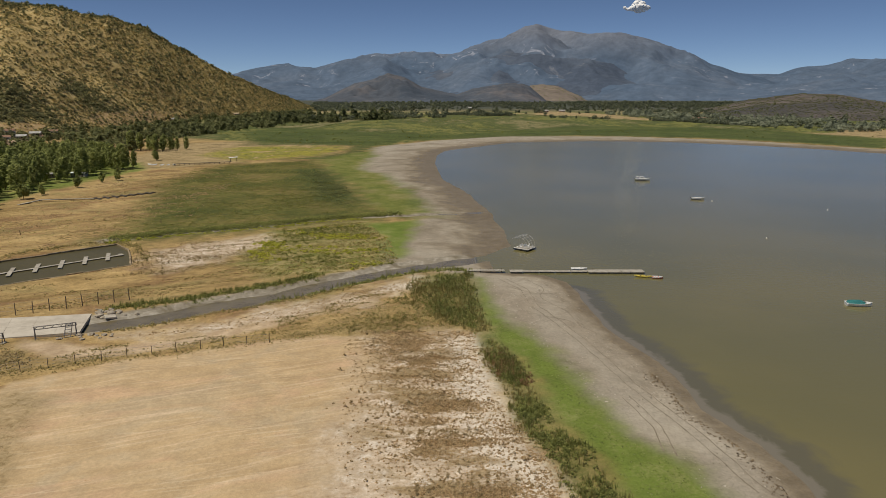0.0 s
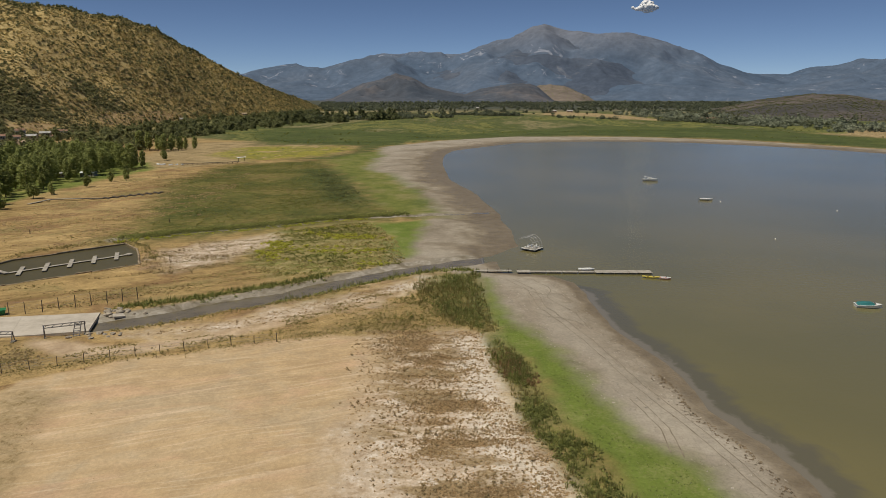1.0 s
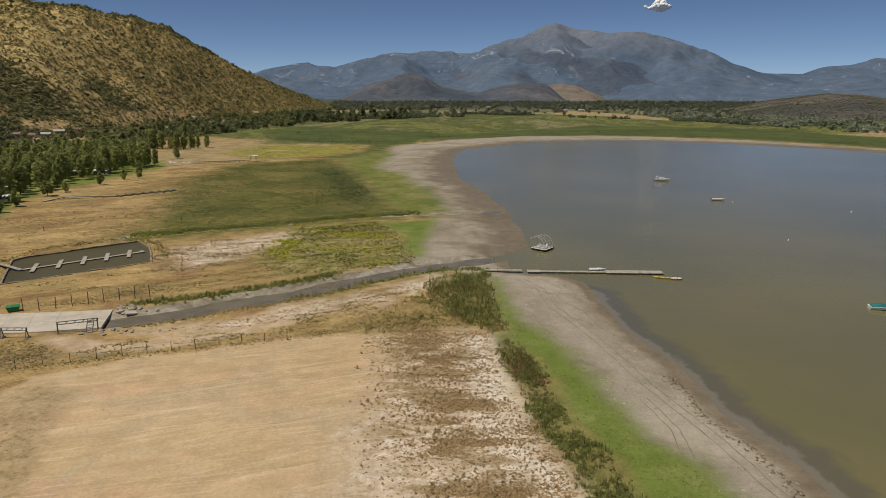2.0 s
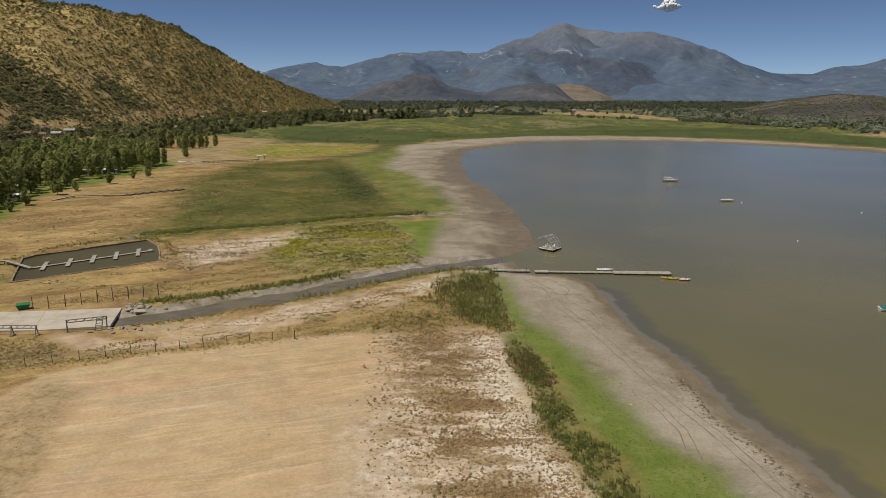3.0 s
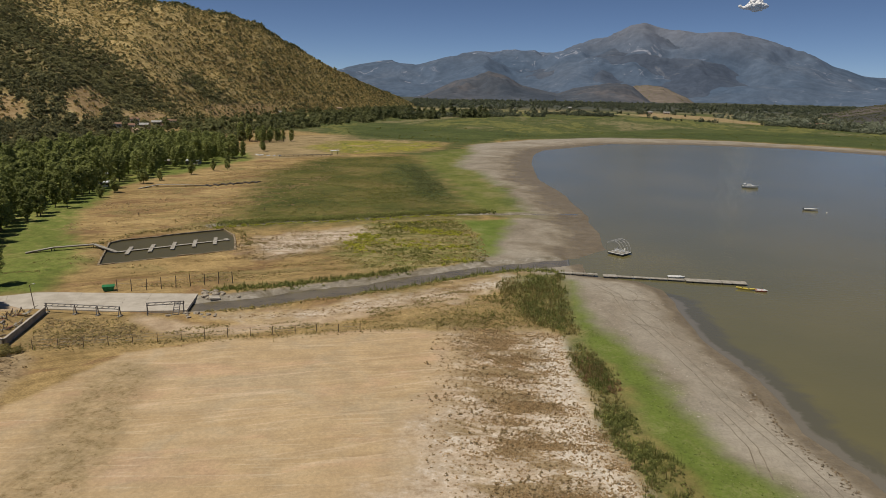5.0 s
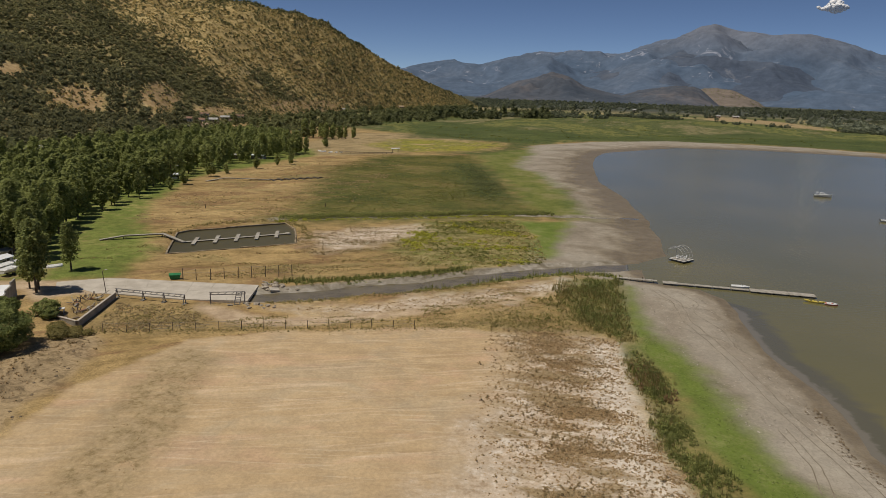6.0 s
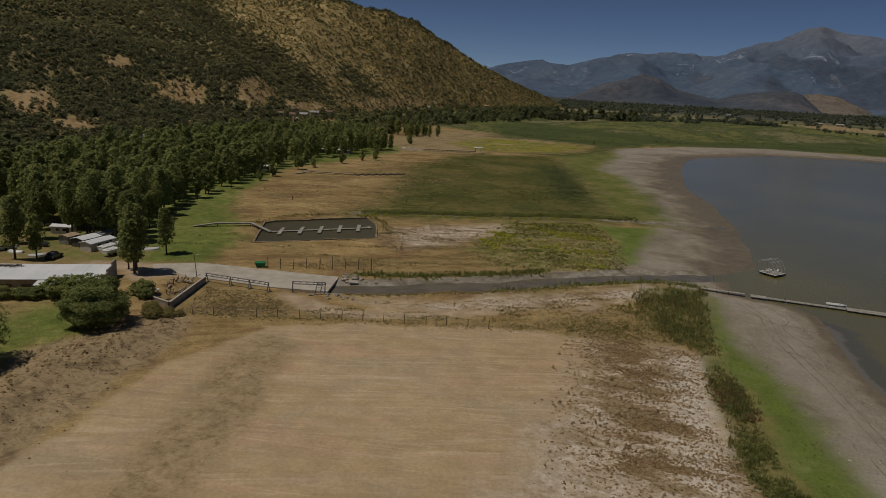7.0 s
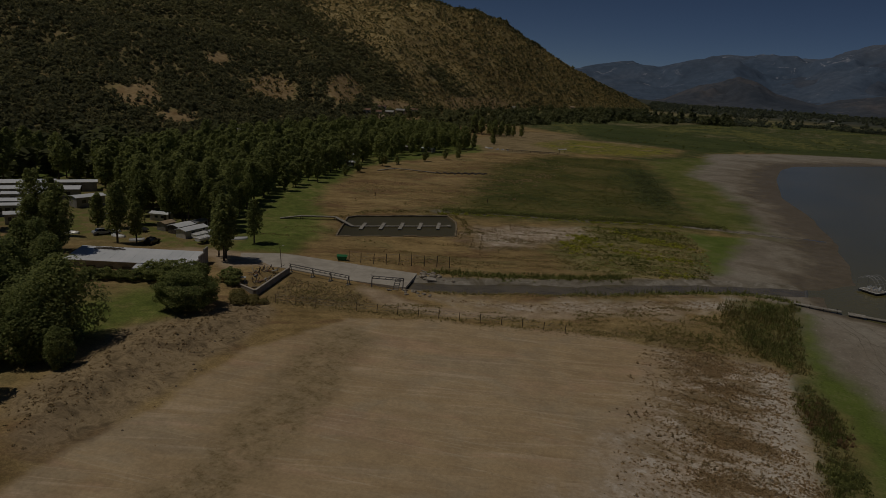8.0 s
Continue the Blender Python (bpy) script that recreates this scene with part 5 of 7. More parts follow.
plant("mud_tufts", grass_forms, strew(ALGAE, 2400, inside(ALGAE, 6, 95, 3, 0.4, 1.0), 37), 0.12, 0.42, leaf_shoot, "short green shoots on the drying mud")


# ---- trees ----
def crown_points(n, height, radius, start, seed, lobes=9):
    """Leaf places on the lobes of an uneven ovoid crown, and the middle of each one's lobe."""
    r = np.random.default_rng(seed)
    centres, sizes = [], []
    tall = height - start
    for i in range(lobes):
        u = (i + 0.5) / lobes
        wide = radius * math.sqrt(max(0.05, 1 - ((u - 0.42) / 0.60) ** 2))
        ang = i * 2.4 + 1.2 * r.random()
        out = wide * (0.25 + 0.40 * r.random())
        big = 0.50 + 0.28 * r.random()
        centres.append([math.cos(ang) * out, math.sin(ang) * out, start + tall * (0.08 + 0.84 * u)])
        sizes.append((max(0.45, wide * big), max(0.7, wide * big * 1.25)))
    which = r.integers(0, lobes, n)
    d = r.normal(size=(n, 3))
    d /= np.linalg.norm(d, axis=1)[:, None]
    d *= 0.70 + 0.38 * r.random((n, 1))
    c, s = np.array(centres)[which], np.array(sizes)[which]
    return c + d * np.stack([s[:, 0], s[:, 0], s[:, 1]], 1), c - [0, 0, 0.25]


def make_tree(name, label, category, height, radius, start, leaves, leaf, material, seed, lobes=9, group="", limbs=5):
    r = np.random.default_rng(seed)
    ob = thing(name, label, category, pose(0, -60 - seed, -20), group)
    bm = fresh()
    lean = Vector((r.normal() * 0.02 * height, r.normal() * 0.02 * height, 0))
    rod(bm, (0, 0, -0.3), lean * 0.3 + Vector((0, 0, height * 0.35)), 0.020 * height ** 0.95, 0.014 * height ** 0.95, 8)
    rod(bm, lean * 0.3 + Vector((0, 0, height * 0.35)), lean + Vector((0, 0, height * 0.86)), 0.014 * height ** 0.95, 0.03, 7)
    part("trunk", bm, bark, ob)
    bm = fresh()
    for i in range(limbs):
        z0 = start + (height - start) * (0.02 + 0.55 * i / limbs)
        ang = i * 2.4 + r.random()
        out = radius * (0.55 + 0.3 * r.random())
        rod(bm, (0, 0, z0), (math.cos(ang) * out, math.sin(ang) * out, z0 + height * 0.13), 0.09, 0.03, 5)
    part("limbs", bm, bark, ob)
    leaf_at, lobe_at = crown_points(leaves, height, radius, start, seed, lobes)
    v, f = leaf_cloud(leaf_at, leaf, seed + 9, lobe_at, 0.45, True)
    crown = mesh_object("crown", v, f, material, False)
    crown.parent = ob
    return ob


POP = "tall dark green poplar with a slender leafy crown"
near_poplars = [make_tree("poplar_tree", POP, "tree", 12.5 + i, 2.1 + 0.25 * i, 2.4 + 0.3 * i, 3000, 0.34, leaf_poplar, 10 + i, 15, "poplar grove") for i in range(4)]
far_poplars = [make_tree("poplar_tree", POP, "tree", 12.0 + i, 2.4 + 0.25 * i, 1.4, 950, 0.60, leaf_poplar, 20 + i, 12, "poplar grove", 3) for i in range(4)]
round_trees = [make_tree("broadleaf_tree", "dark green broadleaf tree with a rounded crown", "tree", 9 + i, 3.4 + 0.4 * i, 1.2, 7500, 0.28, leaf_round, 30 + i, 8) for i in range(2)]
lawn_trees = [make_tree("young_tree", "small green tree standing on the lawn", "tree", 6, 1.8, 1.2, 1300, 0.32, leaf_poplar, 34 + i, 6, "lawn trees", 4) for i in range(2)]


def set_tree(form, x, y, size=1.0):
    return copy_thing(form, on_ground(x, y, rng.random() * 360, -0.05) @ Matrix.Diagonal((size * rng.uniform(0.9, 1.1), size * rng.uniform(0.9, 1.1), size * rng.uniform(0.88, 1.1), 1)))


GROVE = [(-117, 119), (-131, 143), (-141, 164), (-152, 200), (-164, 240), (-168, 290), (-166, 332), (-157, 358), (-176, 364), (-196, 392), (-228, 398), (-245, 380),
         (-240, 280), (-225, 200), (-205, 150), (-160, 122)]
SHED_YARD = [(-205, 100), (-180, 136), (-156, 122), (-158, 88), (-190, 80)]
glo, ghi = np.min(GROVE, 0), np.max(GROVE, 0)
spots = glo + (ghi - glo) * rng.random((26000, 2))
spots = spots[(edge_distance(spots[:, 0], spots[:, 1], GROVE) > 0) & (edge_distance(spots[:, 0], spots[:, 1], SHED_YARD) < -2)]
taken = []
room = np.ones(len(spots), bool)
for i in range(len(spots)):
    if not room[i]:
        continue
    q = spots[i]
    away = math.hypot(q[0], q[1])
    gap = 3.9 if away < 200 else 5.2 if away < 330 else 5.6
    room &= (spots[:, 0] - q[0]) ** 2 + (spots[:, 1] - q[1]) ** 2 > gap * gap
    taken.append((q[0], q[1]))
taken.sort(key=lambda q: math.hypot(q[0] + 110, q[1] - 100))
for x, y in taken[:255]:
    forms = near_poplars if math.hypot(x, y) < 200 else far_poplars
    set_tree(forms[int(rng.integers(4))], x, y, rng.uniform(0.72, 1.02))
rest = np.array(taken[255:])
grove_forms = []
for form in far_poplars:
    crown = [c for c in form.children if c.name.startswith("crown")][0].data
    co = np.empty(len(crown.vertices) * 3, np.float32)
    crown.vertices.foreach_get("co", co)
    grove_forms.append((co.reshape(-1, 3).astype(float), np.arange(len(co) // 3).reshape(-1, 3)))
scatter("far_grove", grove_forms, rest[:, 0], rest[:, 1], ground_height(rest[:, 0], rest[:, 1]), rng.uniform(0.72, 1.0, len(rest)), leaf_poplar,
        "green poplars of the far end of the grove", "woods", 0.1)
for x, y, s in [(-96.6, 98.0, 1.08), (-98.4, 100.3, 0.92), (-104.4, 115.2, 0.72), (-101.5, 101.5, 0.8), (-147.5, 195, 0.72), (-146.2, 181.5, 0.72), (-142, 161, 0.75), (-124.5, 95.5, 0.85),
                (-136.3, 99.7, 0.75), (-137, 106, 0.8), (-139, 91, 0.85), (-122.8, 76, 1.05), (-121.5, 80, 0.9), (-127, 82, 1.0), (-156, 128, 0.9),
                (-132, 116, 0.95), (-144, 118, 1.0), (-137, 111, 0.9), (-118, 119, 0.95), (-123, 120, 1.0), (-128, 125, 1.05), (-127, 117.5, 1.0), (-132.5, 120.5, 1.05), (-137, 126, 1.0), (-133, 131, 1.05), (-141.1, 88.1, 0.95), (-119.7, 79.3, 1.05), (-123.3, 99.3, 0.7), (-140, 122, 1.05), (-147, 124, 1.0), (-151, 84, 1.0), (-143, 78, 1.0), (-160, 75, 1.0),
                (-205, 140, 1.0), (-212, 132, 1.1), (-218, 140, 1.0), (-208, 122, 1.1), (-222, 126, 1.0), (-228, 136, 1.1), (-215, 114, 1.1), (-226, 112, 1.0), (-236, 122, 1.1), (-240, 134, 1.1),
                (-212, 104, 1.0), (-224, 98, 1.1), (-236, 106, 1.1), (-245, 116, 1.1), (-250, 128, 1.1), (-200, 134, 1.0), (-196, 138, 0.95)]:
    set_tree(near_poplars[int(rng.integers(4))], x, y, s)
for x, y in [(-189, 452), (-192, 456), (-186, 456), (-183, 461), (-188, 462), (-193, 463), (-180, 467), (-184, 469), (-190, 470), (-196, 460), (-199, 467), (-203, 462), (-206, 470), (-197, 474), (-210, 464), (-187, 476), (-214, 470), (-176, 473)]:
    set_tree(far_poplars[int(rng.integers(4))], x, y, rng.uniform(0.6, 0.95))
for x, y, s in [(-153, 228, 1.0), (-150, 216, 0.8), (-156, 252, 1.1), (-155, 262, 0.8), (-152, 283, 1.0), (-150, 300, 0.8), (-146, 306, 0.7), (-156, 210, 0.8), (-151, 317, 0.9), (-165, 395, 0.9), (-172, 410, 0.8)]:
    set_tree(lawn_trees[int(rng.integers(2))], x, y, s)
for x, y, s in [(-93, 53, 1.0), (-103, 60, 0.95), (-76.5, 49.5, 0.55), (-86, 45, 1.0), (-93, 46, 1.1), (-106, 68, 0.9), (-106, 50, 1.0), (-113, 62, 1.0), (-80, 38, 1.0), (-115, 70, 0.9), (-81, 48, 0.7)]:
    set_tree(round_trees[int(rng.integers(2))], x, y, s)
willow = make_tree("willow_tree", "dark green willow with a wide drooping crown", "tree", 13, 6.0, 1.5, 11000, 0.30, leaf_round, 44, 10)
willow.matrix_basis = on_ground(-99, 52)
for x, y, s in [(-84.0, 55.0, 0.86), (-82.5, 51.0, 0.70)]:
    copy_thing(willow, on_ground(x, y, rng.random() * 360) @ Matrix.Scale(s, 4))


def make_bush(name, label, radius, height, leaves, leaf, material, seed):
    ob = thing(name, label, "bush", pose(0, -80 - seed, -20))
    bm = fresh()
    r = np.random.default_rng(seed)
    for i in range(6):
        ang = i * 1.05 + r.random()
        rod(bm, (0, 0, -0.2), (math.cos(ang) * radius * 0.6, math.sin(ang) * radius * 0.6, height * 0.6), 0.10, 0.03, 5)
    part("stems", bm, bark, ob)
    p = r.normal(size=(leaves, 3))
    p /= np.linalg.norm(p, axis=1)[:, None]
    bulge = 1 + 0.22 * np.sin(p[:, 0] * 5 + seed) * np.cos(p[:, 1] * 6) + 0.12 * np.sin(p[:, 2] * 9 + seed)
    p *= (0.8 + 0.22 * r.random((leaves, 1))) * bulge[:, None]
    p[:, 2] = p[:, 2] * 0.5 + 0.55
    v, f = leaf_cloud(p * [radius, radius, height * 0.95], leaf, seed, None, 0.5, True)
    crown = mesh_object("crown", v, f, material, False)
    crown.parent = ob
    return ob


big_bush = make_bush("spreading_tree", "broad dark green spreading tree on the lawn's edge", 4.9, 6.0, 15000, 0.21, leaf_round, 5)
big_bush["category"] = "tree"
big_bush.matrix_basis = on_ground(-81.5, 74.5)
bushes = [make_bush("bush", "dark green leafy bush beside the shed", 2.0, 2.6, 3600, 0.18, leaf_round, 6 + i) for i in range(2)]
for x, y, s in [(-94.0, 83.0, 1.4), (-91.0, 84.8, 1.35), (-97, 81.4, 1.25), (-99, 79.0, 0.75), (-101, 77.8, 0.7), (-103.5, 76.6, 0.75), (-105.5, 75, 0.8), (-86.0, 88.8, 0.95), (-84.5, 87.6, 0.6),
                (-108, 72, 0.9)]:
    copy_thing(bushes[int(rng.integers(2))], on_ground(x, y, rng.random() * 360) @ Matrix.Scale(s, 4))
dry_bush = make_bush("dry_bush", "brown half-withered brush below the retaining wall", 1.8, 1.7, 1700, 0.18, leaf_weed, 9)
for x, y, s in [(-80.2, 84.4, 0.7), (-78.4, 82.6, 0.8), (-77.0, 81.2, 0.75), (-76.0, 83.0, 0.6), (-77.4, 84.8, 0.65), (-75.4, 85.2, 0.5)]:
    copy_thing(dry_bush, on_ground(x, y, rng.random() * 360) @ Matrix.Scale(s, 4))
for form in [dry_bush] + near_poplars + far_poplars + round_trees + lawn_trees + bushes:
    for o in (*form.children_recursive, form):
        bpy.data.objects.remove(o)


# ---- road, wall and fences by the boat ramp ----
def quad_slab(bm, corners, top, thick):
    lo = [bm.verts.new((x, y, top - thick)) for x, y in corners]
    hi = [bm.verts.new((x, y, top)) for x, y in corners]
    bm.faces.new(hi)
    bm.faces.new(lo[::-1])
    for i in range(4):
        j = (i + 1) % 4
        bm.faces.new((lo[i], lo[j], hi[j], hi[i]))
    bmesh.ops.recalc_face_normals(bm, faces=bm.faces)


def lerp_line(line, u):
    p = np.asarray(line, float)
    s = np.concatenate([[0], np.cumsum(np.linalg.norm(np.diff(p, axis=0), axis=1))])
    return np.array([np.interp(u * s[-1], s, p[:, 0]), np.interp(u * s[-1], s, p[:, 1])])


ROAD_SOUTH = [(-95.0, 100.2), (-86.1, 103.9), (-71.2, 105.2), (-60.7, 108.1)]
ROAD_NORTH = [(-100.3, 106.7), (-92.7, 112.6), (-80.1, 114.7), (-63.5, 117.7)]
road = thing("road", "pale concrete slab road down to the creek", "road", pose(0, 0, 0), kind="structure")
for i in range(9):
    for j in range(2):
        u0, u1 = i / 9 + 0.0002, (i + 1) / 9 - 0.0002
        a0, a1, b0, b1 = lerp_line(ROAD_SOUTH, u0), lerp_line(ROAD_SOUTH, u1), lerp_line(ROAD_NORTH, u0), lerp_line(ROAD_NORTH, u1)
        p, q = j / 2 + 0.001, (j + 1) / 2 - 0.001
        bm = fresh()
        quad_slab(bm, [a0 + (b0 - a0) * p, a1 + (b1 - a1) * p, a1 + (b1 - a1) * q, a0 + (b0 - a0) * q], 0.80 - 0.012 * i + 0.006 * ((i * 2 + j) % 3), 0.5)
        part("slab", bm, concrete, road)

wall = thing("retaining_wall", "low grey concrete retaining wall round a raised yard", "wall", pose(0, 0, 0), kind="structure")
for a, b in [((-79.0, 87.4), (-83.6, 102.0)), ((-79.2, 87.3), (-84.5, 88.6))]:
    bm = fresh()
    a, b = Vector(a), Vector(b)
    c, d = (a + b) / 2, b - a
    ang = math.degrees(math.atan2(d.y, d.x))
    box(bm, (c.x, c.y, 0.8), (d.length, 0.28, 1.8), ang, 0.02)
    stretch = part("wall_stretch", bm, concrete_old, wall)
    bm = fresh()
    box(bm, (c.x, c.y, 1.75), (d.length + 0.1, 0.38, 0.12), ang, 0.02)
    part("coping", bm, concrete, stretch, "paler concrete coping")


barrier_steel = plain("dull_grey_steel_pipe", (0.16, 0.15, 0.145), (0.27, 0.26, 0.25), 0.8, 0.6, 0.4, 0.3, 0.1)


def pipe_barrier(name, a, b, posts, height, label, ladder=False):
    """Twin steel pipes with short ties on braced legs."""
    a, b = Vector((*a, 0)), Vector((*b, 0))
    z0 = gz_at(*((a + b) / 2)[:2])
    d = b - a
    ob = thing(name, label, "barrier", pose(a.x, a.y, z0, 0, 0, math.degrees(math.atan2(d.y, d.x))))
    n = d.length
    for z in (height, height - 0.45):
        part("pipe", rod(fresh(), (0, 0, z), (n, 0, z), 0.085), barrier_steel, ob)
    ties = max(4, int(n / 1.1))
    for i in range(ties + 1):
        part("tie", rod(fresh(), (n * i / ties, 0, height - 0.45), (n * min(i + 0.5, ties) / ties, 0, height), 0.05, sides=4), barrier_steel, ob)
    for u in posts:
        for side in (-0.35, 0.35):
            leg = part("leg", rod(fresh(), (u * n, 0, height), (u * n, side * 1.4, -0.2), 0.08), barrier_steel, ob)
        part("foot", box(fresh(), (u * n, 0, 0.05), (0.5, 1.1, 0.22), 0, 0.03), concrete_old, ob)
    if ladder:
        for x in (n - 1.45, n - 0.5):
            part("ladder_rail", rod(fresh(), (x - 0.5, -1.0, -0.1), (x, -0.1, height + 0.1), 0.075), barrier_steel, ob)
        for i in range(6):
            u = (i + 0.7) / 6.2
            part("rung", rod(fresh(), (n - 1.95 + 0.5 * u, -1.0 + 0.9 * u, height * u), (n - 1.0 + 0.5 * u, -1.0 + 0.9 * u, height * u), 0.07, sides=4), barrier_steel, ob)
    return ob


pipe_barrier("pipe_barrier", (-84.0, 102.6), (-70.2, 103.2), (0.02, 0.4, 0.7, 0.99), 1.75, "long grey steel pipe barrier beside the concrete road")
pipe_barrier("pipe_barrier", (-66.3, 104.8), (-60.6, 107.2), (0.02, 0.98), 2.3, "grey steel pipe barrier with a leaning ladder", True)


def wire_fence(line, step, height, label, r=0.06, wires=3, bent=0.04):
    p = [Vector((*q, 0)) for q in line]
    total = sum((b - a).length for a, b in zip(p, p[1:]))
    n = int(total / step)
    base = lerp_line(line, 0)
    ob = thing("wire_fence", label, "fence", pose(base[0], base[1], gz_at(*base)))
    tops = []
    z0 = gz_at(*base)
    for i in range(n + 1):
        q = lerp_line(line, i / n)
        foot = Vector((q[0] - base[0], q[1] - base[1], gz_at(*q) - z0))
        top = foot + Vector((rng.normal() * bent, rng.normal() * bent, height * rng.uniform(0.93, 1.06)))
        part("post", rod(fresh(), foot - Vector((0, 0, 0.3)), top, r, r * 0.85), post_wood, ob)
        tops.append((foot, top))
    for k in range(wires):
        u = 0.35 + 0.6 * k / max(1, wires - 1)
        bm = fresh()
        for (f0, t0), (f1, t1) in zip(tops, tops[1:]):
            rod(bm, f0.lerp(t0, u), f1.lerp(t1, u), 0.010, sides=3)
        part("wire", bm, galvanised, ob)
    return ob


wire_fence([(-79.5, 116.6), (-77.1, 117.0), (-70.2, 121.0), (-60.5, 126.3)], 2.55, 2.4, "tall dark wooden posts of a wire fence by the road", 0.09)
wire_fence([(-74.0, 86.9), (-64.8, 90.3), (-55.2, 94.5), (-45.6, 98.1), (-33.8, 102.4), (-27.9, 103.6)], 3.4, 1.5, "low wire fence of thin wooden posts beside the lot", 0.06)

# street lamp that leans a little
lamp = thing("street_lamp", "leaning dark steel street lamp at the road's edge", "lamp", on_ground(-86.8, 103.6) @ pose(0, 0, 0, 0, -6, 0))
part("pole", rod(fresh(), (0, 0, -0.3), (0, 0, 4.4), 0.075, 0.05, 8), rusty, lamp)
part("arm", rod(fresh(), (0, 0, 4.35), (0.55, 0.1, 4.55), 0.035), rusty, lamp)
part("lamp_head", box(fresh(), (0.75, 0.13, 4.53), (0.5, 0.2, 0.12), 8, 0.03), galvanised, lamp)

# green waste skip
skip = thing("waste_skip", "bright green steel waste skip beside the road", "skip", on_ground(-81.3, 116.6, 30, 0, 0.82))
part("tub", loft(fresh(), [[(-1.0, -0.6, 0.12), (1.0, -0.6, 0.12), (1.0, 0.6, 0.12), (-1.0, 0.6, 0.12)], [(-1.35, -0.75, 1.15), (1.35, -0.75, 1.15), (1.35, 0.75, 1.15), (-1.35, 0.75, 1.15)]]), green_paint, skip)
part("lid", box(fresh(), (0, -0.05, 1.25), (2.75, 1.6, 0.08), 0, 0.02, 6), green_paint, skip)
for x in (-0.8, 0.8):
    part("skid", box(fresh(), (x, 0, 0.05), (0.12, 1.2, 0.14)), rusty, skip)


# ---- loose stones and timber ----
def stone(m, size, label, mat, name="boulder", group="rubble by the ramp"):
    bm = fresh()
    bmesh.ops.create_icosphere(bm, subdivisions=2, radius=size)
    k = rng.random() * 50
    for v in bm.verts:
        v.co *= 1 + 0.55 * noise.noise(v.co * (1.3 / size) + Vector((k, 0, 0)))
        v.co.z *= 0.55
    me = bpy.data.meshes.new(name)
    bm.to_mesh(me)
    bm.free()
    me.materials.append(mat)
    ob = new(name, me)
    ob.matrix_basis = m
    return tagged(ob, label, "stone", group)


for x, y, s in [(-60.2, 118.4, 0.7), (-59.0, 118.9, 0.5), (-61.5, 119.0, 0.5), (-58.3, 107.2, 0.6), (-57.2, 106.6, 0.35), (-56.0, 106.9, 0.45), (-59.4, 105.9, 0.3), (-54.9, 107.4, 0.25), (-58.6, 104.8, 0.4),
                (-62.4, 105.0, 0.45), (-55.8, 118.6, 0.4), (-60.0, 106.7, 0.5), (-61.8, 117.2, 0.85), (-60.9, 116.6, 0.6), (-62.6, 118.4, 0.7), (-59.6, 119.6, 0.45), (-61.2, 120.4, 0.5), (-57.6, 118.2, 0.3), (-56.2, 105.6, 0.3), (-54.6, 106.4, 0.35)]:
    stone(on_ground(x, y, rng.random() * 360, s * 0.2), s, "pale rough boulder beside the boat ramp", stone_pale)
slab = thing("broken_slab", "tilted broken concrete slab beside the creek", "slab", on_ground(-59.6, 116.5, 40) @ pose(0, 0, 0.35, 12, 8, 0))
part("block", box(fresh(), (0, 0, 0), (1.9, 1.2, 0.35), 0, 0.05), concrete, slab)
for x, y, l, r in [(-62.5, 119.5, 2.4, 130), (-63.4, 120.2, 2.0, 150)]:
    log = thing("log", "old grey timber lying on the bank", "log", on_ground(x, y, r) @ pose(0, 0, 0.12, 0, 6, 0))
    part("stem", rod(fresh(), (-l / 2, 0, 0), (l / 2, 0, 0.05), 0.14, 0.09, 8), wood_grey, log)
for i in range(46):
    x, y = -80.5 + rng.normal() * 1.6 - 1.0, 93.5 + rng.normal() * 2.6
    if -86 < x < -81.8:
        stone(on_ground(x, y, rng.random() * 360, 0.05), 0.18 + 0.25 * rng.random(), "lump of rubble in the walled yard", stone_pale if i % 3 else clod_earth, "rubble_stone", "rubble in the yard")
for i in range(26):
    u = rng.random()
    q = lerp_line([(-62, 44), (-63.5, 55), (-68, 68), (-75, 82)], u)
    stone(on_ground(q[0] + rng.normal() * 1.3, q[1] + rng.normal() * 1.3, rng.random() * 360, 0.02), 0.08 + 0.16 * rng.random(), "brown clod of earth on the slope", clod_earth, "earth_clod", "clods on the slope")

def scrap_rack(x, y, r, bars, label):
    """A broken frame of rusty bars and boards leaning on one another."""
    ob = thing("scrap_rack", label, "scrap", on_ground(x, y, r), "scrap in the yard")
    for i in range(bars):
        a = Vector((rng.uniform(-1.6, 1.6), rng.uniform(-0.9, 0.9), 0.0))
        b = a + Vector((rng.normal() * 0.9, rng.normal() * 0.5, rng.uniform(0.4, 1.5)))
        part("bar", rod(fresh(), a, b, 0.06, sides=5), rusty if i % 3 else wood_grey, ob)
    for i in range(3):
        part("board", box(fresh(), (-1.0 + i, 0.3 * (i - 1), 0.12 + 0.1 * i), (1.5, 0.35, 0.08), 30 * i, 0.01, 6 * i), red_earth if i % 2 else wood_grey, ob)
    return ob


red_earth = plain("rusty_red_board", (0.24, 0.125, 0.075), (0.36, 0.20, 0.125), 0.5, 0.85)
for x, y, r, k in [(-85.6, 98.6, 20, 16), (-83.2, 93.4, 60, 12), (-86.0, 95.4, 110, 10)]:
    scrap_rack(x, y, r, k, "heap of rusty bars and boards in the walled yard")

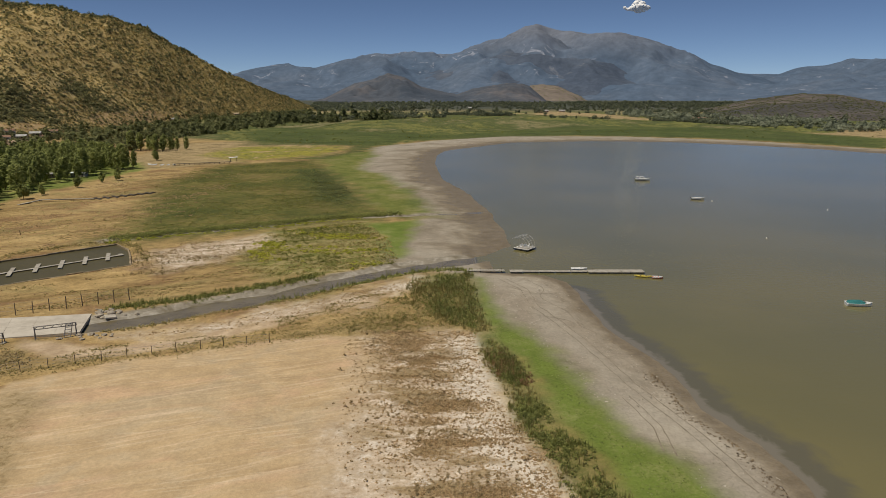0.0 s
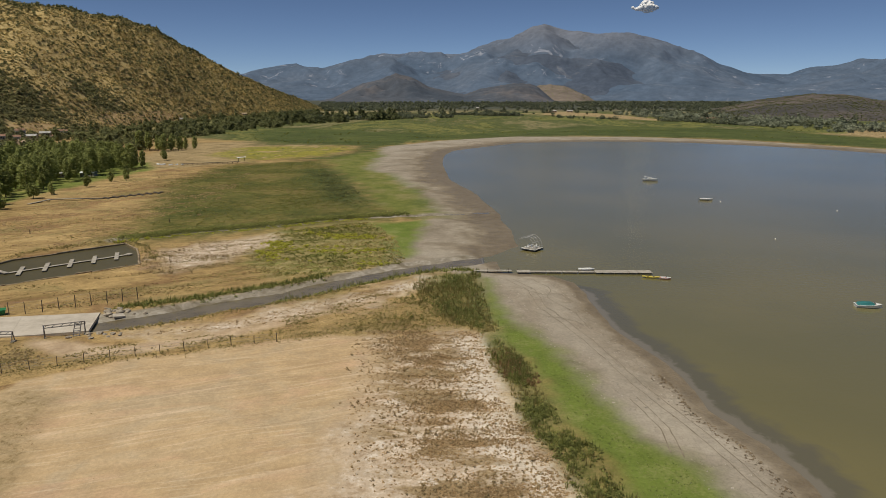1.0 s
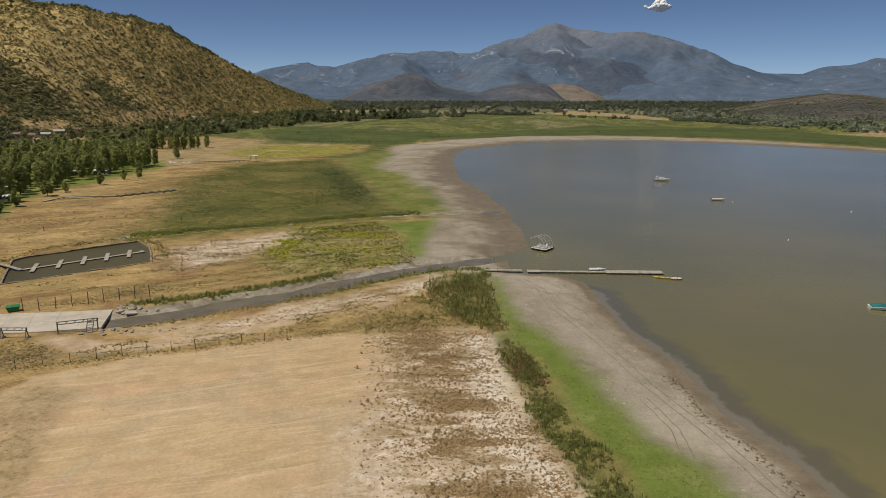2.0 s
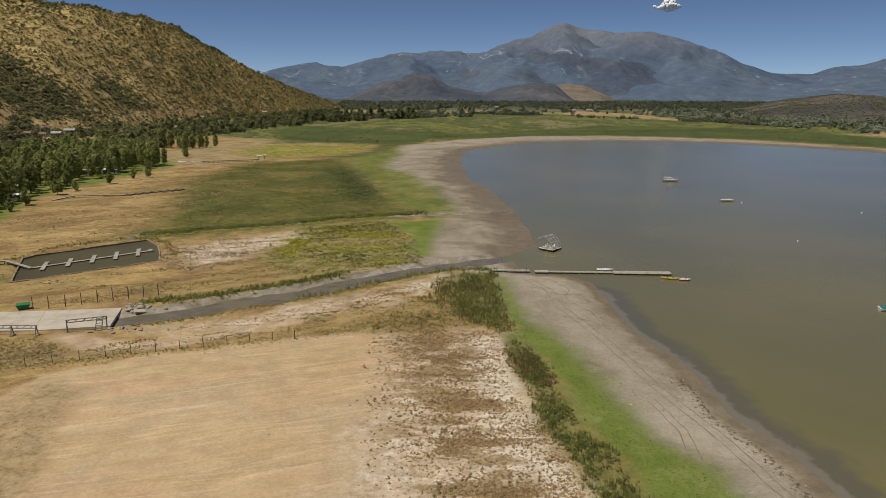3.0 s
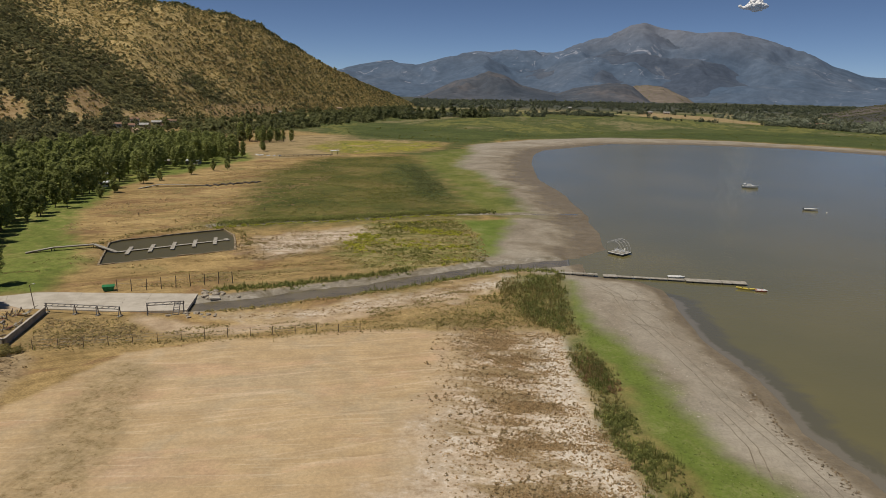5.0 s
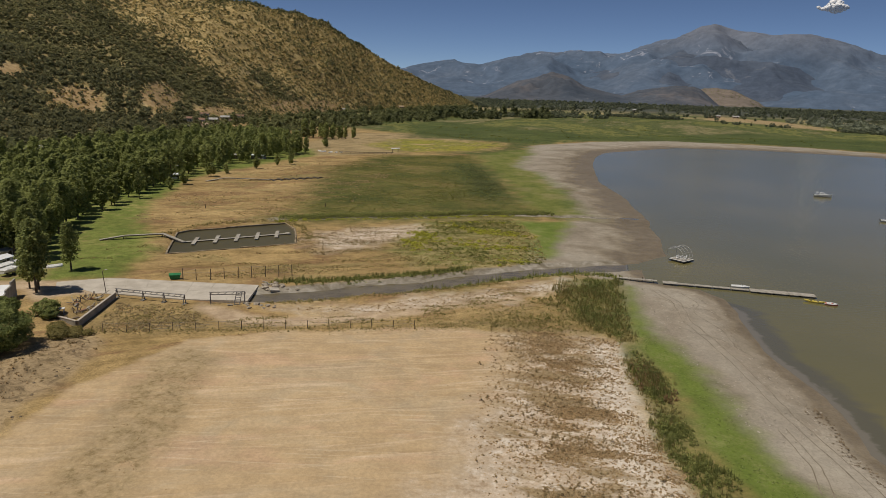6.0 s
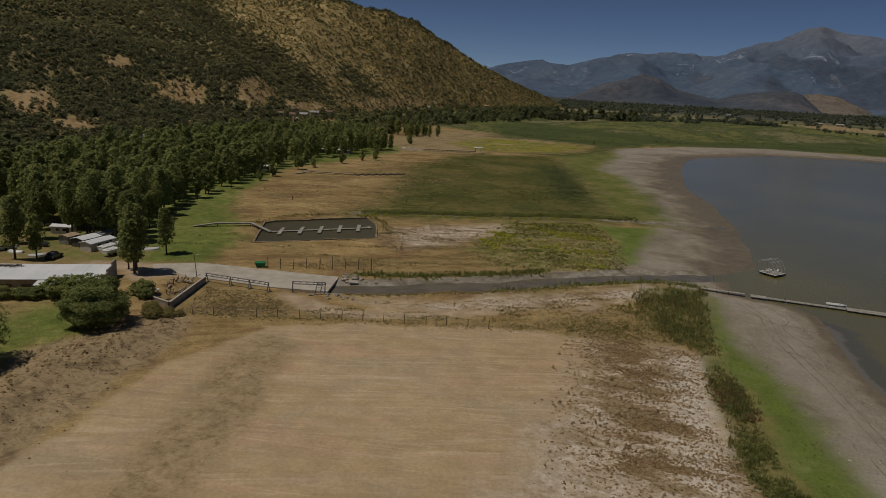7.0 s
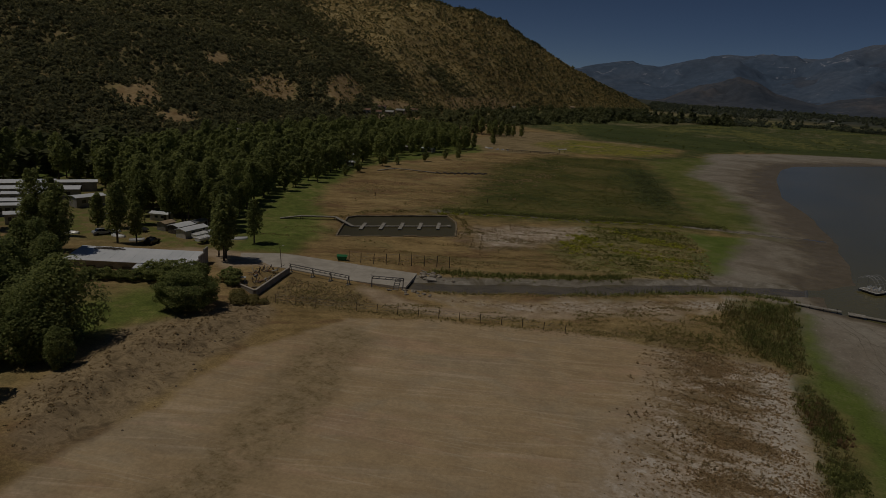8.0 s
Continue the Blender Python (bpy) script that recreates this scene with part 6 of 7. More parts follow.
# ---- the walled basin and the docks ----
earth_kerb = plain("dirty_concrete_kerb", (0.19, 0.145, 0.090), (0.36, 0.29, 0.20), 2.0, 0.95)
basin = thing("basin_edge", "low concrete edging round the rectangular basin", "edging", pose(0, 0, 0), kind="structure")
for i, (a, b) in enumerate(zip(POND, POND[1:] + POND[:1])):
    a, b = Vector((*a, 0)), Vector((*b, 0))
    d = b - a
    k = max(1, int(d.length / 3.2))
    side = Vector((-d.y, d.x, 0)).normalized()
    for j in range(k):
        c = a + d * ((j + 0.5) / k) + side * rng.normal() * 0.10
        bm = box(fresh(), (c.x, c.y, 0.14 + rng.normal() * 0.05), (d.length / k + 0.12, 0.34 + 0.1 * rng.random(), 0.62), math.degrees(math.atan2(d.y, d.x)) + rng.normal() * 1.5, 0.06)
        part("kerb", bm, earth_kerb, basin)


def finger_dock(a, b, fingers, length, width, z, label, timber, tilt=0.0, main=0.9, name="finger_dock"):
    """A main walk with cross floats."""
    a, b = Vector((*a, 0)), Vector((*b, 0))
    d = b - a
    ob = thing(name, label, "dock", pose(a.x, a.y, z, 0, 0, math.degrees(math.atan2(d.y, d.x))))
    n = d.length
    k = max(2, int(n / 2.4))
    for i in range(k):
        part("walk_board", box(fresh(), ((i + 0.5) * n / k, 0, 0.16), (n / k - 0.04, main, 0.1), 0, 0.015), timber, ob)
    part("beam", box(fresh(), (n / 2, 0, 0.04), (n, main * 0.6, 0.14)), wood_dark, ob)
    for i in range(fingers):
        x = n * (i + 0.5) / fingers
        f = part("cross_float", box(fresh(), (x, 0, 0.235), (width, length, 0.06), tilt, 0.015), timber, ob)
        for s in (-0.34, 0.34):
            part("float", box(fresh(), (x - s * length * math.sin(radians(tilt)), s * length * math.cos(radians(tilt)), 0.02), (width * 0.8, length * 0.25, 0.34), tilt, 0.05), galvanised, f)
    part("end_float", box(fresh(), (n + 0.4, 0, 0.2), (1.0, 1.7, 0.3), 0, 0.05), timber, ob)
    return ob


finger_dock((-99.0, 146.6), (-80.2, 164.5), 5, 8.0, 0.95, 0.1, "pale grey dock with five cross floats in the basin", wood_grey, -20)


def footbridge(line, heights, label, width=0.9, rail=0.0):
    p = [Vector((x, y, z)) for (x, y), z in zip(line, heights)]
    ob = thing("footbridge", label, "footbridge", pose(p[0].x, p[0].y, 0))
    o = Vector((p[0].x, p[0].y, 0))
    for a, b in zip(p, p[1:]):
        d = b - a
        k = max(2, int(d.length / 1.2))
        yaw = math.degrees(math.atan2(d.y, d.x))
        pitch = -math.degrees(math.atan2(d.z, math.hypot(d.x, d.y)))
        for i in range(k):
            c = a + d * ((i + 0.5) / k) - o
            part("plank", box(fresh(), c, (d.length / k - 0.03, width, 0.10), yaw, 0.0, 0, pitch), wood_grey, ob)
        side = Vector((-d.y, d.x, 0)).normalized() * width * 0.45
        for s in (-1, 1):
            part("beam", rod(fresh(), a - o + side * s - Vector((0, 0, 0.14)), b - o + side * s - Vector((0, 0, 0.14)), 0.09, sides=4), wood_dark, ob)
    for q in p[1:-1] + [(p[0] + p[1]) / 2, (p[-2] + p[-1]) / 2]:
        g = gz_at(q.x, q.y)
        for s in (-0.4, 0.4):
            part("trestle_leg", rod(fresh(), (q.x - o.x + s * 0.4, q.y - o.y + s, min(g, 0) - 0.2), (q.x - o.x, q.y - o.y + s, q.z - 0.1), 0.09), wood_dark, ob)
    return ob


footbridge([(-117.6, 139.6), (-113.4, 143.4), (-106.2, 148.6), (-98.8, 146.2)], [0.75, 1.4, 1.4, 0.35], "weathered grey footbridge from the bank to the basin dock")
footbridge([(-150, 238.5), (-146.3, 246.0), (-136, 248.4), (-129.5, 251.5)], [0.7, 1.3, 1.3, 0.9], "weathered grey footbridge over the dry shore")
finger_dock((-130, 251.5), (-114.6, 267.5), 7, 5.2, 1.0, 0.66, "stranded old dock with dark floats on dry ground", wood_dark, 0, 0.8)

# far jetty with a white shelter
jetty = thing("far_jetty", "dark timber jetty standing on the dry shore", "jetty", on_ground(-146, 368.5, 24.5))
for i in range(12):
    part("board", box(fresh(), (1.3 + i * 2.6, 0, 0.9), (2.5, 1.7, 0.14), 0, 0.02), wood_dark, jetty)
    for s in (-0.7, 0.7):
        part("pile", rod(fresh(), (1.3 + i * 2.6, s, -0.3), (1.3 + i * 2.6, s, 0.85), 0.11), wood_dark, jetty)
shelter = thing("shelter", "small white-roofed shelter at the jetty's end", "shelter", on_ground(-116.6, 381.8, 24.5, 0.98))
for x in (-1.6, 1.6):
    for y in (-0.8, 0.8):
        part("post", rod(fresh(), (x, y, 0), (x, y, 2.0), 0.07), wood_dark, shelter)
part("roof", loft(fresh(), [[(-2.4, -1.5, 2.0), (2.4, -1.5, 2.3), (2.4, -1.5, 2.42), (-2.4, -1.5, 2.12)], [(-2.4, 1.5, 2.0), (2.4, 1.5, 2.3), (2.4, 1.5, 2.42), (-2.4, 1.5, 2.12)]]), roof_white, shelter)

# ---- pier, raft and boats on the lake ----
pier = thing("pier", "long pale floating pier of jointed plank sections", "pier", pose(15.0, 148.9, 0) @ Matrix.Diagonal((1, 1, 0.78, 1)))
x = 0.0
for length, width, z in [(3.0, 1.9, 0.50), (3.6, 1.2, 0.42), (3.6, 1.2, 0.42), (3.6, 1.2, 0.42), (3.7, 1.2, 0.42), (1.5, 2.2, 0.46), (3.0, 2.3, 0.46), (3.1, 2.3, 0.46), (2.0, 2.3, 0.46), (3.2, 2.3, 0.46)]:
    sec = part("deck_section", box(fresh(), (x + length / 2, 0, z), (length - 0.10, width, 0.12), 0, 0.02), wood_grey, pier)
    for i in range(int(length / 0.5)):
        part("plank", box(fresh(), (x + 0.3 + i * 0.5, 0, z + 0.08), (0.44, width - 0.04, 0.03), 0, 0.0), wood_grey, sec)
    for s in (-0.38, 0.38):
        part("float", box(fresh(), (x + length / 2, s * width, 0.13), (length * 0.8, width * 0.2, 0.5), 0, 0.06), boat_dark, sec)
    x += length
for px0 in (0.3, 6.5, 13.5, 19.0, 25.0, 30.0):
    part("mooring_pile", rod(fresh(), (px0, 0.75 if px0 < 18 else 1.3, -1.5), (px0, 0.75 if px0 < 18 else 1.3, 0.85), 0.07), rusty, pier)
gangway = thing("gangway", "low grey timber gangway from the bank to the pier", "gangway", pose(5.5, 148.9, 0.1))
for i in range(7):
    part("plank", box(fresh(), (0.6 + i * 1.2, 0.02 * (i % 3), 0.46), (1.14, 1.1, 0.09), rng.normal() * 1.2, 0.01), wood_grey, gangway)
for i in range(4):
    for s in (-0.45, 0.45):
        part("post", rod(fresh(), (0.5 + i * 2.4, s, -0.9), (0.5 + i * 2.4, s, 0.8 if s > 0 else 0.42), 0.06), wood_dark, gangway)

frame_grey = plain("pale_grey_tube", (0.42, 0.42, 0.43), (0.55, 0.55, 0.56), 0.6, 0.5, 0.4, 0.0, 0.05)
raft = thing("swimming_raft", "square white-edged raft with a steel frame, moored on the lake", "raft", pose(21.1, 172.0, 0, 0, 0, 52) @ Matrix.Scale(0.88, 4))
part("deck", box(fresh(), (0, 0, 0.48), (4.7, 4.7, 0.14), 0, 0.03), wood_grey, raft)
for i in range(4):
    part("fender", box(fresh(), (2.38 * math.cos(i * math.pi / 2), 2.38 * math.sin(i * math.pi / 2), 0.42), (0.16, 4.9, 0.34), i * 90, 0.05), boat_dark, raft)
    part("trim", box(fresh(), (2.30 * math.cos(i * math.pi / 2), 2.30 * math.sin(i * math.pi / 2), 0.60), (0.24, 4.7, 0.06), i * 90, 0.02), plastic_white, raft, "white painted edge board")
for a, b in ((-1.4, -1.4), (1.4, -1.4), (-1.4, 1.4), (1.4, 1.4)):
    part("barrel", rod(fresh(), (a - 0.8, b, 0.1), (a + 0.8, b, 0.1), 0.34, sides=12), boat_dark, raft)
arc = np.linspace(0.0, 2.35, 12)
arch = []
for off in (-2.2, -0.75, 0.75, 2.2):
    bm = fresh()
    q = [Vector((off, -2.2 + 3.1 * (1 - math.cos(t)), 0.55 + 3.5 * math.sin(t))) for t in arc]
    for a, b in zip(q, q[1:]):
        rod(bm, a, b, 0.042, sides=5)
    part("rib", bm, frame_grey, raft, "pale grey curved rib")
    arch.append(q)
for i in (1, 3, 5, 7, 9, 11):
    part("purlin", rod(fresh(), arch[0][i], arch[-1][i], 0.03, sides=5), frame_grey, raft)
for q in (arch[0], arch[-1]):
    part("prop", rod(fresh(), q[-1], (q[-1].x, q[-1].y, 0.5), 0.04, sides=5), galvanised, raft)


def plastic_chair(x, y, r):
    ob = thing("plastic_chair", "white plastic chair standing on the raft", "chair", pose(21.1, 172.0, 0.49, 0, 0, 52) @ pose(x * 0.88, y * 0.88, 0, 0, 0, r), "chairs on the raft")
    part("seat", box(fresh(), (0, 0, 0.42), (0.48, 0.46, 0.05), 0, 0.015), plastic_white, ob)
    part("backrest", box(fresh(), (0, 0.24, 0.68), (0.46, 0.05, 0.5), 0, 0.015, -10), plastic_white, ob)
    for a in (-0.2, 0.2):
        for b in (-0.19, 0.19):
            part("leg", rod(fresh(), (a * 1.15, b * 1.15, 0), (a, b, 0.42), 0.022, sides=5), plastic_white, ob)
    return ob


for x, y, r in [(-1.2, -0.9, 20), (-0.2, -1.3, 70), (-1.3, 0.5, -40), (0.2, 0.1, 130), (-0.4, 1.2, 200), (1.2, -0.6, 260), (0.9, 1.1, 10)]:
    plastic_chair(x, y, r)


def hull_ring(x, half, keel, deck, n=7):
    """Half a boat's section, mirrored."""
    side = [(math.sin(t) ** 0.7 * half, keel + (deck - keel) * (1 - math.cos(t)) ** 0.9) for t in np.linspace(0.0, math.pi / 2, n)]
    return [(x, -a, b) for a, b in side[::-1]] + [(x, a, b) for a, b in side[1:]]


def boat(name, m, length, beam, label, hull_mat, cover=None, cabin=False, stripe=True, group="moored boats", engine=True, flip=False):
    ob = thing(name, label, "boat", m, group)
    h = length * 0.13
    rings = []
    for i in range(9):
        u = i / 8
        half = beam / 2 * (1 - max(0, (u - 0.45) / 0.55) ** 2.2) * (0.9 + 0.1 * min(1, u * 3)) + 0.02
        rings.append(hull_ring(-length / 2 + u * length, half, -0.18 + 0.22 * max(0, u - 0.6) ** 1.5 * length * 0.5, h * (0.85 + 0.35 * u)))
    part("hull", loft(fresh(), rings), hull_mat, ob)
    bm = fresh()
    edge = [r[0] for r in rings] + [r[-1] for r in rings[::-1]]
    rail = [(x * 1.005, y * 1.03, z + 0.02) for x, y, z in edge]
    for a, b in zip(rail, rail[1:] + rail[:1]):
        rod(bm, a, b, 0.045, sides=5)
    part("gunwale", bm, boat_white, ob)
    if stripe:
        low = []
        for i in range(7):
            u = i / 8
            half = beam / 2 * (1 - max(0, (u - 0.45) / 0.55) ** 2.2) * (0.9 + 0.1 * min(1, u * 3)) + 0.05
            low.append([(-length / 2 + u * length - 0.02, -half, 0.02), (-length / 2 + u * length - 0.02, half, 0.02), (-length / 2 + u * length - 0.02, half * 0.97, 0.16), (-length / 2 + u * length - 0.02, -half * 0.97, 0.16)])
        part("boot_stripe", loft(fresh(), low), boat_dark, ob)
    if cover:
        bm = fresh()
        cr = []
        for u, up in ((0.05, 0.05), (0.12, 0.30), (0.35, 0.38), (0.6, 0.36), (0.70, 0.10)):
            half = beam / 2 * 0.86 * (1 - max(0, (u - 0.45) / 0.55) ** 2.2)
            z = h * (0.9 + 0.35 * u)
            xx = -length / 2 + u * length
            cr.append([(xx, -half, z - 0.05), (xx, -half * 0.7, z + up), (xx, 0, z + up + 0.08), (xx, half * 0.7, z + up), (xx, half, z - 0.05)])
        part("cover", loft(bm, cr), cover, ob, "taut cloth cover")
        part("windscreen", box(fresh(), (length * 0.22, 0, h * 1.2 + 0.14), (0.06, beam * 0.62, 0.3), 0, 0.01, 0, -25), dark_glass, ob)
    else:
        part("foredeck", loft(fresh(), [[(length * 0.10, -beam * 0.40, h * 1.05), (length * 0.10, beam * 0.40, h * 1.05), (length * 0.10, beam * 0.30, h * 1.05 + 0.22), (length * 0.10, -beam * 0.30, h * 1.05 + 0.22)],
                                        [(length * 0.44, -0.1, h * 1.14), (length * 0.44, 0.1, h * 1.14), (length * 0.44, 0.08, h * 1.14 + 0.1), (length * 0.44, -0.08, h * 1.14 + 0.1)]]), boat_white, ob)
        part("windscreen", box(fresh(), (length * 0.10, 0, h * 1.05 + 0.36), (0.05, beam * 0.62, 0.34), 0, 0.01, 0, -28), dark_glass, ob)
        for i in range(2):
            part("bench", box(fresh(), (-length * (0.08 + 0.2 * i), 0, h * 0.9), (0.4, beam * 0.75, 0.28), 0, 0.04), boat_white, ob)
    if cabin:
        cab = part("cabin", loft(fresh(), [[(-length * 0.20, -beam * 0.36, h), (length * 0.18, -beam * 0.34, h), (length * 0.18, beam * 0.34, h), (-length * 0.20, beam * 0.36, h)],
                                           [(-length * 0.18, -beam * 0.32, h + 0.85), (length * 0.06, -beam * 0.30, h + 0.85), (length * 0.06, beam * 0.30, h + 0.85), (-length * 0.18, beam * 0.32, h + 0.85)]]), boat_white, ob)
        part("side_window", box(fresh(), (-length * 0.04, -beam * 0.345, h + 0.5), (length * 0.16, 0.04, 0.26), 0, 0.01, 12), dark_glass, cab)
        part("roof_arch", box(fresh(), (-length * 0.34, 0, h + 0.95), (length * 0.16, beam * 0.75, 0.08), 0, 0.02), boat_white, ob)
        for s in (-1, 1):
            part("arch_leg", rod(fresh(), (-length * 0.40, s * beam * 0.36, h * 0.9), (-length * 0.34, s * beam * 0.36, h + 0.95), 0.05), boat_white, ob)
        part("mast", rod(fresh(), (length * 0.30, 0, h), (length * 0.32, 0, h + 1.6), 0.025), galvanised, ob)
    if engine:
        part("outboard", box(fresh(), (-length / 2 - 0.18, 0, h * 0.8 + 0.1), (0.36, 0.34, 0.55), 0, 0.08), boat_dark, ob)
    return ob


boat("cabin_boat", pose(91.0, 311.0, 0, 0, 0, -12), 6.6, 2.4, "white cabin motor boat with a dark waterline, moored", boat_white, cabin=True)
boat("open_motor_boat", pose(95.9, 254.8, 0, 0, 0, -14), 4.6, 1.8, "small white open motor boat with a dark waterline, moored", boat_white)
boat("covered_motor_boat", pose(79.3, 124.6, 0, 0, 0, -12), 4.5, 2.1, "white motor boat with a teal cloth cover, moored", boat_white, cover=teal_cloth, stripe=False, engine=False)
boat("rowing_boat", pose(31.1, 151.0, 0, 0, 0, -4), 3.6, 1.3, "small white rowing boat tied to the pier", boat_white, engine=False)
boat("pedal_boat", pose(46.9, 144.2, 0, 0, 0, -14), 2.3, 1.25, "white and red small boat tied to a yellow canoe", red_paint, engine=False, stripe=False)
canoe = thing("canoe", "long bright yellow plastic canoe off the pier's end", "canoe", pose(44.0, 144.9, 0.05, 0, 0, -14), "moored boats")
part("hull", loft(fresh(), [hull_ring(-1.9 + 3.8 * i / 8, 0.03 + 0.36 * math.sin(math.pi * i / 8) ** 0.6, -0.05 + 0.2 * abs(i / 4 - 1) ** 3, 0.28 + 0.16 * abs(i / 4 - 1) ** 2) for i in range(9)]), yellow_hull, canoe)
for xx in (-0.6, 0.6):
    part("seat", box(fresh(), (xx, 0, 0.30), (0.3, 0.5, 0.05), 0, 0.01), wood_dark, canoe)
for x, y in [(99.8, 251.0), (132.1, 231.7), (89.9, 185.6)]:
    buoy = thing("mooring_buoy", "small white round mooring buoy floating on the lake", "buoy", pose(x, y, 0.05), "mooring buoys")
    bm = fresh()
    bmesh.ops.create_uvsphere(bm, u_segments=12, v_segments=8, radius=0.2)
    part("float", bm, plastic_white, buoy)
    part("ring", rod(fresh(), (0, 0, 0.18), (0, 0, 0.3), 0.03), galvanised, buoy)


# ---- sheds and cabins of the camp ----
def gable(bm, l, w, z, rise_, over=0.3, thick=0.1):
    rings = []
    for s in (-1, 1):
        x = s * (l / 2 + over)
        rings.append([(x, -w / 2 - over, z - 0.02), (x, 0, z + rise_), (x, w / 2 + over, z - 0.02), (x, w / 2 + over, z - 0.02 - thick), (x, 0, z + rise_ - thick), (x, -w / 2 - over, z - 0.02 - thick)])
    return loft(bm, rings)


def house(name, m, l, w, h, rise_, label, wall_mat, roof_mat, category="house", windows=2, group=""):
    ob = thing(name, label, category, m, group)
    shell = [[(x, -w / 2, -0.6), (x, w / 2, -0.6), (x, w / 2, h), (x, 0, h + rise_ * 0.92), (x, -w / 2, h)] for x in (-l / 2, l / 2)]
    part("wall", loft(fresh(), shell), wall_mat, ob)
    part("roof", gable(fresh(), l, w, h, rise_), roof_mat, ob)
    for i in range(windows):
        x = -l / 2 + l * (i + 1) / (windows + 1)
        part("window", box(fresh(), (x, -w / 2 - 0.01, h * 0.58), (min(1.1, l / 6), 0.07, h * 0.32), 0, 0.01), dark_glass, ob)
    part("door", box(fresh(), (l * 0.32, -w / 2 - 0.012, min(h, 2.0) * 0.5), (0.85, 0.08, min(h - 0.1, 2.0)), 0, 0.01), wood_dark, ob)
    return ob


SHED = pose(-98.4, 95.3, 0.2, 0, 0, -150.5)
shed = thing("long_shed", "long shed with a pale metal roof and stepped end wall", "shed", SHED)
part("wall", loft(fresh(), [[(x, 0.3, -1.5), (x, 7.6, -1.5), (x, 7.6, 2.75), (x, 0.3, 3.25)] for x in (0.2, 23.8)]), wall_grey, shed)
for i in range(12):
    part("roof_sheet", loft(fresh(), [[(x, -0.2, 3.36), (x, 8.0, 2.82), (x, 8.0, 2.88), (x, -0.2, 3.42)] for x in (0.28 + i * 1.97, 0.28 + (i + 1) * 1.97 - 0.03)]), roof_white, shed)
part("lean_to_roof", loft(fresh(), [[(x, 7.5, 2.70), (x, 10.2, 2.38), (x, 10.2, 2.46), (x, 7.5, 2.78)] for x in (0.3, 10.5)]), roof_white, shed)
part("lean_to_wall", box(fresh(), (5.3, 9.6, 0.6), (9.8, 0.2, 3.5)), wall_grey, shed)
for a, b, top in [(-0.2, 2.2, 4.5), (2.2, 5.2, 3.9), (5.2, 8.2, 3.4), (8.2, 10.2, 3.0)]:
    part("end_wall_step", box(fresh(), (0.0, (a + b) / 2, top / 2 - 0.75), (0.28, b - a, top + 1.5), 0, 0.02), wall_grey, shed)
for i in range(3):
    part("shadow_gap_window", box(fresh(), (12.5 + 3.2 * i, 7.66, 1.5), (1.6, 0.1, 0.8), 0, 0.01), dark_glass, shed)
bm = fresh()
for i in range(30):
    rod(bm, (15 + rng.random() * 6, 0.4 + rng.random() * 1.6, 3.4), (15 + rng.random() * 6, 0.4 + rng.random() * 1.6, 3.55), 0.04, sides=4)
part("branches", bm, wood_dark, shed, "dry branches lying on the roof")

for x, y, r, l, w in [(-188.5, 123.5, 54, 24, 4.5), (-179.5, 117.5, 50, 14.5, 6), (-187, 109.5, 56, 8, 5), (-176.5, 108.5, 49, 10, 3.5), (-163.5, 117, 80, 7.5, 4), (-168.8, 103, 48, 11, 4), (-165.5, 97.5, 52, 6.5, 3),
                      (-155.8, 93, 60, 4, 3.5), (-149.8, 95.5, 60, 4, 3.5), (-195, 117.5, 54, 20, 4)]:
    house("storage_shed", on_ground(x, y, r), l, w, 2.8, 0.35, "low storage shed with a pale flat metal roof", wall_grey, roof_white, "shed", 3, "storage sheds")
for x, y, r, l, w, mat_r, mat_w in [(-119.8, 111.6, 92, 8.6, 3.6, roof_white, wall_white), (-123.9, 112.3, 92, 6.2, 4.0, roof_white, wall_dark), (-128.4, 111.8, 95, 4.0, 3.2, roof_tan, wall_grey), (-124.5, 118.0, 92, 5, 3, roof_grey, wall_white),
                                    (-133, 78, 40, 5, 4, roof_white, wall_white), (-148, 97, 60, 6, 3.2, roof_white, wall_white), (-137, 118, 20, 6, 3, roof_white, wall_white), (-150, 133, 35, 6, 3, roof_white, wall_white),
                                    (-182, 318, 5, 9, 5, roof_grey, wall_tan), (-171, 321, 5, 8, 5, roof_white, wall_grey), (-181, 263, 60, 7, 4, roof_white, wall_grey), (-165, 240, 40, 6, 3, roof_white, wall_white)]:
    house("cabin", on_ground(x, y, r) @ Matrix.Scale(0.8, 4), l, w, 2.3, 0.5, "small camp cabin with a pale roof among the poplars", mat_w, mat_r, "cabin", 2, "camp cabins")


def trailer_boat(x, y, r, l, label):
    ob = boat("trailer_boat", on_ground(x, y, r) @ pose(0, 0, 0.75), l, 2.0, label, boat_white, group="boats on trailers", engine=False, stripe=False)
    part("trailer", rod(rod(rod(fresh(), (-l * 0.4, -0.6, -0.25), (l * 0.2, -0.6, -0.25), 0.06), (-l * 0.4, 0.6, -0.25), (l * 0.2, 0.6, -0.25), 0.06), (l * 0.1, 0, -0.25), (l * 0.62, 0, -0.35), 0.06), rusty, ob)
    for s in (-0.85, 0.85):
        part("wheel", rod(fresh(), (-l * 0.12, s - 0.09, -0.44), (-l * 0.12, s + 0.09, -0.44), 0.32, sides=12), rubber, ob)
    return ob


trailer_boat(-115.6, 111.2, 88, 5.8, "white boat parked on a trailer beside the cabin")
trailer_boat(-112.9, 109.2, 88, 5.2, "white boat parked on a trailer near the shed")


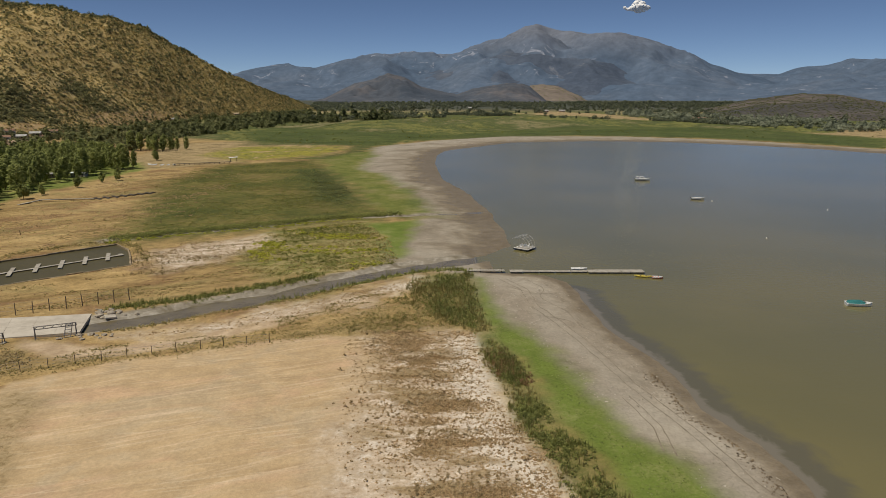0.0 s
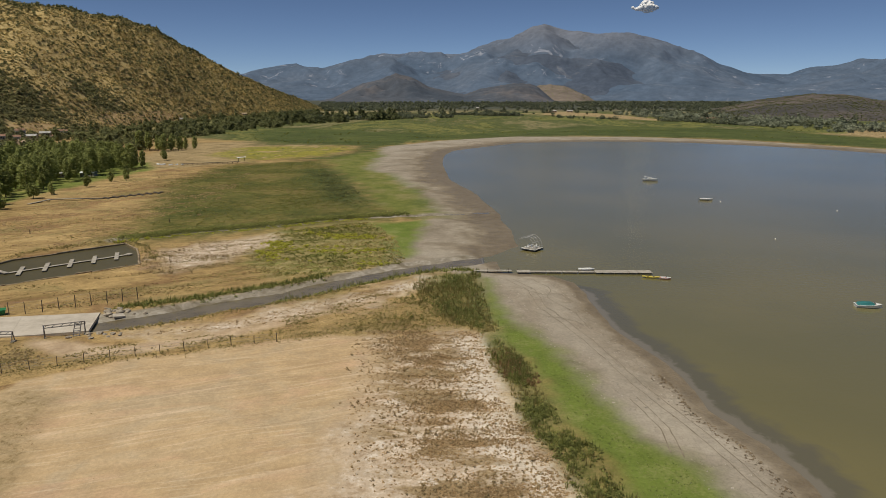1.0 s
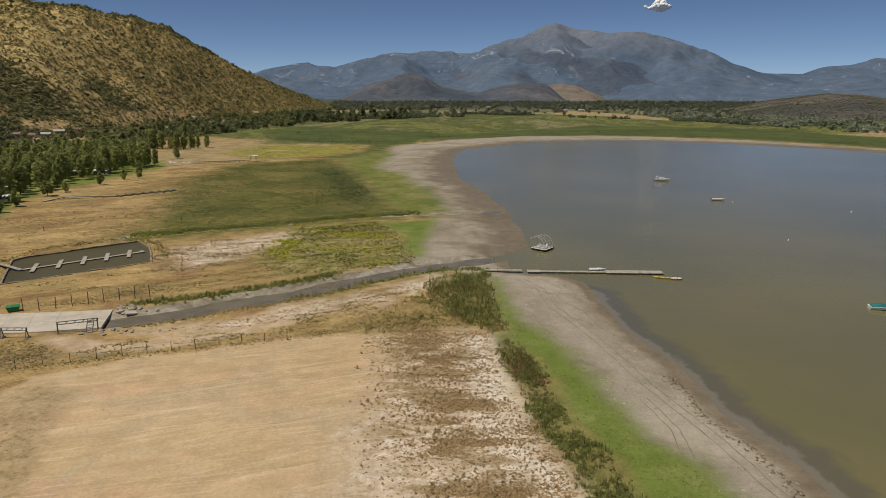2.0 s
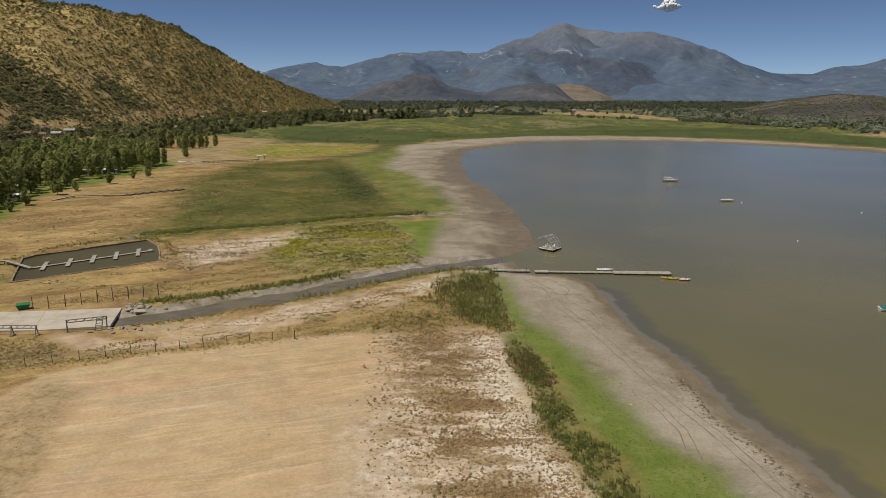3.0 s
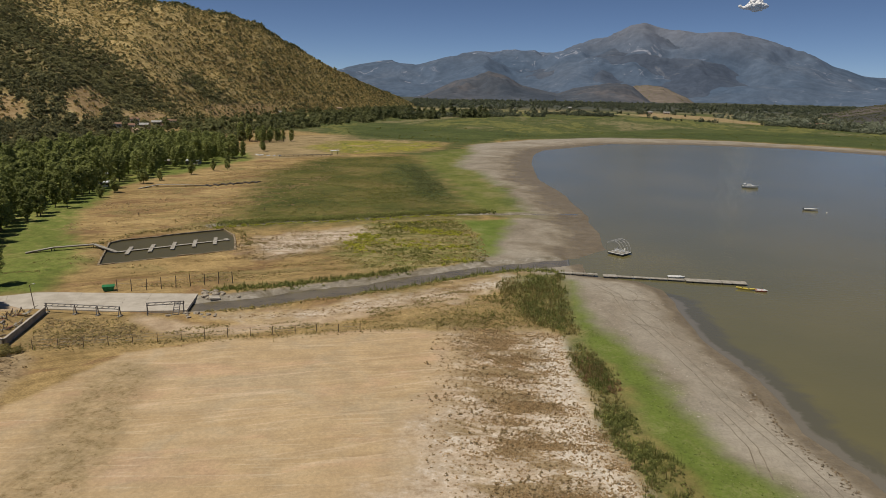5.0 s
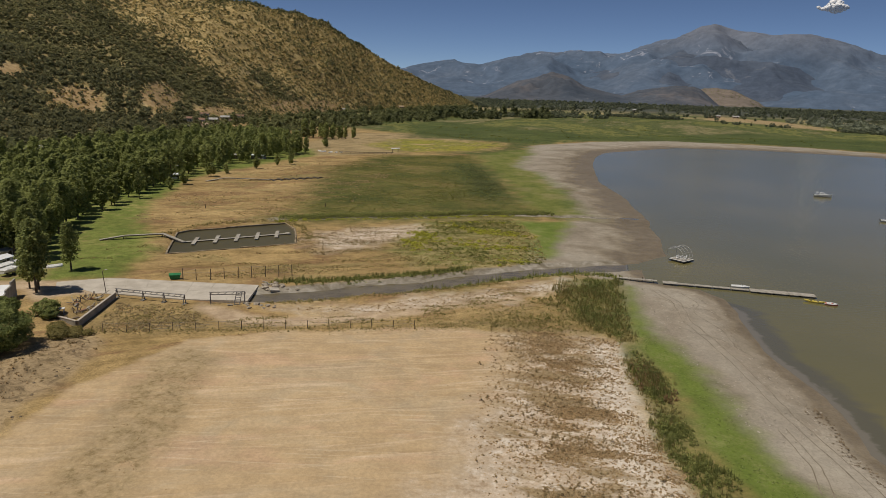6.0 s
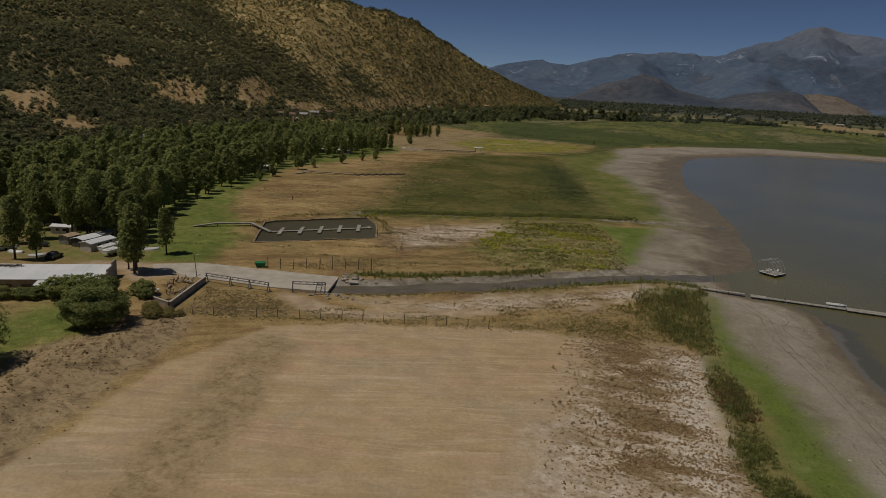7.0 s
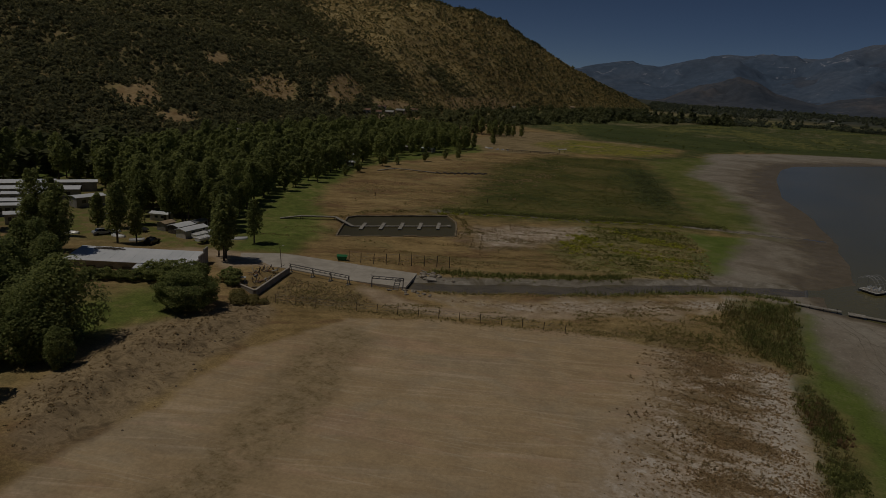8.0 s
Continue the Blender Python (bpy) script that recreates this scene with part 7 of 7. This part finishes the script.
def dinghy(x, y, r, l, label, z=0.0, turned=True):
    ob = thing("dinghy", label, "boat", on_ground(x, y, r, z), "dinghies in the camp")
    rings = [[(a, -b, max(0.0, c)) for a, b, c in [(-l / 2 + l * i / 8, wv, hv) for wv, hv in ((w * 1.0, 0.0), (w * 0.92, 0.25), (w * 0.5, 0.5), (0.0, 0.56), (-w * 0.5, 0.5), (-w * 0.92, 0.25), (-w * 1.0, 0.0))]]
             for i in range(9) for w in [0.05 + 0.75 * math.sin(math.pi * (0.08 + 0.84 * i / 8)) ** 0.6]]
    part("hull", loft(fresh(), rings), boat_white, ob)
    part("keel", box(fresh(), (0, 0, 0.57), (l * 0.8, 0.06, 0.08)), wood_grey, ob)
    return ob


for x, y, r, l in [(-109.7, 116.0, 50, 3.8), (-130.5, 100.4, 10, 3.4), (-135, 102.5, 60, 3.4), (-124.7, 100.5, 60, 3.2), (-140, 96, 20, 3.2)]:
    dinghy(x, y, r, l, "white upturned dinghy lying on the grass")
for i, (x, y) in enumerate([(-157, 372), (-152, 370.5), (-149, 371.5), (-146.5, 373.5), (-160, 374)]):
    dinghy(x, y, 60 + 20 * i, 3.4, "white upturned dinghy near the far jetty")


def car(x, y, r, paint, label):
    ob = thing("car", label, "car", on_ground(x, y, r), "parked cars")
    part("body", loft(fresh(), [[(-2.1, s * 0.82, 0.35), (2.1, s * 0.80, 0.35), (2.15, s * 0.78, 0.62), (1.2, s * 0.82, 0.90), (-1.9, s * 0.82, 0.95), (-2.15, s * 0.80, 0.7)] for s in (-1, 1)]), paint, ob)
    part("glasshouse", loft(fresh(), [[(-1.6, s * 0.76, 0.9), (0.9, s * 0.76, 0.88), (0.3, s * 0.60, 1.38), (-1.2, s * 0.60, 1.40)] for s in (-1, 1)]), dark_glass, ob)
    part("roof_panel", box(fresh(), (-0.45, 0, 1.41), (1.5, 1.2, 0.06), 0, 0.02), paint, ob)
    for a in (-1.3, 1.3):
        for s in (-0.78, 0.78):
            part("wheel", rod(fresh(), (a, s - 0.1, 0.31), (a, s + 0.1, 0.31), 0.31, sides=12), rubber, ob)
    return ob


car(-131.4, 106.5, 20, car_paints[0], "dark car parked under the poplars")
car(-120.5, 101.0, 110, car_paints[0], "dark car parked near the long shed")
car(-134.5, 99.5, 70, car_paints[1], "silver car parked on the grass")
car(-146, 111, 30, car_paints[1], "silver car parked under the poplars")
for i, (dx, dy) in enumerate([(0, 0), (0.8, -0.8), (1.5, -1.7)]):
    block = thing("concrete_block", "white painted block against the shed's end wall", "block", on_ground(-96.6 + dx * 0.5, 92.4 + dy * 0.9, 30), "white blocks")
    part("body", box(fresh(), (0, 0, 0.25), (1.2, 0.5, 0.5), 0, 0.05), plastic_white, block)
table = thing("white_table", "white table beside the bushes", "table", on_ground(-85.0, 90.4, 30))
part("top", box(fresh(), (0, 0, 0.74), (1.6, 0.9, 0.07), 0, 0.02), plastic_white, table)
for a in (-0.65, 0.65):
    for b in (-0.35, 0.35):
        part("leg", rod(fresh(), (a, b, 0), (a, b, 0.72), 0.04), plastic_white, table)
for x, y in [(-118.4, 187.4), (-85.9, 204.7)]:
    marker = thing("marker_post", "short dark marker post in the dry field", "post", on_ground(x, y), "marker posts")
    part("stake", rod(fresh(), (0, 0, -0.2), (0, 0, 1.3), 0.13, 0.10, 8), post_wood, marker)

# houses under the hill and across the valley
for b, d, r, s in [(-33.0, 2, 10, 0.9), (-32.4, 22, 40, 0.8), (-31.9, 4, 70, 1.0), (-31.4, 20, 15, 0.9), (-30.9, 2, 50, 0.8), (-30.5, 30, 20, 0.9), (-30.0, 12, 80, 0.8), (-33.3, 26, 30, 0.8), (-32.1, 42, 60, 0.8),
                   (-29.4, 24, 35, 0.8), (-21.2, 6, 60, 0.9), (-16.6, 8, 35, 1.0)]:
    spot = hill_at(b, float(np.interp(b, HB, H_TOE)) + d)
    house("village_house", pose(*spot, 0, 0, r) @ Matrix.Scale(s, 4), 9, 6.5, 2.8, 1.6, "small pale village house at the hill's foot", wall_tan if s > 0.85 else wall_white, roof_rust if s == 0.8 else roof_tan if s == 1.0 else roof_grey, "house", 2, "village houses")
for x, y, r in [(190, 1290, 5), (222, 1300, 0), (60, 1500, 0), (338, 930, 20), (352, 936, 10)]:
    house("farm_building", on_ground(x, y, r), 11, 7, 3.0, 1.5, "pale farm building among the valley trees", wall_tan, roof_grey if y > 1000 else roof_rust, "farm building", 3, "farm buildings")

house("long_hall", on_ground(-232, 244, 52), 15, 7, 8.6, 1.0, "long hall with a dull pale roof among the trees", wall_grey, roof_grey, "hall", 4)

# a small cloud over the range
cloud_at = Vector((math.sin(radians(14.6)), math.cos(radians(14.6)), 0)) * 4300 + Vector((0, 0, 40 + 4300 * math.tan(radians(6.14))))
bm = fresh()
east = Vector((math.cos(radians(14.6)), -math.sin(radians(14.6)), 0))
# puffs: metres along, above the base, radius
for along_, lift, r in [(48, 4, 34), (22, 4, 25), (76, 2, 25), (36, 24, 24), (60, 20, 22), (2, -2, 15), (94, 2, 15), (-12, -5, 12), (28, 14, 22), (52, 28, 16), (14, -6, 16), (44, -14, 20), (66, -12, 17), (-24, -3, 9), (-33, 4, 10)]:
    made = bmesh.ops.create_icosphere(bm, subdivisions=4, radius=r)["verts"]
    k = Vector((rng.random() * 90, 0, 0))
    for v in made:
        v.co = v.co * (1 + 0.30 * noise.noise(v.co * 0.06 + k) + 0.16 * noise.noise(v.co * 0.16 + k) + 0.08 * noise.noise(v.co * 0.4 + k))
        v.co.z = max(v.co.z * 0.8, -0.7 * r)
        v.co += east * along_ + Vector((0, 0, lift))
for f in bm.faces:
    f.smooth = True
cloud = bpy.data.meshes.new("backdrop_cloud")
bm.to_mesh(cloud)
bm.free()
cloud.materials.append(cloud_white)
cloud_ob = new("backdrop_cloud", cloud)
cloud_ob.location = cloud_at
tagged(cloud_ob, "single small white fair-weather cloud", "cloud", kind="structure")
